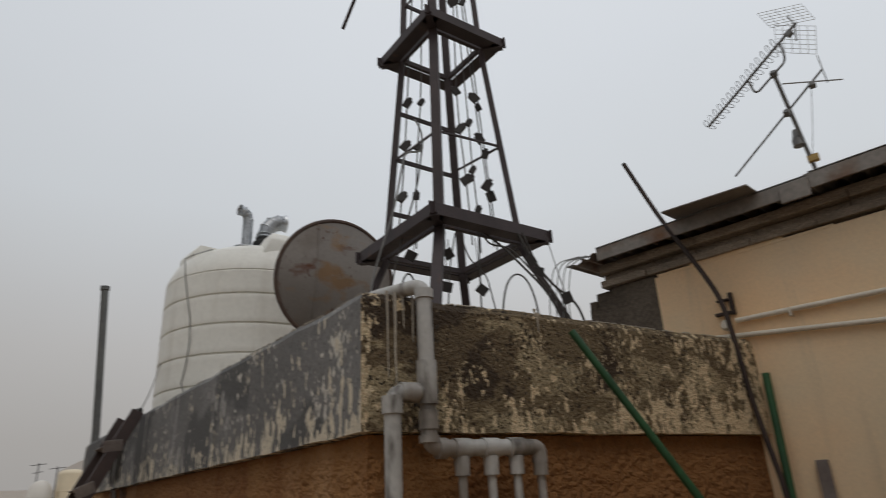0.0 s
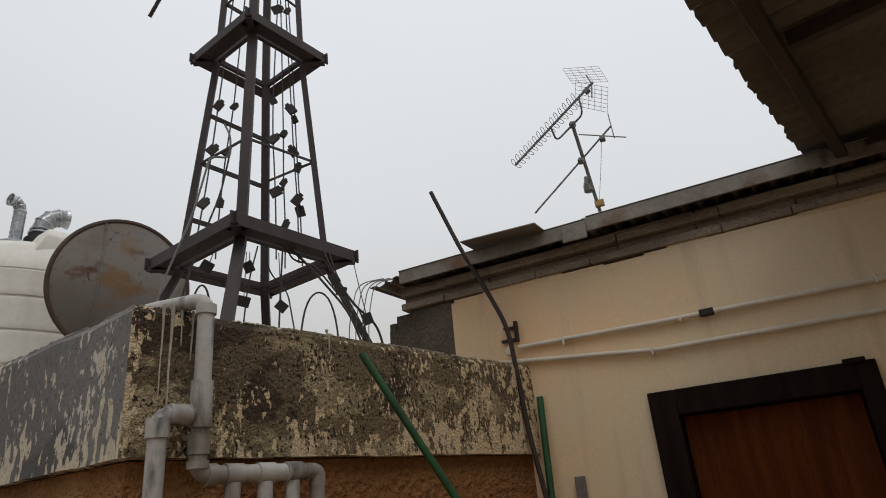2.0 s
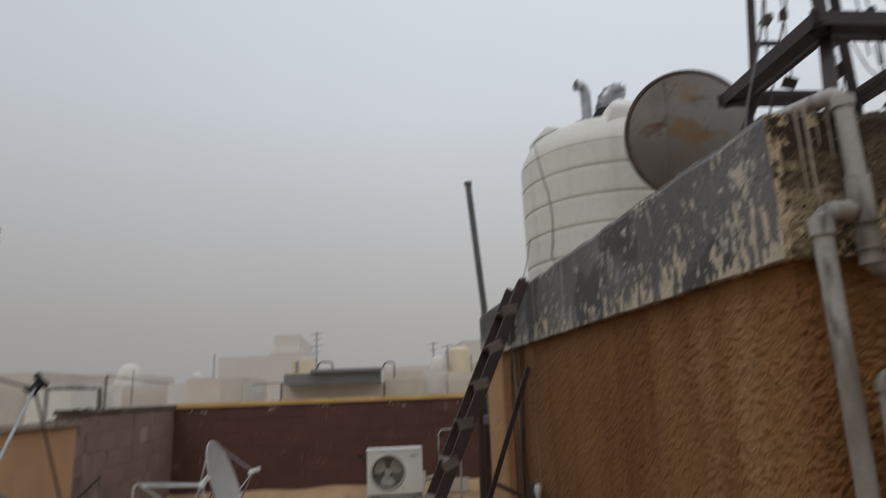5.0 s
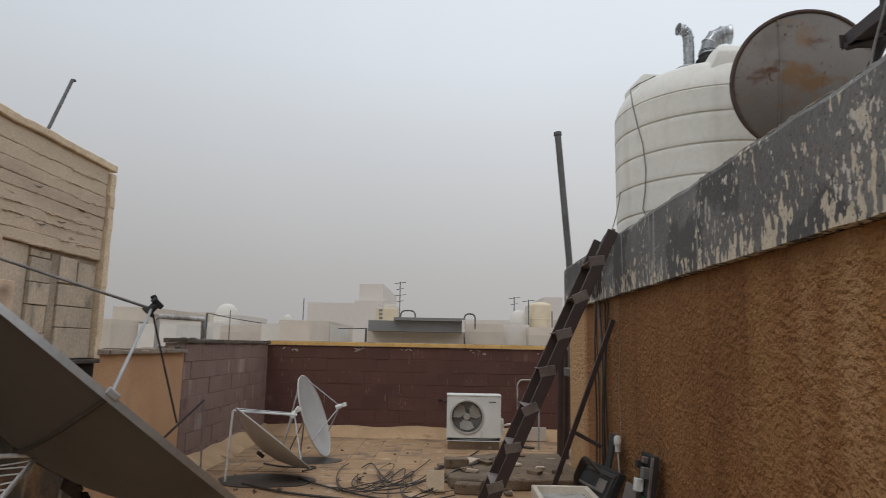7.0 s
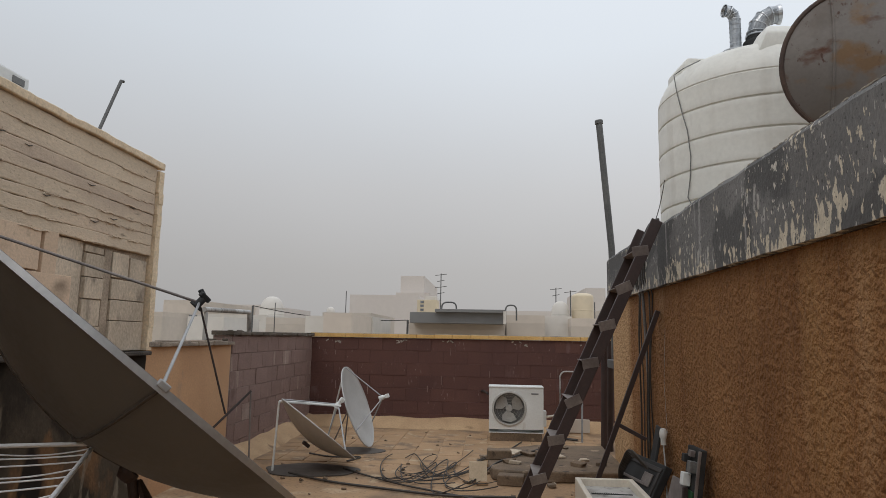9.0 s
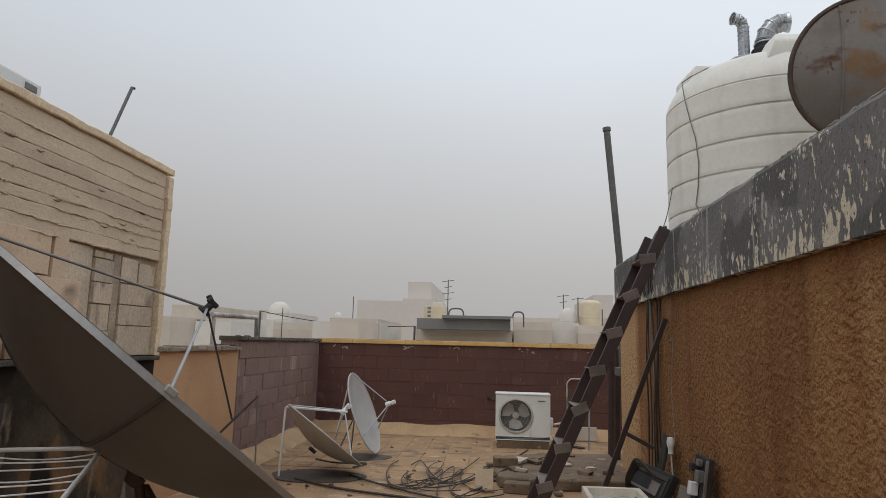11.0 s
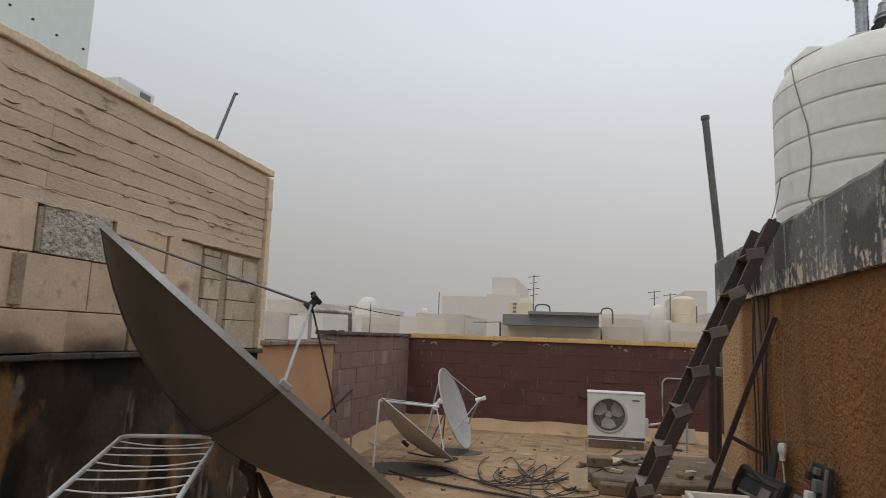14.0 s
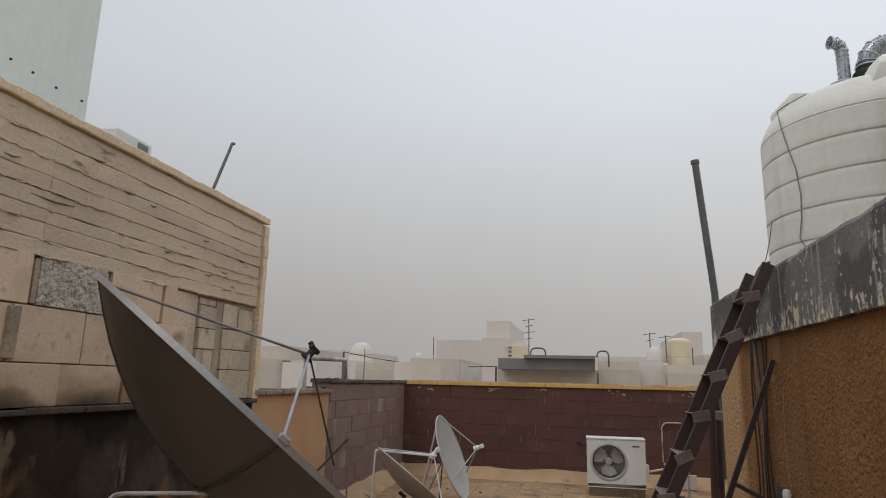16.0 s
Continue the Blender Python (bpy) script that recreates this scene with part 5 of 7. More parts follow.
# roof antenna
def antenna():
    foot, top, tip, rear = Vector((7.138, 2.541, 4.816)), Vector((6.606, 2.480, 5.811)), Vector((6.407, 3.223, 5.476)), Vector((6.473, 2.101, 6.150))
    t = thing("roof_antenna", (foot.x + 0.15, foot.y, 3.1), "grey television aerials on a bent mast above the roof", "aerial")
    bm = B()
    tube(bm, [Vector((foot.x + 0.15, foot.y, 3.1)), foot, top], 0.022, 10)
    part("mast", bm, "aerial", t, smooth=True)
    d = (tip - rear).normalized()
    side = d.cross(Vector((0, 0, 1))).normalized()
    upv = side.cross(d)
    bm = B()
    beam(bm, rear - d * 0.02, tip, 0.021, 0.021)
    part("boom", bm, "aerial", t)
    n = 15
    for i in range(n):                      # each director: two flat loops, one on either side of the boom
        c = rear.lerp(tip, 0.20 + 0.79 * i / (n - 1)) + upv * 0.006
        w = 0.069 - 0.0009 * i
        bm = B()
        for q in (-1, 1):
            mid = c + side * q * (w + 0.006)
            tube(bm, [mid + side * w * math.cos(a) + (d * 0.023 + upv * 0.027 * q) * math.sin(a) for a in (2 * math.pi * k / 12 for k in range(13))], 0.0036, 5, caps=False)
        beam(bm, c - side * 0.008, c + side * 0.008, 0.012, 0.012)
        part("director", bm, "aerial", t)
    # two wire grids behind the dipole
    for corners in ((Vector((6.447, 2.412, 6.518)), Vector((6.646, 2.036, 6.467)), Vector((6.646, 1.957, 6.199)), Vector((6.447, 2.323, 6.254))), (Vector((6.447, 2.284, 6.258)), Vector((6.646, 1.973, 6.118)), Vector((6.646, 2.045, 5.802)), Vector((6.447, 2.332, 5.933)))):
        a, b, c, e = corners
        for i in range(7):
            bm = B()
            tube(bm, [a.lerp(e, i / 6), b.lerp(c, i / 6)], 0.0029, 4)
            part("grid_wire", bm, "alu", t)
        for i in range(6):
            bm = B()
            tube(bm, [a.lerp(b, i / 5), e.lerp(c, i / 5)], 0.0029, 4)
            part("grid_wire", bm, "alu", t)
    bm = B()
    tube(bm, [Vector((6.473, 2.147, 6.296)), rear, Vector((6.473, 2.133, 5.957))], 0.008, 6)
    part("grid_post", bm, "aerial", t)
    bm = B()
    box(bm, axis_pose(rear + d * 0.10 - upv * 0.02, d), 0.053, 0.066, 0.066, 0.006)
    part("dipole_box", bm, "aerial", t, "small dark plastic dipole box")
    bm = B()
    tube(bm, rounded([Vector((6.447, 2.279, 6.010)), Vector((6.473, 2.280, 5.802)), top, Vector((6.513, 2.683, 5.623)), Vector((6.433, 2.687, 5.796))], 0.08), 0.012, 8)
    part("bracket", bm, "aerial", t, smooth=True)
    for c in (top, Vector((6.779, 2.524, 5.396))):
        bm = B()
        box(bm, Matrix.Translation(c) @ pose(0, 0, 0, 20, 30, 15), 0.073, 0.066, 0.06, 0.008)
        part("clamp", bm, "aerial", t)
    # second aerial lower on the mast
    a, b = Vector((6.779, 3.239, 4.945)), Vector((6.806, 2.084, 5.707))
    bm = B()
    beam(bm, a, b, 0.016, 0.016)
    part("lower_boom", bm, "aerial", t)
    bm = B()
    tube(bm, [Vector((6.686, 2.457, 5.700)), Vector((6.912, 1.967, 5.542))], 0.008, 6)
    part("dipole", bm, "alu", t)
    bm = B()
    tube(bm, [Vector((6.806, 2.092, 5.888)), Vector((6.806, 2.077, 5.530))], 0.006, 6)
    part("dipole", bm, "aerial", t)
    bm = B()
    box(bm, Matrix.Translation(Vector((6.806, 2.219, 5.587))) @ pose(0, 0, 0, 0, 15, 20), 0.066, 0.066, 0.06, 0.008)
    part("dipole_box", bm, "aerial", t)
    bm = B()
    lathe(bm, [(0, 0.106), (0.029, 0.10), (0.04, 0.04), (0.06, -0.027), (0.06, -0.10), (0, -0.106)], Matrix.Translation(Vector((6.979, 2.572, 5.171))), 14)
    part("amplifier", bm, "aerial", t)
    bm = B()
    box(bm, Matrix.Translation(Vector((7.085, 2.510, 4.920))) @ pose(0, 0, 0, 0, 0, 15), 0.066, 0.113, 0.08, 0.008)
    part("junction_box", bm, "yellow_box", t, "small yellow junction box")
    bm = B()
    tube(bm, sag(Vector((6.806, 2.235, 5.579)), Vector((7.085, 2.510, 4.958)), 0.03), 0.003, 5)
    part("lead", bm, "cable", t)


antenna()

# ---------------------------------------------------------------- left side: big dish, drying rack
STAND = Vector((-0.17, 0.28, 1.425))      # where one stands on the terrace to see the dishes


def edge_axis(mid, chord, open_to):
    """The axis of a dish whose rim contains chord and is seen nearly edge-on from STAND, facing up; open_to turns it towards STAND."""
    sight = (Vector(mid) - STAND).normalized()
    a = Vector(chord).cross(sight).normalized()
    if a.z < 0:
        a = -a
    return (a - sight * open_to).normalized()


def big_dish():
    low, tip = Vector((-1.066, 3.36, 0.65)), Vector((-2.356, 2.72, 1.88))
    mid = (low + tip) / 2
    chord = (low - tip).normalized()
    axis = edge_axis(mid, chord, 0.0)
    feed = mid + axis * 0.37 + Vector((-0.01, 0, 0.03))
    radius, depth = (low - tip).length / 2, 0.36
    m = axis_pose(mid, axis)
    t = thing("large_satellite_dish", (-2.1, 3.1, 0.0), "large grey segmented satellite dish on a steel stand", "satellite dish")
    inv = m.inverted().to_3x3()
    a0 = math.atan2(*(inv @ chord).yx)
    facing = [(m @ Vector((radius * math.cos(a0 + s_), radius * math.sin(a0 + s_), 0)) - STAND).length for s_ in (math.pi / 2, -math.pi / 2)]
    a0 += -0.10 if facing[0] < facing[1] else 0.10
    k, n, seg = 10, 4, 24
    for s_ in range(n):
        bm = B()
        rows = []
        for j in range(seg + 1):
            a = a0 + 2 * math.pi * (s_ + j / seg) / n
            col = []
            for i in range(k + 1):
                u = 0.04 + 0.96 * i / k
                r = radius * u
                col.append(bm.verts.new(m @ Vector((r * math.cos(a), r * math.sin(a), -depth * (1 - u * u)))))
            rows.append(col)
        for p, q in zip(rows, rows[1:]):
            for i in range(k):
                bm.faces.new((p[i], q[i], q[i + 1], p[i + 1]))
        bmesh.ops.solidify(bm, geom=list(bm.faces), thickness=0.008)
        petal = part("petal", bm, "dish", t, smooth=True)
        bm = B()
        a = a0 + 2 * math.pi * s_ / n
        tube(bm, [m @ Vector((radius * u * math.cos(a), radius * u * math.sin(a), -depth * (1 - u * u) - 0.008)) for u in (i / 8 for i in range(9))], 0.008, 6)
        part("seam", bm, "dish_seam", t)
    bm = B()
    prof = []
    for i in range(97):
        a = 2 * math.pi * i / 96
        c, s_ = math.cos(a), math.sin(a)
        prof.append([bm.verts.new(m @ Vector((r * c, r * s_, z))) for r, z in ((radius - 0.010, 0.008), (radius + 0.014, 0.008), (radius + 0.014, -0.016), (radius - 0.004, -0.016))])
    for p, q in zip(prof, prof[1:]):
        for i in range(4):
            bm.faces.new((p[i], q[i], q[(i + 1) % 4], p[(i + 1) % 4]))
    part("rim", bm, "dish_rim", t)
    bm = B()
    tube(bm, [tip + chord * 0.05, tip - chord * 0.035 + Vector((-0.035, -0.01, 0.025))], [0.014, 0.003], 6)
    part("rim_spike", bm, "dish_rim", t)
    bm = B()
    lathe(bm, [(0, 0.0), (0.045, 0.0), (0.045, -0.02), (0.03, -0.05), (0, -0.05)], axis_pose(mid - axis * (depth * 0.93) + chord * 0.28, axis), 24)
    part("hub", bm, "ladder", t)
    bm = B()
    head = axis_pose(feed, axis)
    lathe(bm, [(0, 0.025), (0.018, 0.025), (0.018, -0.015), (0.032, -0.015), (0.032, -0.027), (0, -0.027)], head, 20)
    box(bm, head @ pose(0, 0, 0.035, 0, 0, 20), 0.03, 0.06, 0.025, 0.006)
    box(bm, head @ pose(0.03, 0.02, 0.045, 20, 30, 20), 0.022, 0.04, 0.02, 0.004)
    part("feed_horn", bm, "dark_plastic", t)
    near = min((a0 + math.pi / 2, a0 - math.pi / 2), key=lambda a: (m @ Vector((radius * math.cos(a), radius * math.sin(a), 0)) - STAND).length)

    def on_bowl(a, u):
        return m @ Vector((radius * u * math.cos(a), radius * u * math.sin(a), -depth * (1 - u * u)))

    for a, u, mat in ((a0 + math.pi * 0.97, 0.99, "rung"), (near, 1.0, "dish_rim")):
        bm = B()
        tube(bm, [on_bowl(a, u), feed], 0.0065, 8)
        part("feed_strut", bm, mat, t)
    bm = B()
    tube(bm, [feed, feed + Vector((0.14, 0.05, -0.52))], 0.005, 8)
    part("broken_strut", bm, "rebar", t, "dark strut hanging loose from the feed")
    bm = B()
    box(bm, axis_pose(on_bowl(near, 1.0) + axis * 0.01, axis), 0.04, 0.045, 0.025, 0.005)
    part("strut_clamp", bm, "dish_rim", t)
    # stand
    hub = mid - axis * (depth * 0.93) + chord * 0.28
    bm = B()
    tube(bm, [hub, (hub.x + 0.03, hub.y + 0.02, hub.z - 0.2), (hub.x + 0.05, hub.y + 0.05, 0.0)], 0.022, 12)
    part("post", bm, "ladder", t)
    for dx, dy in ((0.42, -0.05), (0.30, 0.42), (-0.35, 0.30)):
        bm = B()
        beam(bm, (hub.x + dx, hub.y + dy, 0.0), (hub.x + 0.03, hub.y + 0.02, hub.z - 0.05), 0.022, 0.022)
        part("stand_leg", bm, "ladder", t)


big_dish()


def drying_rack():
    t = thing("drying_rack", (-1.9, 2.0, 0.0), "white wire clothes drying rack with sagging wires", "drying rack")
    a, b = Vector((-2.075, 2.61, 0.985)), Vector((-1.755, 2.82, 0.972))
    c, d = Vector((-1.30, 1.77, 0.885)), Vector((-1.585, 1.55, 0.885))
    bm = B()
    tube(bm, rounded([d, a, b, c], 0.05, 6), 0.009, 10)
    tube(bm, [d, c], 0.009, 8)
    part("wing_frame", bm, "rack", t, smooth=True)
    for i in range(11):
        u = 0.07 + 0.085 * i
        bm = B()
        tube(bm, sag(a.lerp(d, u), b.lerp(c, u), 0.020 if i % 3 == 0 else 0.006, 8), 0.0030, 6)
        part("wire", bm, "rack", t)
    for p, q in ((c, (-1.75, 2.55, 0.0)), (d, (-2.05, 2.35, 0.0)), (c, (-1.25, 1.55, 0.0)), (d, (-1.60, 1.35, 0.0))):
        bm = B()
        tube(bm, [p, q], 0.011, 8)
        part("leg", bm, "rack", t, smooth=True)
    # second wing beside it
    bm = B()
    e, f = Vector((-0.98, 0.98, 0.86)), Vector((-1.28, 0.76, 0.86))
    tube(bm, rounded([c, e, f, d], 0.05, 6), 0.011, 10)
    part("wing_frame", bm, "rack", t, smooth=True)
    for i in range(9):
        bm = B()
        u = 0.08 + 0.1 * i
        tube(bm, [c.lerp(e, u), d.lerp(f, u)], 0.0038, 6)
        part("wire", bm, "rack", t)
    for p in (c, d):
        bm = B()
        box(bm, Matrix.Translation(p), 0.035, 0.035, 0.035, 0.006)
        part("hinge", bm, "blue", t, "blue plastic hinge")


drying_rack()

# oddments by the stained wall
bm = B()
tube(bm, [(-2.98, 2.72, 1.20), (-3.06, 2.45, 0.75)], 0.014, 8)
tagged(part("dark_rod", bm, "rebar"), "short dark rod fixed to the stained wall", "rod")
bm = B()
tube(bm, rounded([(-3.09, 2.80, 1.10), (-3.03, 2.80, 1.16), (-3.0, 2.78, 1.22), (-2.98, 2.75, 1.14)], 0.03), 0.006, 8)
tagged(part("pipe_hook", bm, "pvc_white", None, smooth=True), "small white pipe hook on the stained wall", "hook")
bm = B()
beam(bm, (-2.85, 3.6, 1.05), (-2.70, 3.3, 0.0), 0.02, 0.02)
tagged(part("leaning_strut", bm, "ladder"), "grey strut leaning against the stained wall", "strut")
t = thing("valve_stump", (-1.95, 4.1, 0.0), "rusty pipe stump with wires in a mortar lump", "pipe stump")
bm = B()
lathe(bm, [(0, 0.09), (0.09, 0.085), (0.13, 0.04), (0.15, 0.0), (0, 0.0)], Matrix.Translation((-1.95, 4.1, 0)), 16)
part("mortar_lump", bm, "slab", t, smooth=True)
bm = B()
tube(bm, [(-1.95, 4.1, 0.05), (-1.94, 4.1, 0.25)], 0.022, 10)
box(bm, (-1.94, 4.1, 0.24), 0.07, 0.05, 0.05, 0.008)
part("stump", bm, "rebar", t)
# thin T-pieces at the orange wall
for p, q, r in (((-2.96, 6.55, 0.42), (-2.86, 7.45, 0.78), 0.012), ((-2.86, 7.45, 0.78), (-2.80, 7.35, 0.0), 0.010)):
    bm = B()
    tube(bm, [p, q], r, 8)
    tagged(part("thin_bar", bm, "rebar" if r > 0.011 else "rung"), "thin bar leaning by the side wall", "bar", "thin bars")

# white rail beyond the side wall
t = thing("pipe_rail", (-3.1752, 7.0, 1.34), "short white pipe rail standing on the side wall", "rail")
bm = B()
tube(bm, rounded([(-3.175, 6.80, 1.68), (-3.175, 8.08, 1.70), (-3.175, 8.10, 1.44)], 0.04), 0.028, 12)
part("tube", bm, "pvc", t, smooth=True)
bm = B()
tube(bm, [(-3.175, 6.85, 1.345), (-3.175, 6.85, 1.68)], 0.022, 10)
part("post", bm, "pvc", t, smooth=True)
bm = B()
for i in range(9):
    box(bm, Matrix.Translation((-3.175 + rng.uniform(-0.05, 0.08), 6.9 + 0.13 * i, 1.452 + (0 if i > 3 else -0.1))) @ pose(0, 0, 0, rng.uniform(-20, 20), 0, rng.uniform(0, 90)), rng.uniform(0.03, 0.09), rng.uniform(0.03, 0.07), 0.035, 0.006)
tagged(part("rubble", bm, "dark_render"), "bits of broken mortar on the wall top", "rubble", kind="stuff")

# metal cladding tower, roof unit and rod on the neighbour's roof
clad = thing("metal_shaft", (-7.2, 5.0, 2.9), "tall pale green metal clad shaft with bolts", "shaft")
CL = frame_of((-5.80, 6.12, 0), (-0.65, -0.76), (-0.76, 0.65))
bm = B()
block(bm, 0.0, 3.6, 0.0, 2.6, 2.4, 8.2, 0.01, CL)
part("cladding", bm, "cladding", clad)
for x, z in ((0.06, 4.57), (0.33, 4.65), (0.57, 4.76), (0.79, 4.85), (1.11, 4.97), (0.06, 6.0200000000000005), (0.33, 6.1000000000000005), (0.57, 6.21)):
    bm = B()
    lathe(bm, [(0, 0.012), (0.011, 0.010), (0.016, 0.0), (0, 0.0)], axis_pose(CL @ Vector((x, 0.0, z)), CL.to_3x3() @ Vector((0, -1, 0))), 12)
    part("bolt", bm, "dark_plastic", clad)
bm = B()
block(bm, -7.9, -5.2, 3.9, 7.0, -9.0, 2.42)
tagged(part("shaft_footing", bm, "far_tan"), "tan plastered house under the metal shaft", "house")
t = thing("roof_unit", (-4.3, 4.9, 2.89), "white roof air conditioning unit behind the edge", "air conditioner")
bm = B()
block(bm, -4.75, -4.20, 4.80, 5.285, 2.89, 3.62, 0.02)
part("casing", bm, "white_metal", t)
bm = B()
block(bm, -4.203, -4.192, 5.08, 5.22, 3.52, 3.58, 0.004)
part("vent_slot", bm, "grille", t)
bm = B()
tube(bm, [(-3.19, 4.735, 2.86), (-3.19, 5.02, 3.485), (-3.19, 5.05, 3.49)], 0.013, 8)
tagged(part("roof_rod", bm, "pole"), "thin leaning steel rod on the roof edge", "rod")

# ---------------------------------------------------------------- far end of the terrace
def small_dish(at, axis, radius, depth, feed_len, label, feet, legs=True):
    t = thing("satellite_dish", feet[0], label, "satellite dish", "small satellite dishes")
    m = axis_pose(at, axis)
    bm = B()
    dish_shell(bm, m, radius, depth, 0.004, 44)
    part("reflector", bm, "dish_small", t, smooth=True)
    bm = B()
    ring(bm, m, radius, 0.008, 44)
    part("rim", bm, "dish_small", t, smooth=True)
    ax = Vector(axis).normalized()
    feed = Vector(at) + ax * feed_len
    for a in (90, 210, 330):
        q = m @ Vector((radius * math.cos(radians(a)), radius * math.sin(radians(a)), 0))
        bm = B()
        tube(bm, [q, feed], 0.008, 6)
        part("feed_strut", bm, "alu", t)
    bm = B()
    h = axis_pose(feed, -ax)
    lathe(bm, [(0, 0.05), (0.03, 0.05), (0.03, 0.0), (0.022, -0.02), (0.022, -0.08), (0, -0.08)], h, 16)
    box(bm, h @ pose(0.02, 0, -0.06), 0.05, 0.05, 0.05, 0.008)
    part("feed", bm, "white_metal", t, "white feed with a small converter")
    hub = Vector(at) - ax * (depth + 0.045)
    for f in feet if legs else ():
        bm = B()
        tube(bm, [hub, f], 0.009, 8)
        part("stand_leg", bm, "rung", t)
    bm = B()
    box(bm, axis_pose(hub, ax), 0.08, 0.08, 0.04, 0.01)
    part("bracket", bm, "ladder", t)
    return t


# fitted: the tilted one nearer the side wall, the upright one behind it
D1, D2 = Vector((-1.99, 7.2, 0.42)), Vector((-1.80, 8.35, 0.545))
small_dish(D1, edge_axis(D1, (0.81, 0.0, -0.59), -0.02), 0.51, 0.155, 0.33, "pale grey satellite dish tipped up on a side stand", [(-2.05, 7.2, 0.0)], legs=False)
small_dish(D2, edge_axis(D2, (0.345, 0.0, -0.94), 0.26), 0.515, 0.085, 0.34, "pale grey satellite dish standing nearly upright", [(-1.98, 8.45, 0.0), (-2.2, 8.7, 0.0), (-1.7, 8.75, 0.0)])
t = thing("dish_prop", (-2.43, 7.02, 0.0), "thin white props holding the tipped dish", "prop")
for p, q in (((-2.41, 7.0, 0.0), (-2.40, 7.08, 0.715)), ((-2.40, 7.08, 0.715), (-1.75, 7.2, 0.67))):
    bm = B()
    tube(bm, [p, q], 0.012, 8)
    part("bar", bm, "white_metal", t)
t = thing("dish_prop", (-2.25, 8.6, 0.0), "thin white prop behind the upright dish", "prop")
bm = B()
tube(bm, [(-2.26, 8.62, 0.0), (-2.03, 8.40, 0.86)], 0.011, 8)
part("bar", bm, "white_metal", t)
# thin dark ovals on the floor, one under each small dish
for c, rx, ry in (((-2.02, 7.12), 0.50, 0.33), ((-1.78, 8.32), 0.34, 0.24)):
    bm = B()
    poly = [(c[0] + rx * math.cos(a) * (1 + 0.06 * math.sin(5 * a)), c[1] + ry * math.sin(a) * (1 + 0.08 * math.cos(3 * a))) for a in (2 * math.pi * i / 40 for i in range(40))]
    prism(bm, poly, 0.004, 0.012)
    tagged(part("dark_mat", bm, "dark_mat"), "flat dark oval patch on the roof under a dish", "mat", "dark mats")


def ac_unit():
    x0, x1, y0, y1, z0, z1 = -0.15, 0.613, 9.43, 9.74, 0.115, 0.735
    t = thing("outdoor_ac_unit", (0.23, 9.58, 0.0), "white outdoor air conditioner unit with a round fan grille", "air conditioner")
    bm = B()
    cx, cz, r = x0 + 0.285, (z0 + z1) / 2 + 0.025, 0.217
    small = Matrix.Scale(0.84, 4)
    # front panel with a round opening
    n = 48
    outer, inner = [], []
    for i in range(n):
        a = 2 * math.pi * i / n
        c, s_ = math.cos(a), math.sin(a)
        inner.append((cx + r * c, cz + r * s_))
        k = min((x1 - cx if c > 0 else cx - x0) / max(abs(c), 1e-6), (z1 - cz) / max(abs(s_), 1e-6))
        outer.append((cx + c * k, cz + s_ * k))
    vo = [bm.verts.new((x, y0, z)) for x, z in outer]
    vi = [bm.verts.new((x, y0, z)) for x, z in inner]
    vd = [bm.verts.new((x, y0 + 0.05, z)) for x, z in inner]
    for i in range(n):
        j = (i + 1) % n
        bm.faces.new((vo[i], vo[j], vi[j], vi[i])), bm.faces.new((vi[i], vi[j], vd[j], vd[i]))
    part("front_panel", bm, "white_metal", t)
    bm = B()
    for a, b, c, d, e, f in ((x0, x1, y0 + 0.002, y1, z1 - 0.008, z1), (x0, x1, y0 + 0.002, y1, z0, z0 + 0.01), (x0, x0 + 0.008, y0 + 0.002, y1, z0, z1), (x1 - 0.008, x1, y0 + 0.002, y1, z0, z1), (x0, x1, y1 - 0.008, y1, z0, z1)):
        block(bm, a, b, c, d, e, f, 0.002)
    casing = part("casing", bm, "white_metal", t)
    bm = B()
    block(bm, x0 - 0.005, x1 + 0.005, y0 - 0.008, y1 + 0.005, z1 + 0.001, z1 + 0.022, 0.006)
    part("top_cover", bm, "white_metal", t)
    bm = B()
    lathe(bm, [(0, 0.0), (0.26, 0.0), (0.26, -0.01), (0, -0.01)], axis_pose((cx, y0 + 0.12, cz), (0, -1, 0)) @ small, 32)
    part("fan_backing", bm, "grille", t)
    for k in range(3):
        bm = B()
        fm = axis_pose((cx, y0 + 0.085, cz), (0, -1, 0), 120 * k + 35) @ small
        pts = [(0.04, -0.04), (0.11, -0.125), (0.20, -0.13), (0.235, 0.0), (0.20, 0.11), (0.10, 0.07)]
        lo = [bm.verts.new(fm @ Vector((x, y, -0.012 + y * 0.15))) for x, y in pts]
        hi = [bm.verts.new(fm @ Vector((x, y, -0.006 + y * 0.15))) for x, y in pts]
        bm.faces.new(lo), bm.faces.new(hi[::-1])
        for i in range(6):
            bm.faces.new((lo[i], lo[(i + 1) % 6], hi[(i + 1) % 6], hi[i]))
        part("fan_blade", bm, "blade", t)
    bm = B()
    lathe(bm, [(0, 0.03), (0.05, 0.025), (0.06, 0.0), (0, 0.0)], axis_pose((cx, y0 + 0.085, cz), (0, -1, 0)) @ small, 20)
    part("fan_hub", bm, "blade", t, smooth=True)
    bm = B()
    gm = axis_pose((cx, y0 - 0.004, cz), (0, -1, 0)) @ small
    for rr in (0.05, 0.10, 0.15, 0.20, 0.235):
        ring(bm, gm, rr, 0.0011, 32)
    for k in range(10):
        a = 2 * math.pi * k / 10
        tube(bm, [gm @ Vector((0.05 * math.cos(a), 0.05 * math.sin(a), 0)), gm @ Vector((0.26 * math.cos(a), 0.26 * math.sin(a), 0))], 0.0012, 4)
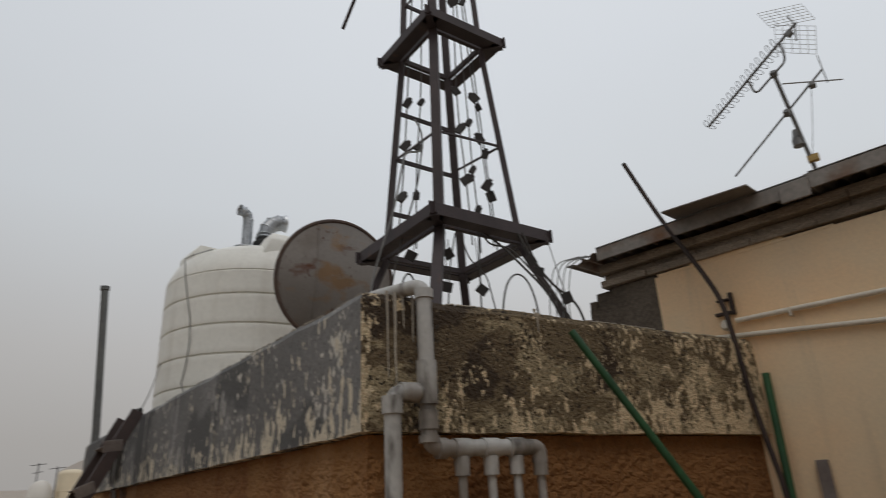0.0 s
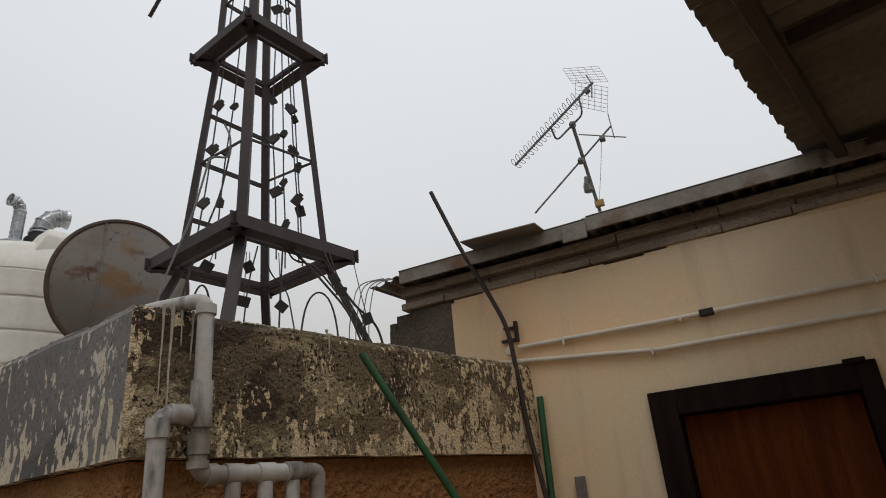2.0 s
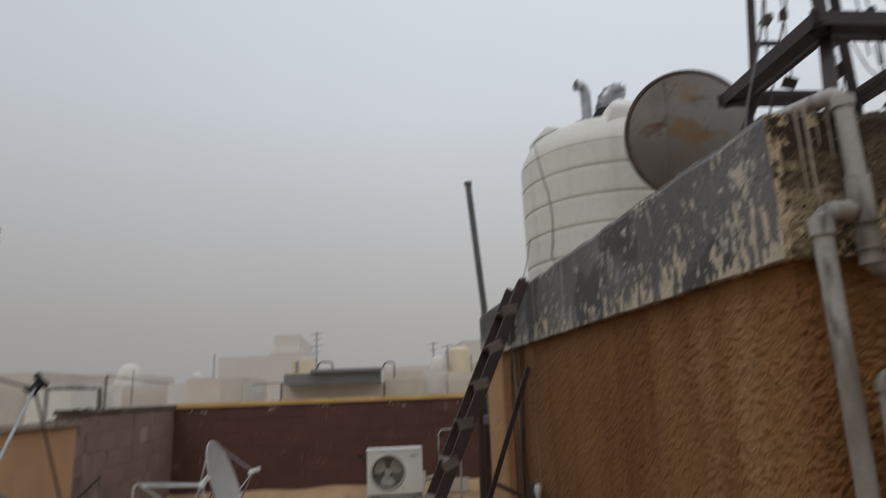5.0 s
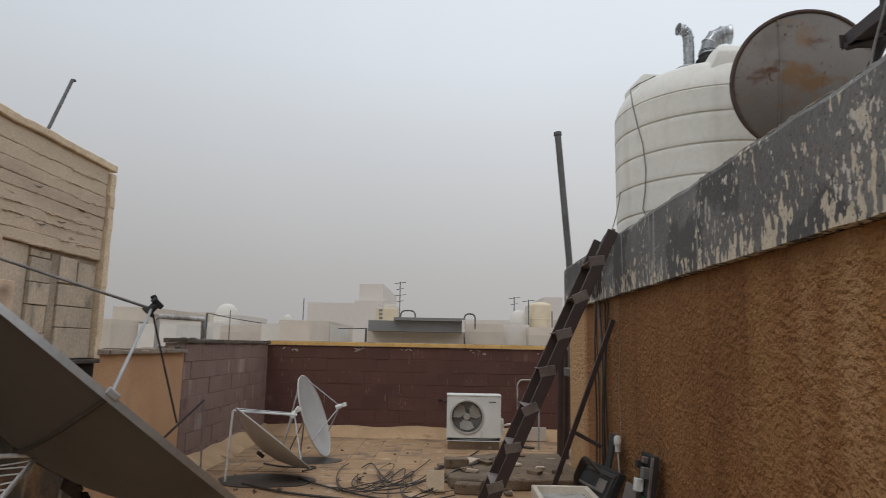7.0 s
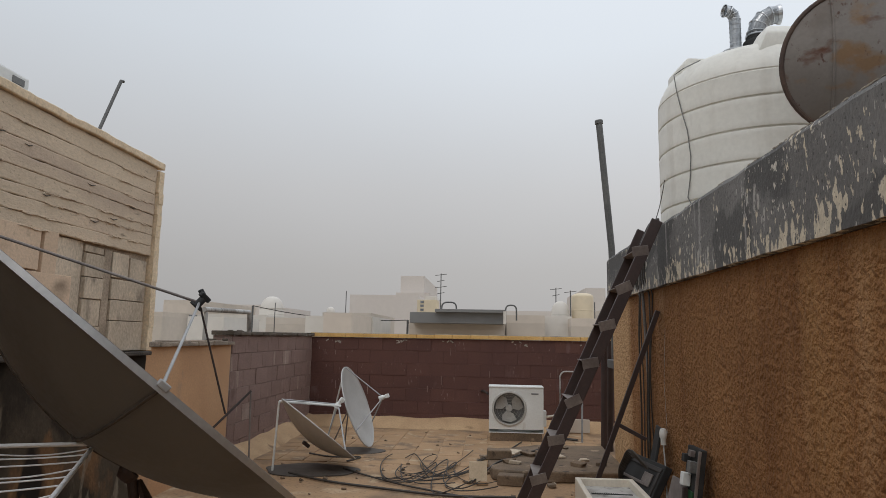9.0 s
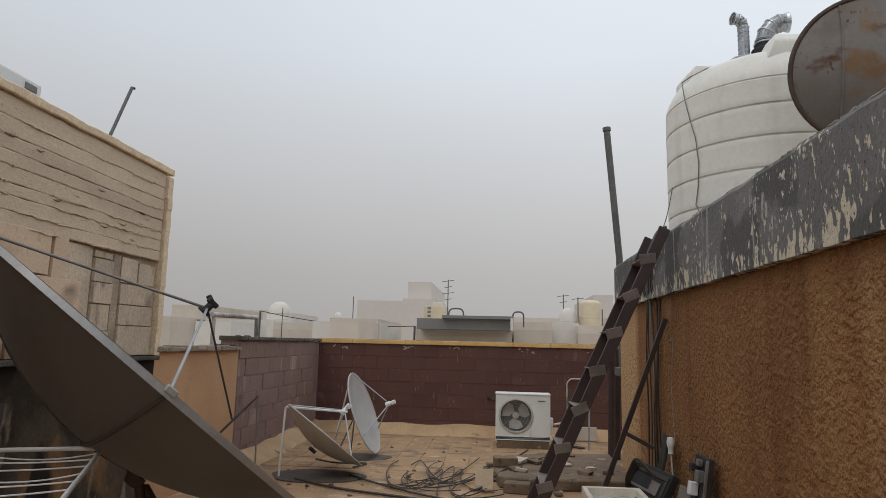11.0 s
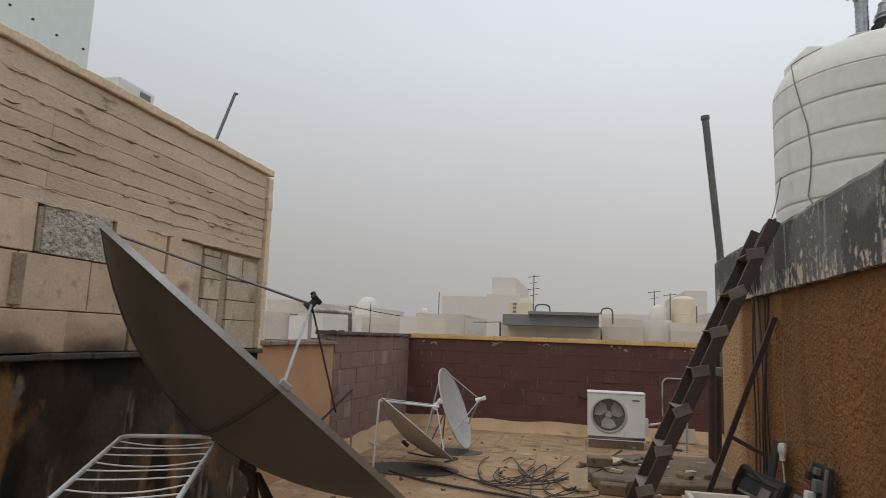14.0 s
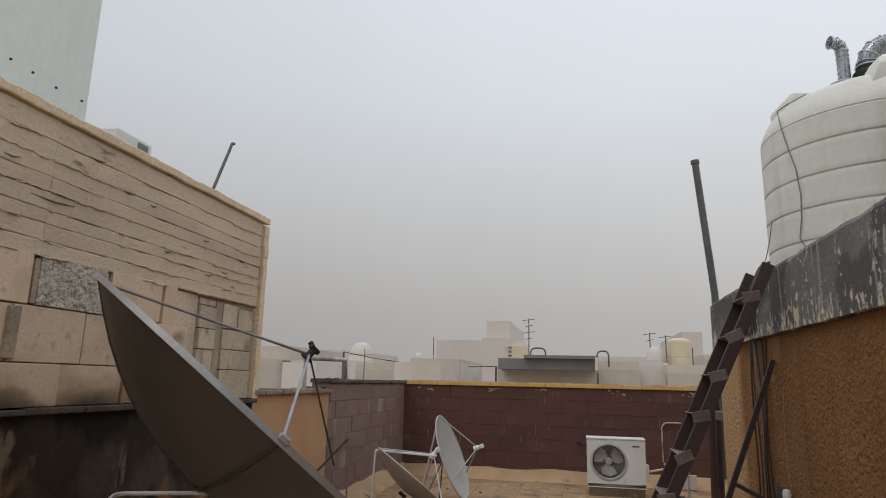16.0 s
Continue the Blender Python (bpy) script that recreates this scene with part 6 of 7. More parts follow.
    part("fan_guard", bm, "blade", t)
    bm = B()
    lathe(bm, [(0.254, -0.004), (0.258, 0.012), (0.272, 0.014), (0.288, 0.006), (0.291, -0.004)], gm, 48, closed=True)
    part("fan_ring", bm, "blade", t, "raised grey ring round the fan", smooth=True)
    bm = B()
    block(bm, x1 - 0.17, x1 - 0.07, y0 - 0.004, y0 - 0.001, z1 - 0.085, z1 - 0.068, 0.0)
    part("badge", bm, "grille", t, "small grey badge")
    for y in (y0 + 0.045, y1 - 0.045):
        bm = B()
        block(bm, x0 + 0.02, x1 - 0.02, y - 0.035, y + 0.035, 0.0, z0, 0.006)
        part("foot", bm, "slab", t, "dusty brown bearer under the unit")
    bm = B()
    block(bm, x1, x1 + 0.05, y0 + 0.12, y0 + 0.25, z0 + 0.08, z0 + 0.30, 0.008)
    part("valve_cover", bm, "white_metal", t)


ac_unit()
# pipes at the back wall
for pts, r, mat, lab in (
        ([(1.25, 10.62, 0.92), (1.02, 10.62, 0.92), (0.97, 10.62, 0.86), (0.97, 10.62, 0.35)], 0.012, "pvc", "white conduit bent along the maroon wall"),
        ([(0.68, 9.6, 0.33), (0.96, 10.0, 0.33), (0.98, 10.55, 0.33)], 0.016, "pvc_white", "white insulated pipe from the air conditioner"),
        ([(-0.17, 10.0, 0.6), (-0.24, 10.45, 0.60), (-0.27, 10.66, 0.58)], 0.02, "rebar", "dark pipe stub entering the maroon wall"),
        # two dark uprights make the dark strip at the far block corner
        ([(1.30, 8.6, 0.0), (1.32, 8.55, 1.55)], 0.045, "ladder", "dark brown upright tube by the block corner"),
        ([(1.42, 8.9, 0.0), (1.44, 8.85, 1.42)], 0.05, "ladder", "dark brown upright tube beside the block"),
        ([(1.15, 9.5, 0.0), (1.22, 9.9, 0.9)], 0.014, "grey_cable", "thin grey pipe leaning at the far corner")):
    bm = B()
    tube(bm, rounded(pts, 0.06), r, 10)
    tagged(part("wall_pipe", bm, mat, None, smooth=True), lab, "pipe")
bm = B()
block(bm, 1.02, 1.38, 10.30, 10.34, 0.02, 0.22, 0.006)
tagged(part("leaning_tile", bm, "far_tan"), "pale tile standing against the wall foot", "tile")
# scuffs where the capping paint has flaked
bm = B()
for x in (-2.72, -1.62, -0.83, 0.33, 1.35):
    for i in range(5):
        px, pz = x + rng.uniform(-0.12, 0.12), 1.34 + rng.uniform(-0.03, 0.03)
        box(bm, Matrix.Translation((px, 10.653, pz)) @ pose(0, 0, 0, 0, rng.uniform(-40, 40), 0), rng.uniform(0.02, 0.07), 0.004, rng.uniform(0.008, 0.02), 0.001)
structure("flaked_spots", bm, "parapet_top", "white spots where the maroon paint has flaked", "trim")
bm = B()
for i in range(26):
    px, pz = rng.uniform(-2.9, 1.3), rng.uniform(0.25, 1.3)
    box(bm, Matrix.Translation((px, 10.6525, pz)), rng.uniform(0.005, 0.012), 0.003, rng.uniform(0.03, 0.16) if i % 2 == 0 else 0.02, 0.0)
structure("paint_chips", bm, "purple", "small pale chips in the maroon paint", "trim")

# low slab with bricks and tile
bm = B()
prism(bm, [(-0.10, 6.95), (0.35, 6.88), (1.28, 6.98), (1.28, 8.6), (0.5, 8.55), (-0.02, 8.2), (-0.16, 7.5)], 0.002, 0.11)
bmesh.ops.bevel(bm, geom=list(bm.edges), offset=0.012, segments=1, profile=0.5, affect="EDGES")
bmesh.ops.subdivide_edges(bm, edges=list(bm.edges), cuts=6, use_grid_fill=True)
for v in bm.verts:
    if v.co.z > 0.004:
        v.co += Vector((noise.noise(v.co * 9), noise.noise(v.co * 9 + Vector((4, 0, 0))), 0.35 * noise.noise(v.co * 8 + Vector((0, 7, 0))))) * 0.022
tagged(part("low_slab", bm, "slab"), "low worn concrete slab on the roof", "slab")
for x, y, z, rz, mat, lab in ((-0.03, 7.52, 0.112, 6, "slab", "loose sandy brick on the low slab"), (0.08, 6.78, 0.0, -8, "slab", "loose sandy brick beside the slab"), (0.12, 7.9, 0.112, 70, "block_grey", "pale broken tile on the slab"), (0.55, 7.7, 0.112, 20, "block_grey", "pale broken tile on the slab")):
    bm = B()
    h = 0.10 if mat == "slab" else 0.02
    box(bm, Matrix.Translation((x, y, z + h / 2)) @ pose(0, 0, 0, 0, 0, rz), 0.26 if mat == "slab" else 0.3, 0.16, h, 0.012 if h > 0.05 else 0.004)
    tagged(part("loose_brick" if mat == "slab" else "broken_tile", bm, mat), lab, "brick" if mat == "slab" else "tile")
bm = B()
box(bm, Matrix.Translation((-0.247, 6.80, 0.108)) @ pose(0, 0, 0, -18, 0, 4), 0.178, 0.02, 0.20, 0.004)
tagged(part("propped_tile", bm, "tile_cream"), "square cream tile propped on edge", "tile")

rub = random.Random(9)
for i in range(26):
    x, y = rub.uniform(-0.35, 1.1), rub.uniform(6.7, 7.3) if i % 2 else rub.uniform(7.3, 8.4)
    on = 0.11 if x > -0.02 and y > 7.05 else 0.0
    sz = rub.uniform(0.03, 0.10)
    bm = B()
    box(bm, Matrix.Translation((x, y, on + sz * 0.22)) @ pose(0, 0, 0, rub.uniform(-8, 8), rub.uniform(-8, 8), rub.uniform(0, 180)), sz * 1.5, sz, sz * 0.45, 0.006)
    for v in bm.verts:
        v.co += Vector((noise.noise(v.co * 31), noise.noise(v.co * 29 + Vector((5, 0, 0))), noise.noise(v.co * 33) * 0.3)) * sz * 0.25
    tagged(part("rubble_piece", bm, rub.choice(("slab", "floor", "slab", "block_grey"))), "broken lump of mortar by the low slab", "rubble", "rubble pieces")

# ladder against the parapet
def ladder():
    t = thing("steel_ladder", (0.03, 5.45, 0.0), "dark brown steel ladder with flat plate steps leaning on the parapet", "ladder")
    foot, top = Vector((0.08, 5.20, 0.0)), Vector((1.155, 5.20, 2.36))
    off = Vector((0, 0.50, 0))
    for o_ in (Vector(), off):
        bm = B()
        beam(bm, foot + o_, top + o_, 0.035, 0.085, up=(-1, 0, 0.47), bev=0.004)
        part("rail", bm, "ladder", t)
    for i in range(7):
        u = 0.161 + 0.1215 * i
        p = foot.lerp(top, u)
        bm = B()
        c = p + off / 2
        box(bm, Matrix.Translation(c + Vector((0.0, 0, 0.02))) @ pose(0, 0, 0, 0, 8, 0), 0.11, 0.47, 0.007, 0.002)
        box(bm, Matrix.Translation(Vector((c.x - 0.02, 5.178, c.z + 0.015))) @ pose(0, 0, 0, 12, -16 + 9 * math.sin(i * 2.3), 0), 0.125, 0.006, 0.08, 0.002)
        part("step", bm, "rung", t)


ladder()
t = thing("tee_bar", (0.62, 5.55, 0.0), "rusty steel bar with a cross arm leaning on stucco", "steel bar")
bm = B()
beam(bm, (0.64, 5.72, 0.0), (1.262, 5.68, 1.68), 0.04, 0.04, bev=0.004)
part("bar", bm, "ladder", t)
bm = B()
beam(bm, (0.93, 5.68, 0.74), (1.13, 5.62, 0.64), 0.03, 0.03, bev=0.003)
part("cross_arm", bm, "ladder", t)

# cables hanging down the stucco wall by the ladder
for i in range(6):
    y = 5.95 + 0.07 * i
    bm = B()
    wob = [(1.27 - 0.01 * (i % 3) + 0.012 * math.sin(z * 4 + i), y + 0.05 * math.sin(z * 2.3 + i * 1.3), z) for z in (1.86, 1.5, 1.15, 0.8, 0.45, 0.15)]
    tube(bm, rounded([(1.30, y - 0.1, 2.40), (1.225, y - 0.05, 2.38), (1.222, y, 1.95)] + wob + [(1.15 - 0.05 * i, y - 0.2, 0.012)], 0.08, 4), 0.006 + 0.002 * (i % 2), 6)
    tagged(part("hanging_cable", bm, "cable" if i != 3 else "grey_cable", None, smooth=True), "cable hanging down the stucco wall", "cable", "hanging cables")
for i in range(3):
    bm = B()
    tube(bm, rounded([(1.11 - 0.02 * i, 5.22 + 0.1 * i, 2.20), (1.15, 5.25 + 0.1 * i, 2.37), (1.22, 5.4 + 0.08 * i, 2.415 + 0.008 * i), (1.30, 5.75, 2.40), (1.32, 6.1 + 0.15 * i, 2.392)], 0.1, 5), 0.008, 6)
    tagged(part("ladder_cable", bm, "cable", None, smooth=True), "black cable looped over the ladder top", "cable", "ladder cables")
bm = B()
tube(bm, rounded([(1.262, 5.47, 1.53), (1.262, 5.55, 1.1), (1.25, 5.45, 0.72)], 0.05), 0.0013, 6)
tagged(part("wall_wire", bm, "pvc"), "thin pale wire on the stucco wall", "wire")

# scrap by the stucco wall
def scrap(name, m, sx, sy, sz, mat, label, category, bits=()):
    t = thing(name, (m.translation.x, m.translation.y, 0.0), label, category)
    bm = B()
    box(bm, m, sx, sy, sz, 0.008)
    part("body", bm, mat, t)
    for nm, (dx, dy, dz), (bx, by, bz), bmat in bits:
        bm = B()
        box(bm, m @ Matrix.Translation((dx, dy, dz)), bx, by, bz, 0.004)
        part(nm, bm, bmat, t)
    return t


scrap("old_screen_shell", Matrix.Translation((1.02, 5.50, 0.28)) @ pose(0, 0, 0, 0, 28, 12), 0.06, 0.62, 0.50, "dark_plastic", "broken black screen housing leaning on the wall", "screen housing",
      [("bezel", (-0.034, 0, 0.20), (0.014, 0.58, 0.035), "lamp_housing"), ("bezel", (-0.034, 0, -0.20), (0.014, 0.58, 0.035), "lamp_housing"), ("bezel", (-0.034, 0.27, 0), (0.014, 0.035, 0.36), "lamp_housing"), ("bezel", (-0.034, -0.27, 0), (0.014, 0.035, 0.36), "lamp_housing"), ("metal_strip", (-0.040, 0.06, 0.06), (0.012, 0.40, 0.022), "rung"), ("metal_strip", (-0.040, -0.04, -0.06), (0.012, 0.34, 0.022), "rung"), ("board", (-0.038, 0.12, -0.12), (0.01, 0.18, 0.09), "grille"), ("board", (-0.038, -0.14, 0.10), (0.01, 0.14, 0.10), "rung")])
scrap("black_panel", Matrix.Translation((1.15, 5.58, 0.38)) @ pose(0, 0, 0, 0, 11, -4), 0.02, 0.20, 0.76, "dark_plastic", "narrow black panel standing against the wall", "panel")
scrap("circuit_chassis", Matrix.Translation((1.17, 4.62, 0.38)) @ pose(0, 0, 0, 0, 8, 3), 0.04, 0.24, 0.74, "dark_plastic", "stripped black electronics chassis with parts", "electronics",
      [("capacitor", (-0.05, 0.02, 0.16), (0.05, 0.06, 0.08), "white_metal"), ("coil", (-0.04, -0.05, 0.25), (0.05, 0.06, 0.07), "grille"), ("board", (-0.03, 0.0, -0.05), (0.012, 0.16, 0.3), "green"), ("connector", (-0.045, 0.05, 0.29), (0.05, 0.05, 0.05), "dark_plastic"), ("bundle", (-0.05, 0.0, -0.02), (0.03, 0.03, 0.26), "rebar"), ("rail", (-0.025, -0.115, 0.0), (0.02, 0.012, 0.72), "rung"), ("heat_sink", (-0.05, -0.06, -0.18), (0.05, 0.07, 0.16), "dark_plastic"), ("terminal", (-0.04, 0.07, 0.12), (0.04, 0.03, 0.03), "pvc"), ("terminal", (-0.04, -0.02, 0.33), (0.03, 0.05, 0.04), "rung")])
scrap("grey_plate", Matrix.Translation((1.09, 4.78, 0.27)) @ pose(0, 0, 0, 0, 16, 8), 0.012, 0.26, 0.50, "rung", "grey metal plate leaning on the wall", "plate")
t = thing("bulb_holder", (1.2, 5.0, 0.0), "white bulb and holder on a cable hung on the wall", "lamp holder")
bm = B()
lathe(bm, [(0, 0.0), (0.02, 0.0), (0.021, 0.045), (0.027, 0.055), (0.03, 0.09), (0.022, 0.12), (0, 0.125)], Matrix.Translation((1.20, 5.38, 0.64)), 18)
part("bulb", bm, "white_metal", t, smooth=True)
bm = B()
tube(bm, rounded([(1.20, 5.38, 0.64), (1.20, 5.34, 0.47), (1.17, 5.2, 0.2), (1.10, 5.05, 0.012)], 0.05), 0.006, 8)
part("flex", bm, "pvc", t, smooth=True)
for i in range(7):
    bm = B()
    a = Vector((0.98 + 0.03 * i, 5.0 + 0.12 * i, 0.55 - 0.03 * i))
    tube(bm, rounded([a, a + Vector((-0.1, 0.1, 0.12)), a + Vector((-0.16, 0.25, -0.1)), a + Vector((-0.05, 0.3, -0.40 + 0.03 * i))], 0.08), 0.007, 6)
    tagged(part("scrap_cable", bm, "cable", None, smooth=True), "tangled black cable on the scrap pile", "cable", "scrap cables")


sr = random.Random(17)
for i in range(16):
    y = sr.uniform(4.45, 5.75)
    sz = sr.uniform(0.04, 0.14)
    z = sr.choice((sz * 0.3, sz * 0.3, 0.12))
    bm = B()
    box(bm, Matrix.Translation((sr.uniform(0.92, 1.12), y, z + 0.02)) @ pose(0, 0, 0, sr.uniform(-30, 30), sr.uniform(-40, 40), sr.uniform(0, 90)), sz * 1.8, sz, sz * 0.5, 0.006)
    for k in range(2):
        box(bm, Matrix.Translation((sr.uniform(0.95, 1.1), y + sr.uniform(-0.03, 0.03), z + 0.03)) @ pose(0, 0, 0, sr.uniform(-30, 30), sr.uniform(-40, 40), sr.uniform(0, 90)), sz * 0.5, sz * 0.4, sz * 0.5, 0.003)
    tagged(part("electronic_scrap", bm, sr.choice(("dark_plastic", "lamp_housing", "dark_plastic", "grille", "rung"))), "piece of broken black electronics on the scrap pile", "scrap", "scrap pieces")


def old_cabinet():
    t = thing("appliance_cabinet", (0.65, 4.50, 0.0), "dirty white metal appliance cabinet with slotted recessed top", "cabinet")
    x0, x1, y0, y1, z1 = 0.482, 0.89, 4.16, 5.04, 0.45
    bm = B()
    for a, b, c, d in ((x0, x1, y0, y0 + 0.04), (x0, x1, y1 - 0.04, y1), (x0, x0 + 0.035, y0 + 0.04, y1 - 0.04), (x1 - 0.035, x1, y0 + 0.04, y1 - 0.04)):
        block(bm, a, b, c, d, 0.0, z1, 0.006)
    part("shell", bm, "pvc_white", t)
    bm = B()
    block(bm, x0 + 0.03, x1 - 0.03, y0 + 0.03, y1 - 0.03, 0.30, 0.40, 0.006)
    tray = part("tray", bm, "pvc", t)
    for k in range(3):
        y = y0 + 0.22 + k * 0.19
        bm = B()
        block(bm, x0 + 0.075, x1 - 0.06, y, y + 0.014, 0.396, 0.404)
        for i in range(15):
            block(bm, x0 + 0.078 + i * 0.012, x0 + 0.084 + i * 0.012, y + 0.014, y + 0.034, 0.396, 0.403)
        part("slot", bm, "dark_plastic", tray, "dark comb-edged slot")


old_cabinet()

# coils and runs of cable on the floor
crng = random.Random(5)
for i in range(11):
    n = 40 + 8 * (i % 3)
    ca, cb = Vector((crng.uniform(-1.25, -0.8), crng.uniform(6.9, 7.6), 0)), Vector((crng.uniform(-0.5, 0.05), crng.uniform(6.3, 7.9), 0))
    sx, sy, ph = crng.uniform(0.14, 0.34), crng.uniform(0.25, 0.65), crng.uniform(0, 6.28)
    turns = crng.uniform(0.8, 1.6)
    pts = []
    for k in range(n):
        u = k / (n - 1)
        a = ph + turns * 2 * math.pi * u
        c = ca.lerp(cb, u)
        pts.append((c.x + sx * math.cos(a) * (0.6 + 0.4 * math.sin(3 * u + i)), c.y + sy * math.sin(a * 1.1), 0.019 + 0.010 * (0.5 + 0.5 * math.sin(5 * u + i)) + 0.0012 * i))
    bm = B()
    tube(bm, pts, crng.choice((0.004, 0.005, 0.006)), 6)
    tagged(part("coiled_cable", bm, "cable", None, smooth=True), "black cable lying in loose coils on the roof", "cable", "floor cables")
for pts, r in (([(-1.7, 7.2, 0.019), (-1.4, 6.9, 0.019), (-1.0, 6.55, 0.019), (-0.6, 6.3, 0.019), (-0.1, 6.0, 0.019), (0.3, 5.95, 0.019)], 0.010),
               ([(-2.2, 6.9, 0.018), (-1.7, 6.55, 0.019), (-1.1, 6.35, 0.019), (-0.5, 6.15, 0.019), (0.1, 6.2, 0.019)], 0.013),
               ([(-2.3, 8.0, 0.019), (-2.0, 7.8, 0.019), (-1.6, 7.9, 0.019), (-1.75, 7.6, 0.019)], 0.010),
               ([(-0.3, 7.3, 0.019), (-0.25, 7.9, 0.019), (0.1, 8.6, 0.019), (0.3, 9.3, 0.019)], 0.009),
               ([(0.5, 8.2, 0.125), (0.2, 7.7, 0.125), (-0.05, 7.3, 0.125), (-0.3, 6.7, 0.03)], 0.010),
               ([(0.75, 9.0, 0.019), (0.9, 9.4, 0.019), (0.85, 9.75, 0.019), (1.1, 9.6, 0.019)], 0.019)):
    bm = B()
    tube(bm, rounded(pts, 0.3, 5), r, 6)
    tagged(part("floor_cable", bm, "cable", None, smooth=True), "black cable running across the roof floor", "cable", "floor cables")
bm = B()
srng = random.Random(3)
for i in range(70):
    x, y = srng.uniform(-2.7, 1.2), srng.uniform(5.2, 10.3)
    s_ = srng.uniform(0.008, 0.03)
    box(bm, Matrix.Translation((x, y, s_ * 0.3)) @ pose(0, 0, 0, srng.uniform(0, 40), srng.uniform(0, 40), srng.uniform(0, 90)), s_ * 1.6, s_, s_ * 0.7, 0.0)
tagged(part("grit", bm, "slab"), "scattered grit and mortar crumbs on the roof", "grit", kind="stuff")

# ---------------------------------------------------------------- the town beyond
def far_house(x0, x1, y, depth, z1, mat, label, windows=0, z0=-9.0, parapet_h=0.4):
    t = thing("far_house", ((x0 + x1) / 2, y + depth / 2, z0), label, "house", "distant houses")
    bm = B()
    block(bm, x0, x1, y, y + depth, z0, z1)
    part("wall", bm, mat, t)
    bm = B()
    th = 0.25
    for a, b, c, d in ((x0, x1, y, y + th), (x0, x1, y + depth - th, y + depth), (x0, x0 + th, y + th, y + depth - th), (x1 - th, x1, y + th, y + depth - th)):
        block(bm, a, b, c, d, z1 + 0.002, z1 + parapet_h)
    part("roof_parapet", bm, mat, t)
    n = windows
    for i in range(n):
        for k in range(2):
            bm = B()
            wx = x0 + (i + 0.5) * (x1 - x0) / n
            block(bm, wx - 0.5, wx + 0.5, y - 0.05, y + 0.05, z1 - 2.4 - 3.2 * k, z1 - 1.0 - 3.2 * k)
            part("window", bm, "far_window", t)
    return t


def fx(px, d):
    v = px - 870.8
    return (v / 1143.2 - 5.83e-8 * v * v) * (d - 0.216) - 0.12


def fz(py, d, px=820):
    return 1.45 + (607.1 + 0.0188 * (px - 873) - py) / (1143.7 + 0.08 * (px - 870.8)) * (d - 0.216)


# the farthest blocks get their haze from the wall colour
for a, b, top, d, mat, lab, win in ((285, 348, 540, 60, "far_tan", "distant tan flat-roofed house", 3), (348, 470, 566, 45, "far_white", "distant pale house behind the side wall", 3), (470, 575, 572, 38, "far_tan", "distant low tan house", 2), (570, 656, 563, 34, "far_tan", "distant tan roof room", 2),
                                    (618, 742, 531, 150, "far_hazed", "distant wide tan building with haze in its colour", 0), (708, 750, 497, 330, "far_hazed", "distant tower block made faint by its hazed colour", 0), (700, 760, 527, 320, "far_hazed", "distant block before the tower", 0),
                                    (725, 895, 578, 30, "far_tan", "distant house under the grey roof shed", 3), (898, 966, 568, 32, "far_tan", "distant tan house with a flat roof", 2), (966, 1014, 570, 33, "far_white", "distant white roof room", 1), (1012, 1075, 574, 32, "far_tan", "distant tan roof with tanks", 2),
                                    (1040, 1075, 519, 200, "far_hazed", "distant building behind the tanks", 0), (1075, 1500, 560, 60, "far_tan", "distant tan houses behind the block", 6), (-300, 285, 556, 55, "far_tan", "distant tan houses behind the neighbour", 6), (380, 470, 548, 120, "far_hazed", "distant tan building with haze in its colour", 0), (800, 1040, 560, 140, "far_hazed", "distant row of tan buildings", 0)):
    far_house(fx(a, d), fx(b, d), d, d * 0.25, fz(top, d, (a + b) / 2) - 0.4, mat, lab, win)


def far_tank(px0, px1, top, base, d, mat, label, dome=0.25):
    r = (fx(px1, d) - fx(px0, d)) / 2
    c = (fx(px0, d) + fx(px1, d)) / 2
    z0, z1 = fz(base, d, px0) - 0.55, fz(top, d, px0)
    t = thing("far_tank", (c, d + r, z0), label, "water tank", "distant tanks")
    bm = B()
    h = z1 - z0
    lathe(bm, [(0, z0), (r, z0)] + [(r * math.cos(a) ** 0.8, z0 + h * (1 - dome) + h * dome * math.sin(a)) for a in (math.pi / 2 * i / 8 for i in range(8))] + [(0, z1)], Matrix.Translation((c, d + r, 0)), 28)
    part("shell", bm, mat, t, smooth=True)
    for k in (0.25, 0.5):
        bm = B()
        lathe(bm, [(r, z0 + h * k - 0.05), (r * 1.02, z0 + h * k), (r, z0 + h * k + 0.05)], Matrix.Translation((c, d + r, 0)), 28)
        part("band", bm, mat, t)
    return t


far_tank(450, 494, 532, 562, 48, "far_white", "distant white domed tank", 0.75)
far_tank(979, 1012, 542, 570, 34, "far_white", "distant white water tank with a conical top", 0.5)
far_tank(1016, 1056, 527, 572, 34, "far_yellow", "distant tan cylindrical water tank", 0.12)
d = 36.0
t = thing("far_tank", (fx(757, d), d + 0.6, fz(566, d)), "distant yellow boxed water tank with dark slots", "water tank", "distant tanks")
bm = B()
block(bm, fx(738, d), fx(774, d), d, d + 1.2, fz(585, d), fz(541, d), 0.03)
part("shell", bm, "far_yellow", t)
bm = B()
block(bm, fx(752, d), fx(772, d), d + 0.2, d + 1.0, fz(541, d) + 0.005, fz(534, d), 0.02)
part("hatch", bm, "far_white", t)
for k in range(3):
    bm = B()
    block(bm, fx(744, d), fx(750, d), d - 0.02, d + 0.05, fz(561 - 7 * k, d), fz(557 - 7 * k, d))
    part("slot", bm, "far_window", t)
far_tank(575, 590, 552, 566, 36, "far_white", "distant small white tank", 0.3)
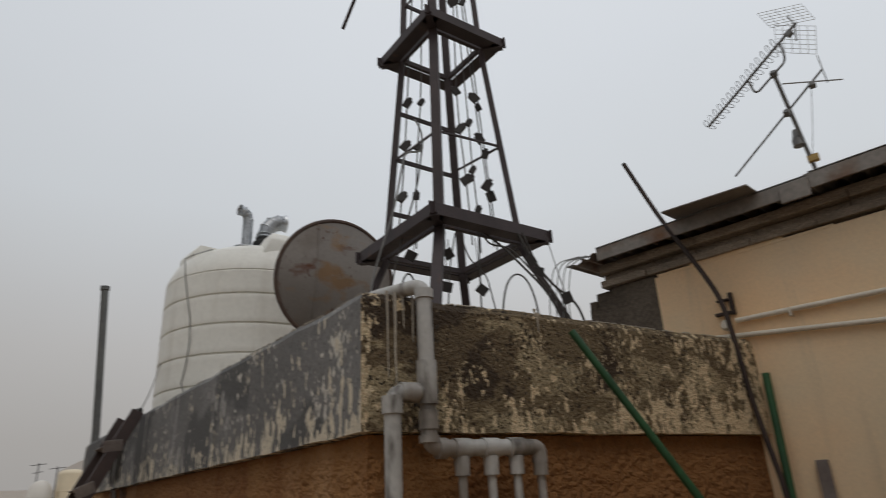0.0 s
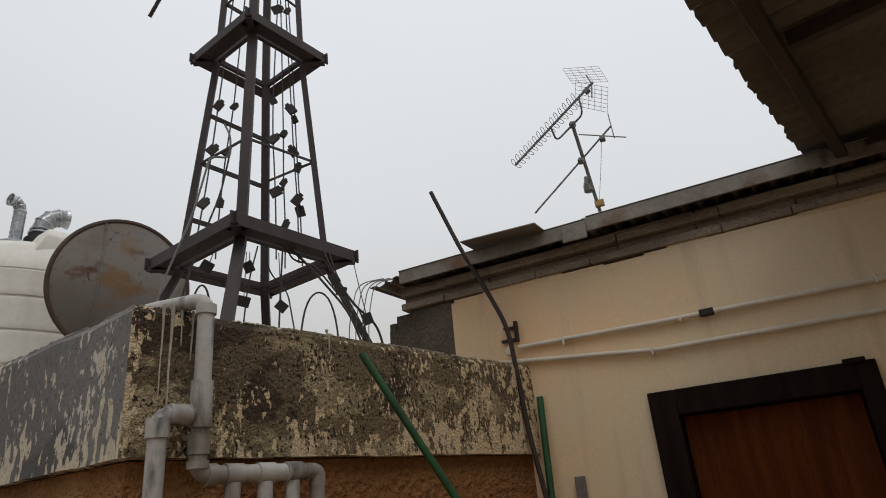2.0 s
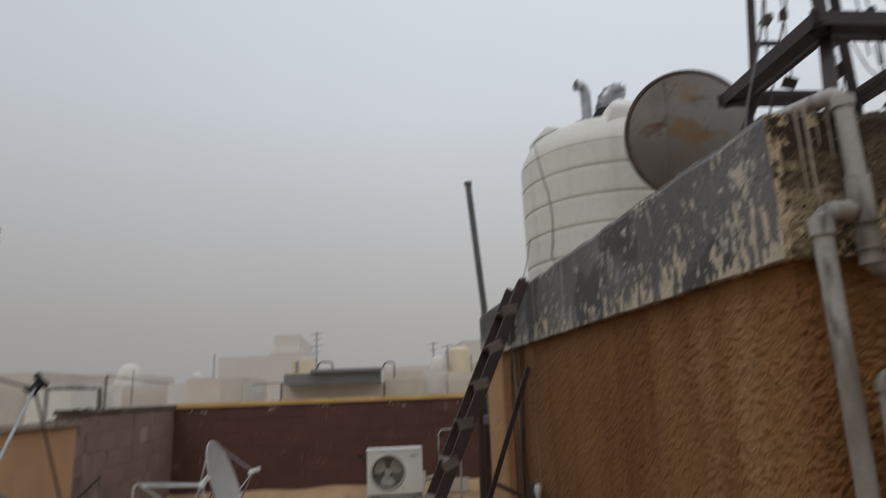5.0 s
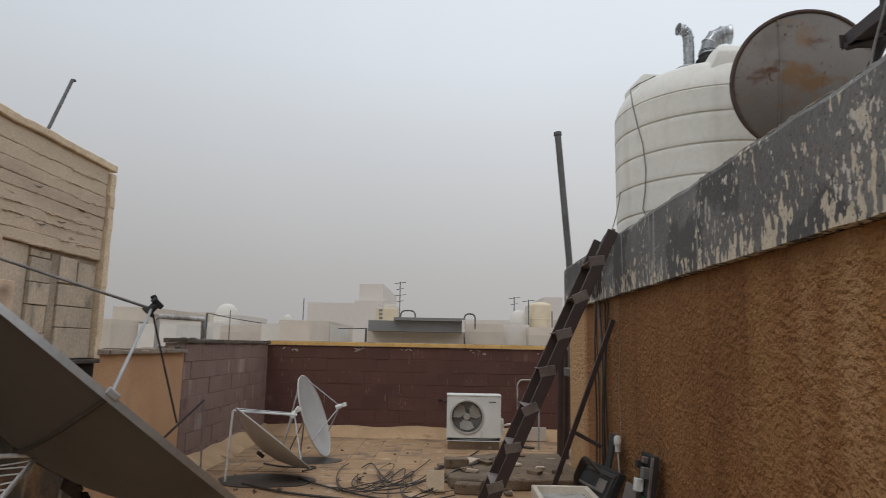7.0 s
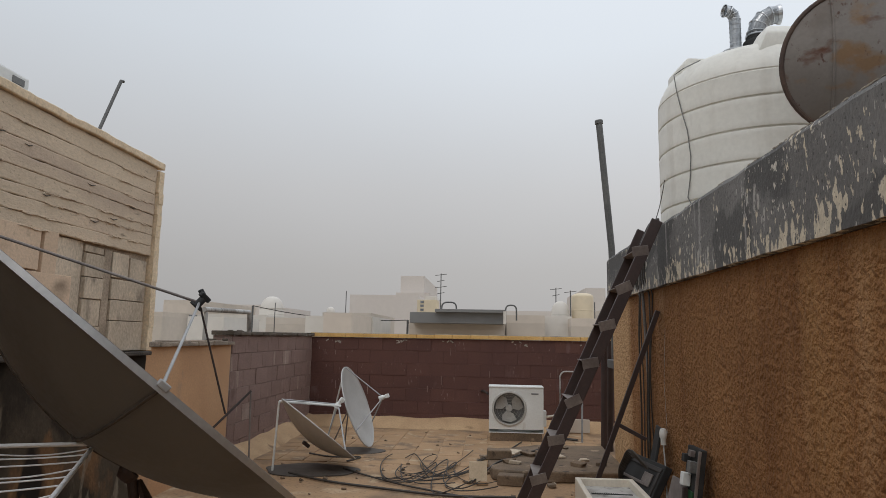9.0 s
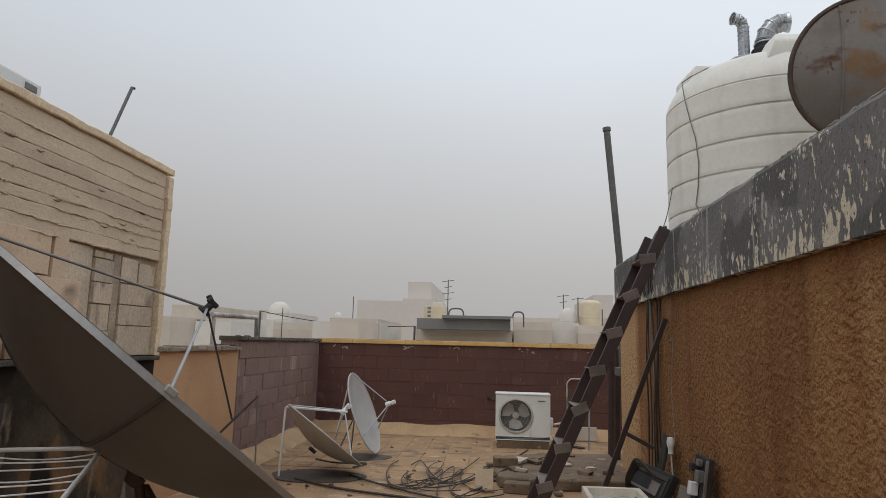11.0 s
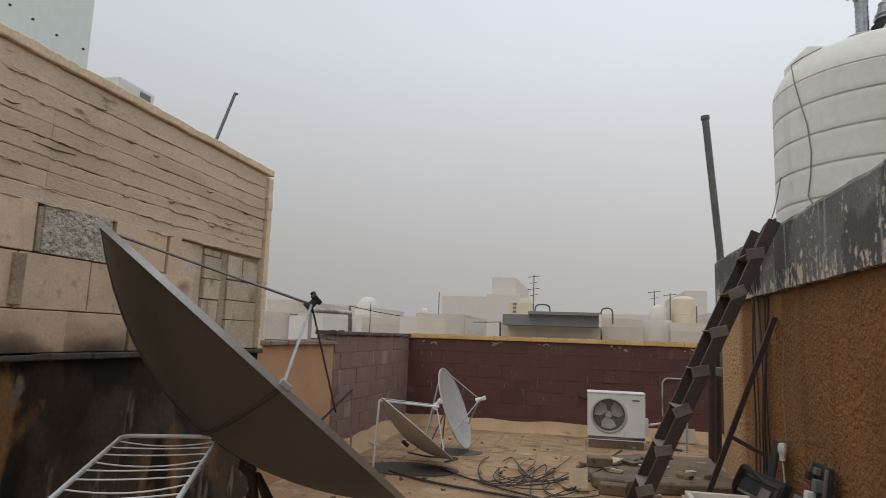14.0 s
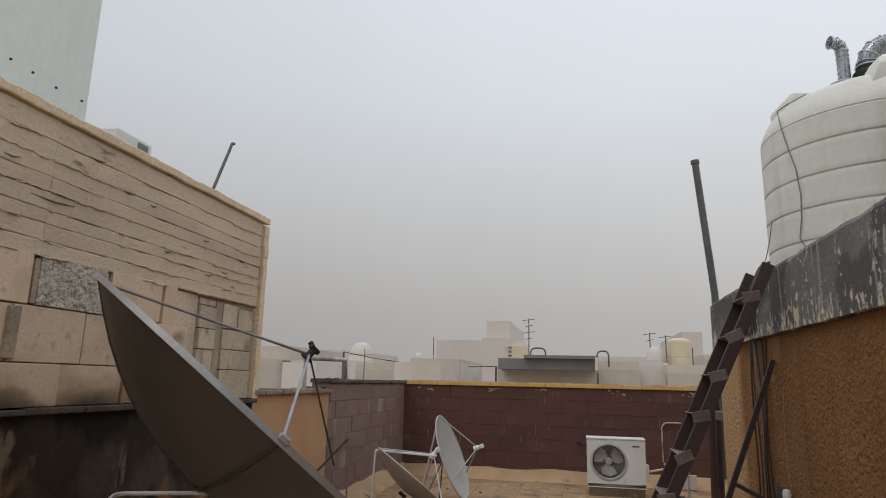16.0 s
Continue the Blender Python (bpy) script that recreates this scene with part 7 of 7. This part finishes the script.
# grey roof shed with handrails
d = 28.0
t = thing("roof_shed", (fx(808, d), d + 1.5, fz(578, d)), "dark grey flat metal roof shed", "shed")
bm = B()
block(bm, fx(724, d), fx(894, d), d + 0.3, d + 3.2, fz(582, d), fz(563, d))
part("body", bm, "far_grey", t)
bm = B()
block(bm, fx(770, d), fx(897, d), d, d + 3.6, fz(563, d) + 0.005, fz(558, d) + 0.02, 0.01)
part("lid", bm, "far_grey", t)
bm = B()
block(bm, fx(892, d), fx(897, d), d - 0.02, d + 0.1, fz(582, d), fz(560, d))
part("post", bm, "far_white", t)
for px0, px1, top in ((779, 806, 543), (897, 917, 547)):
    bm = B()
    tube(bm, rounded([(fx(px0, d), d + 1, fz(575, d)), (fx(px0, d), d + 1, fz(top, d)), (fx(px1, d), d + 1, fz(top, d)), (fx(px1, d), d + 1, fz(575, d))], 0.25), 0.035, 6)
    tagged(part("hoop_rail", bm, "pole"), "grey hoop handrail on a far roof", "handrail", "far handrails")
for px, top, base, dd, arms in ((780, 493, 560, 35, 4), (986, 519, 548, 36, 2), (611, 524, 565, 37, 0), (1012, 524, 570, 34, 1), (485, 545, 575, 38, 0), (1055, 545, 572, 34, 0)):
    t = thing("far_aerial", (fx(px, dd), dd, fz(base + 30, dd)), "thin aerial mast on a far roof", "aerial", "far aerials")
    bm = B()
    tube(bm, [(fx(px, dd), dd, fz(base + 25, dd, px)), (fx(px, dd), dd, fz(top, dd, px))], 0.028, 6)
    part("mast", bm, "pole", t)
    for k in range(arms):
        bm = B()
        z = fz(top + 2 + k * 11, dd, px)
        w = 0.32 if k % 2 == 0 else 0.2
        beam(bm, (fx(px, dd) - w, dd, z - 0.05), (fx(px, dd) + w, dd, z + 0.03), 0.03, 0.03)
        part("arm", bm, "pole", t)
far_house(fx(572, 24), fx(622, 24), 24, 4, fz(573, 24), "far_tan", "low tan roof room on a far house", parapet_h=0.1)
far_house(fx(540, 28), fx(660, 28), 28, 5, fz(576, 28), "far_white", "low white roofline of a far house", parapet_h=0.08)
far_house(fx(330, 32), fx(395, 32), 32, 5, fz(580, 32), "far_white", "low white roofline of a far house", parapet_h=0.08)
t = thing("overhead_line", (fx(445, 30), 30, -9.0), "thin overhead wire slung between two posts", "overhead line")
for px, py in ((445, 556), (722, 578)):
    bm = B()
    tube(bm, [(fx(px, 30), 30, -9.0), (fx(px, 30), 30, fz(py, 30))], 0.05, 8)
    part("post", bm, "pole", t)
bm = B()
tube(bm, sag((fx(445, 30), 30, fz(556, 30)), (fx(722, 30), 30, fz(578, 30)), 0.25), 0.02, 5)
part("wire", bm, "cable", t)

# ---------------------------------------------------------------- blocks and tiles, one by one
def block_mesh(name, w, h, d, mat, bev=0.008):
    bm = B()
    box(bm, Matrix(), w, d, h, 0.0)
    bmesh.ops.bevel(bm, geom=list(bm.edges), offset=bev, segments=1, profile=0.5, affect="EDGES")
    me = bpy.data.meshes.new(name)
    bm.to_mesh(me)
    bm.free()
    me.materials.append(M[mat])
    return me


def piece(name, me, parent, m):
    ob = new(name, me)
    ob.parent = parent
    ob.matrix_parent_inverse = base_of(parent).inverted()
    ob.matrix_basis = m
    return ob


prng = random.Random(21)
full, half_b = block_mesh("wall_block", 0.397, 0.197, 0.05, "maroon", 0.003), block_mesh("wall_half_block", 0.197, 0.197, 0.05, "maroon", 0.003)
for c in range(7):
    z = 0.1 + c * 0.2
    x = -3.1 + (0.0 if c % 2 == 0 else -0.2)
    while x < 1.75:
        if x < -3.11:
            piece("block", half_b, wall_back, Matrix.Translation((x + 0.3, 10.68 + prng.uniform(-0.004, 0.004), z)))
        else:
            piece("block", full, wall_back, Matrix.Translation((x + 0.2, 10.68 + prng.uniform(-0.004, 0.004), z)) @ pose(0, 0, 0, 0, prng.uniform(-0.3, 0.3), 0))
        x += 0.4
full, half_b = block_mesh("side_block", 0.394, 0.195, 0.05, "purple", 0.004), block_mesh("side_half_block", 0.195, 0.195, 0.05, "purple", 0.004)
for c in range(7):
    z = 0.1 + c * 0.2
    y = 7.36 + (0.0 if c % 2 == 0 else -0.2)
    while y < 10.5:
        h = y < 7.3
        m = Matrix.Translation((-3.100 + prng.uniform(-0.005, 0.005), y + (0.3 if h else 0.2), z)) @ pose(0, 0, 0, 0, prng.uniform(-0.6, 0.6), 90)
        piece("block", half_b if h else full, wall_left, m)
        y += 0.4
tile_me = block_mesh("roof_tile", 0.292, 0.02, 0.292, "tile", 0.003)
for i in range(14):
    for k in range(9):
        x, y = -2.72 + i * 0.3, 7.75 + k * 0.3
        if x > 1.2 or (x > -0.3 and y < 8.75 and x < 1.4) or y > 10.3:
            continue
        piece("tile", tile_me, floor, Matrix.Translation((x, y, -0.004 + prng.uniform(-0.003, 0.002))) @ pose(0, 0, 0, 0, prng.uniform(-0.4, 0.4), prng.uniform(-0.6, 0.6)))
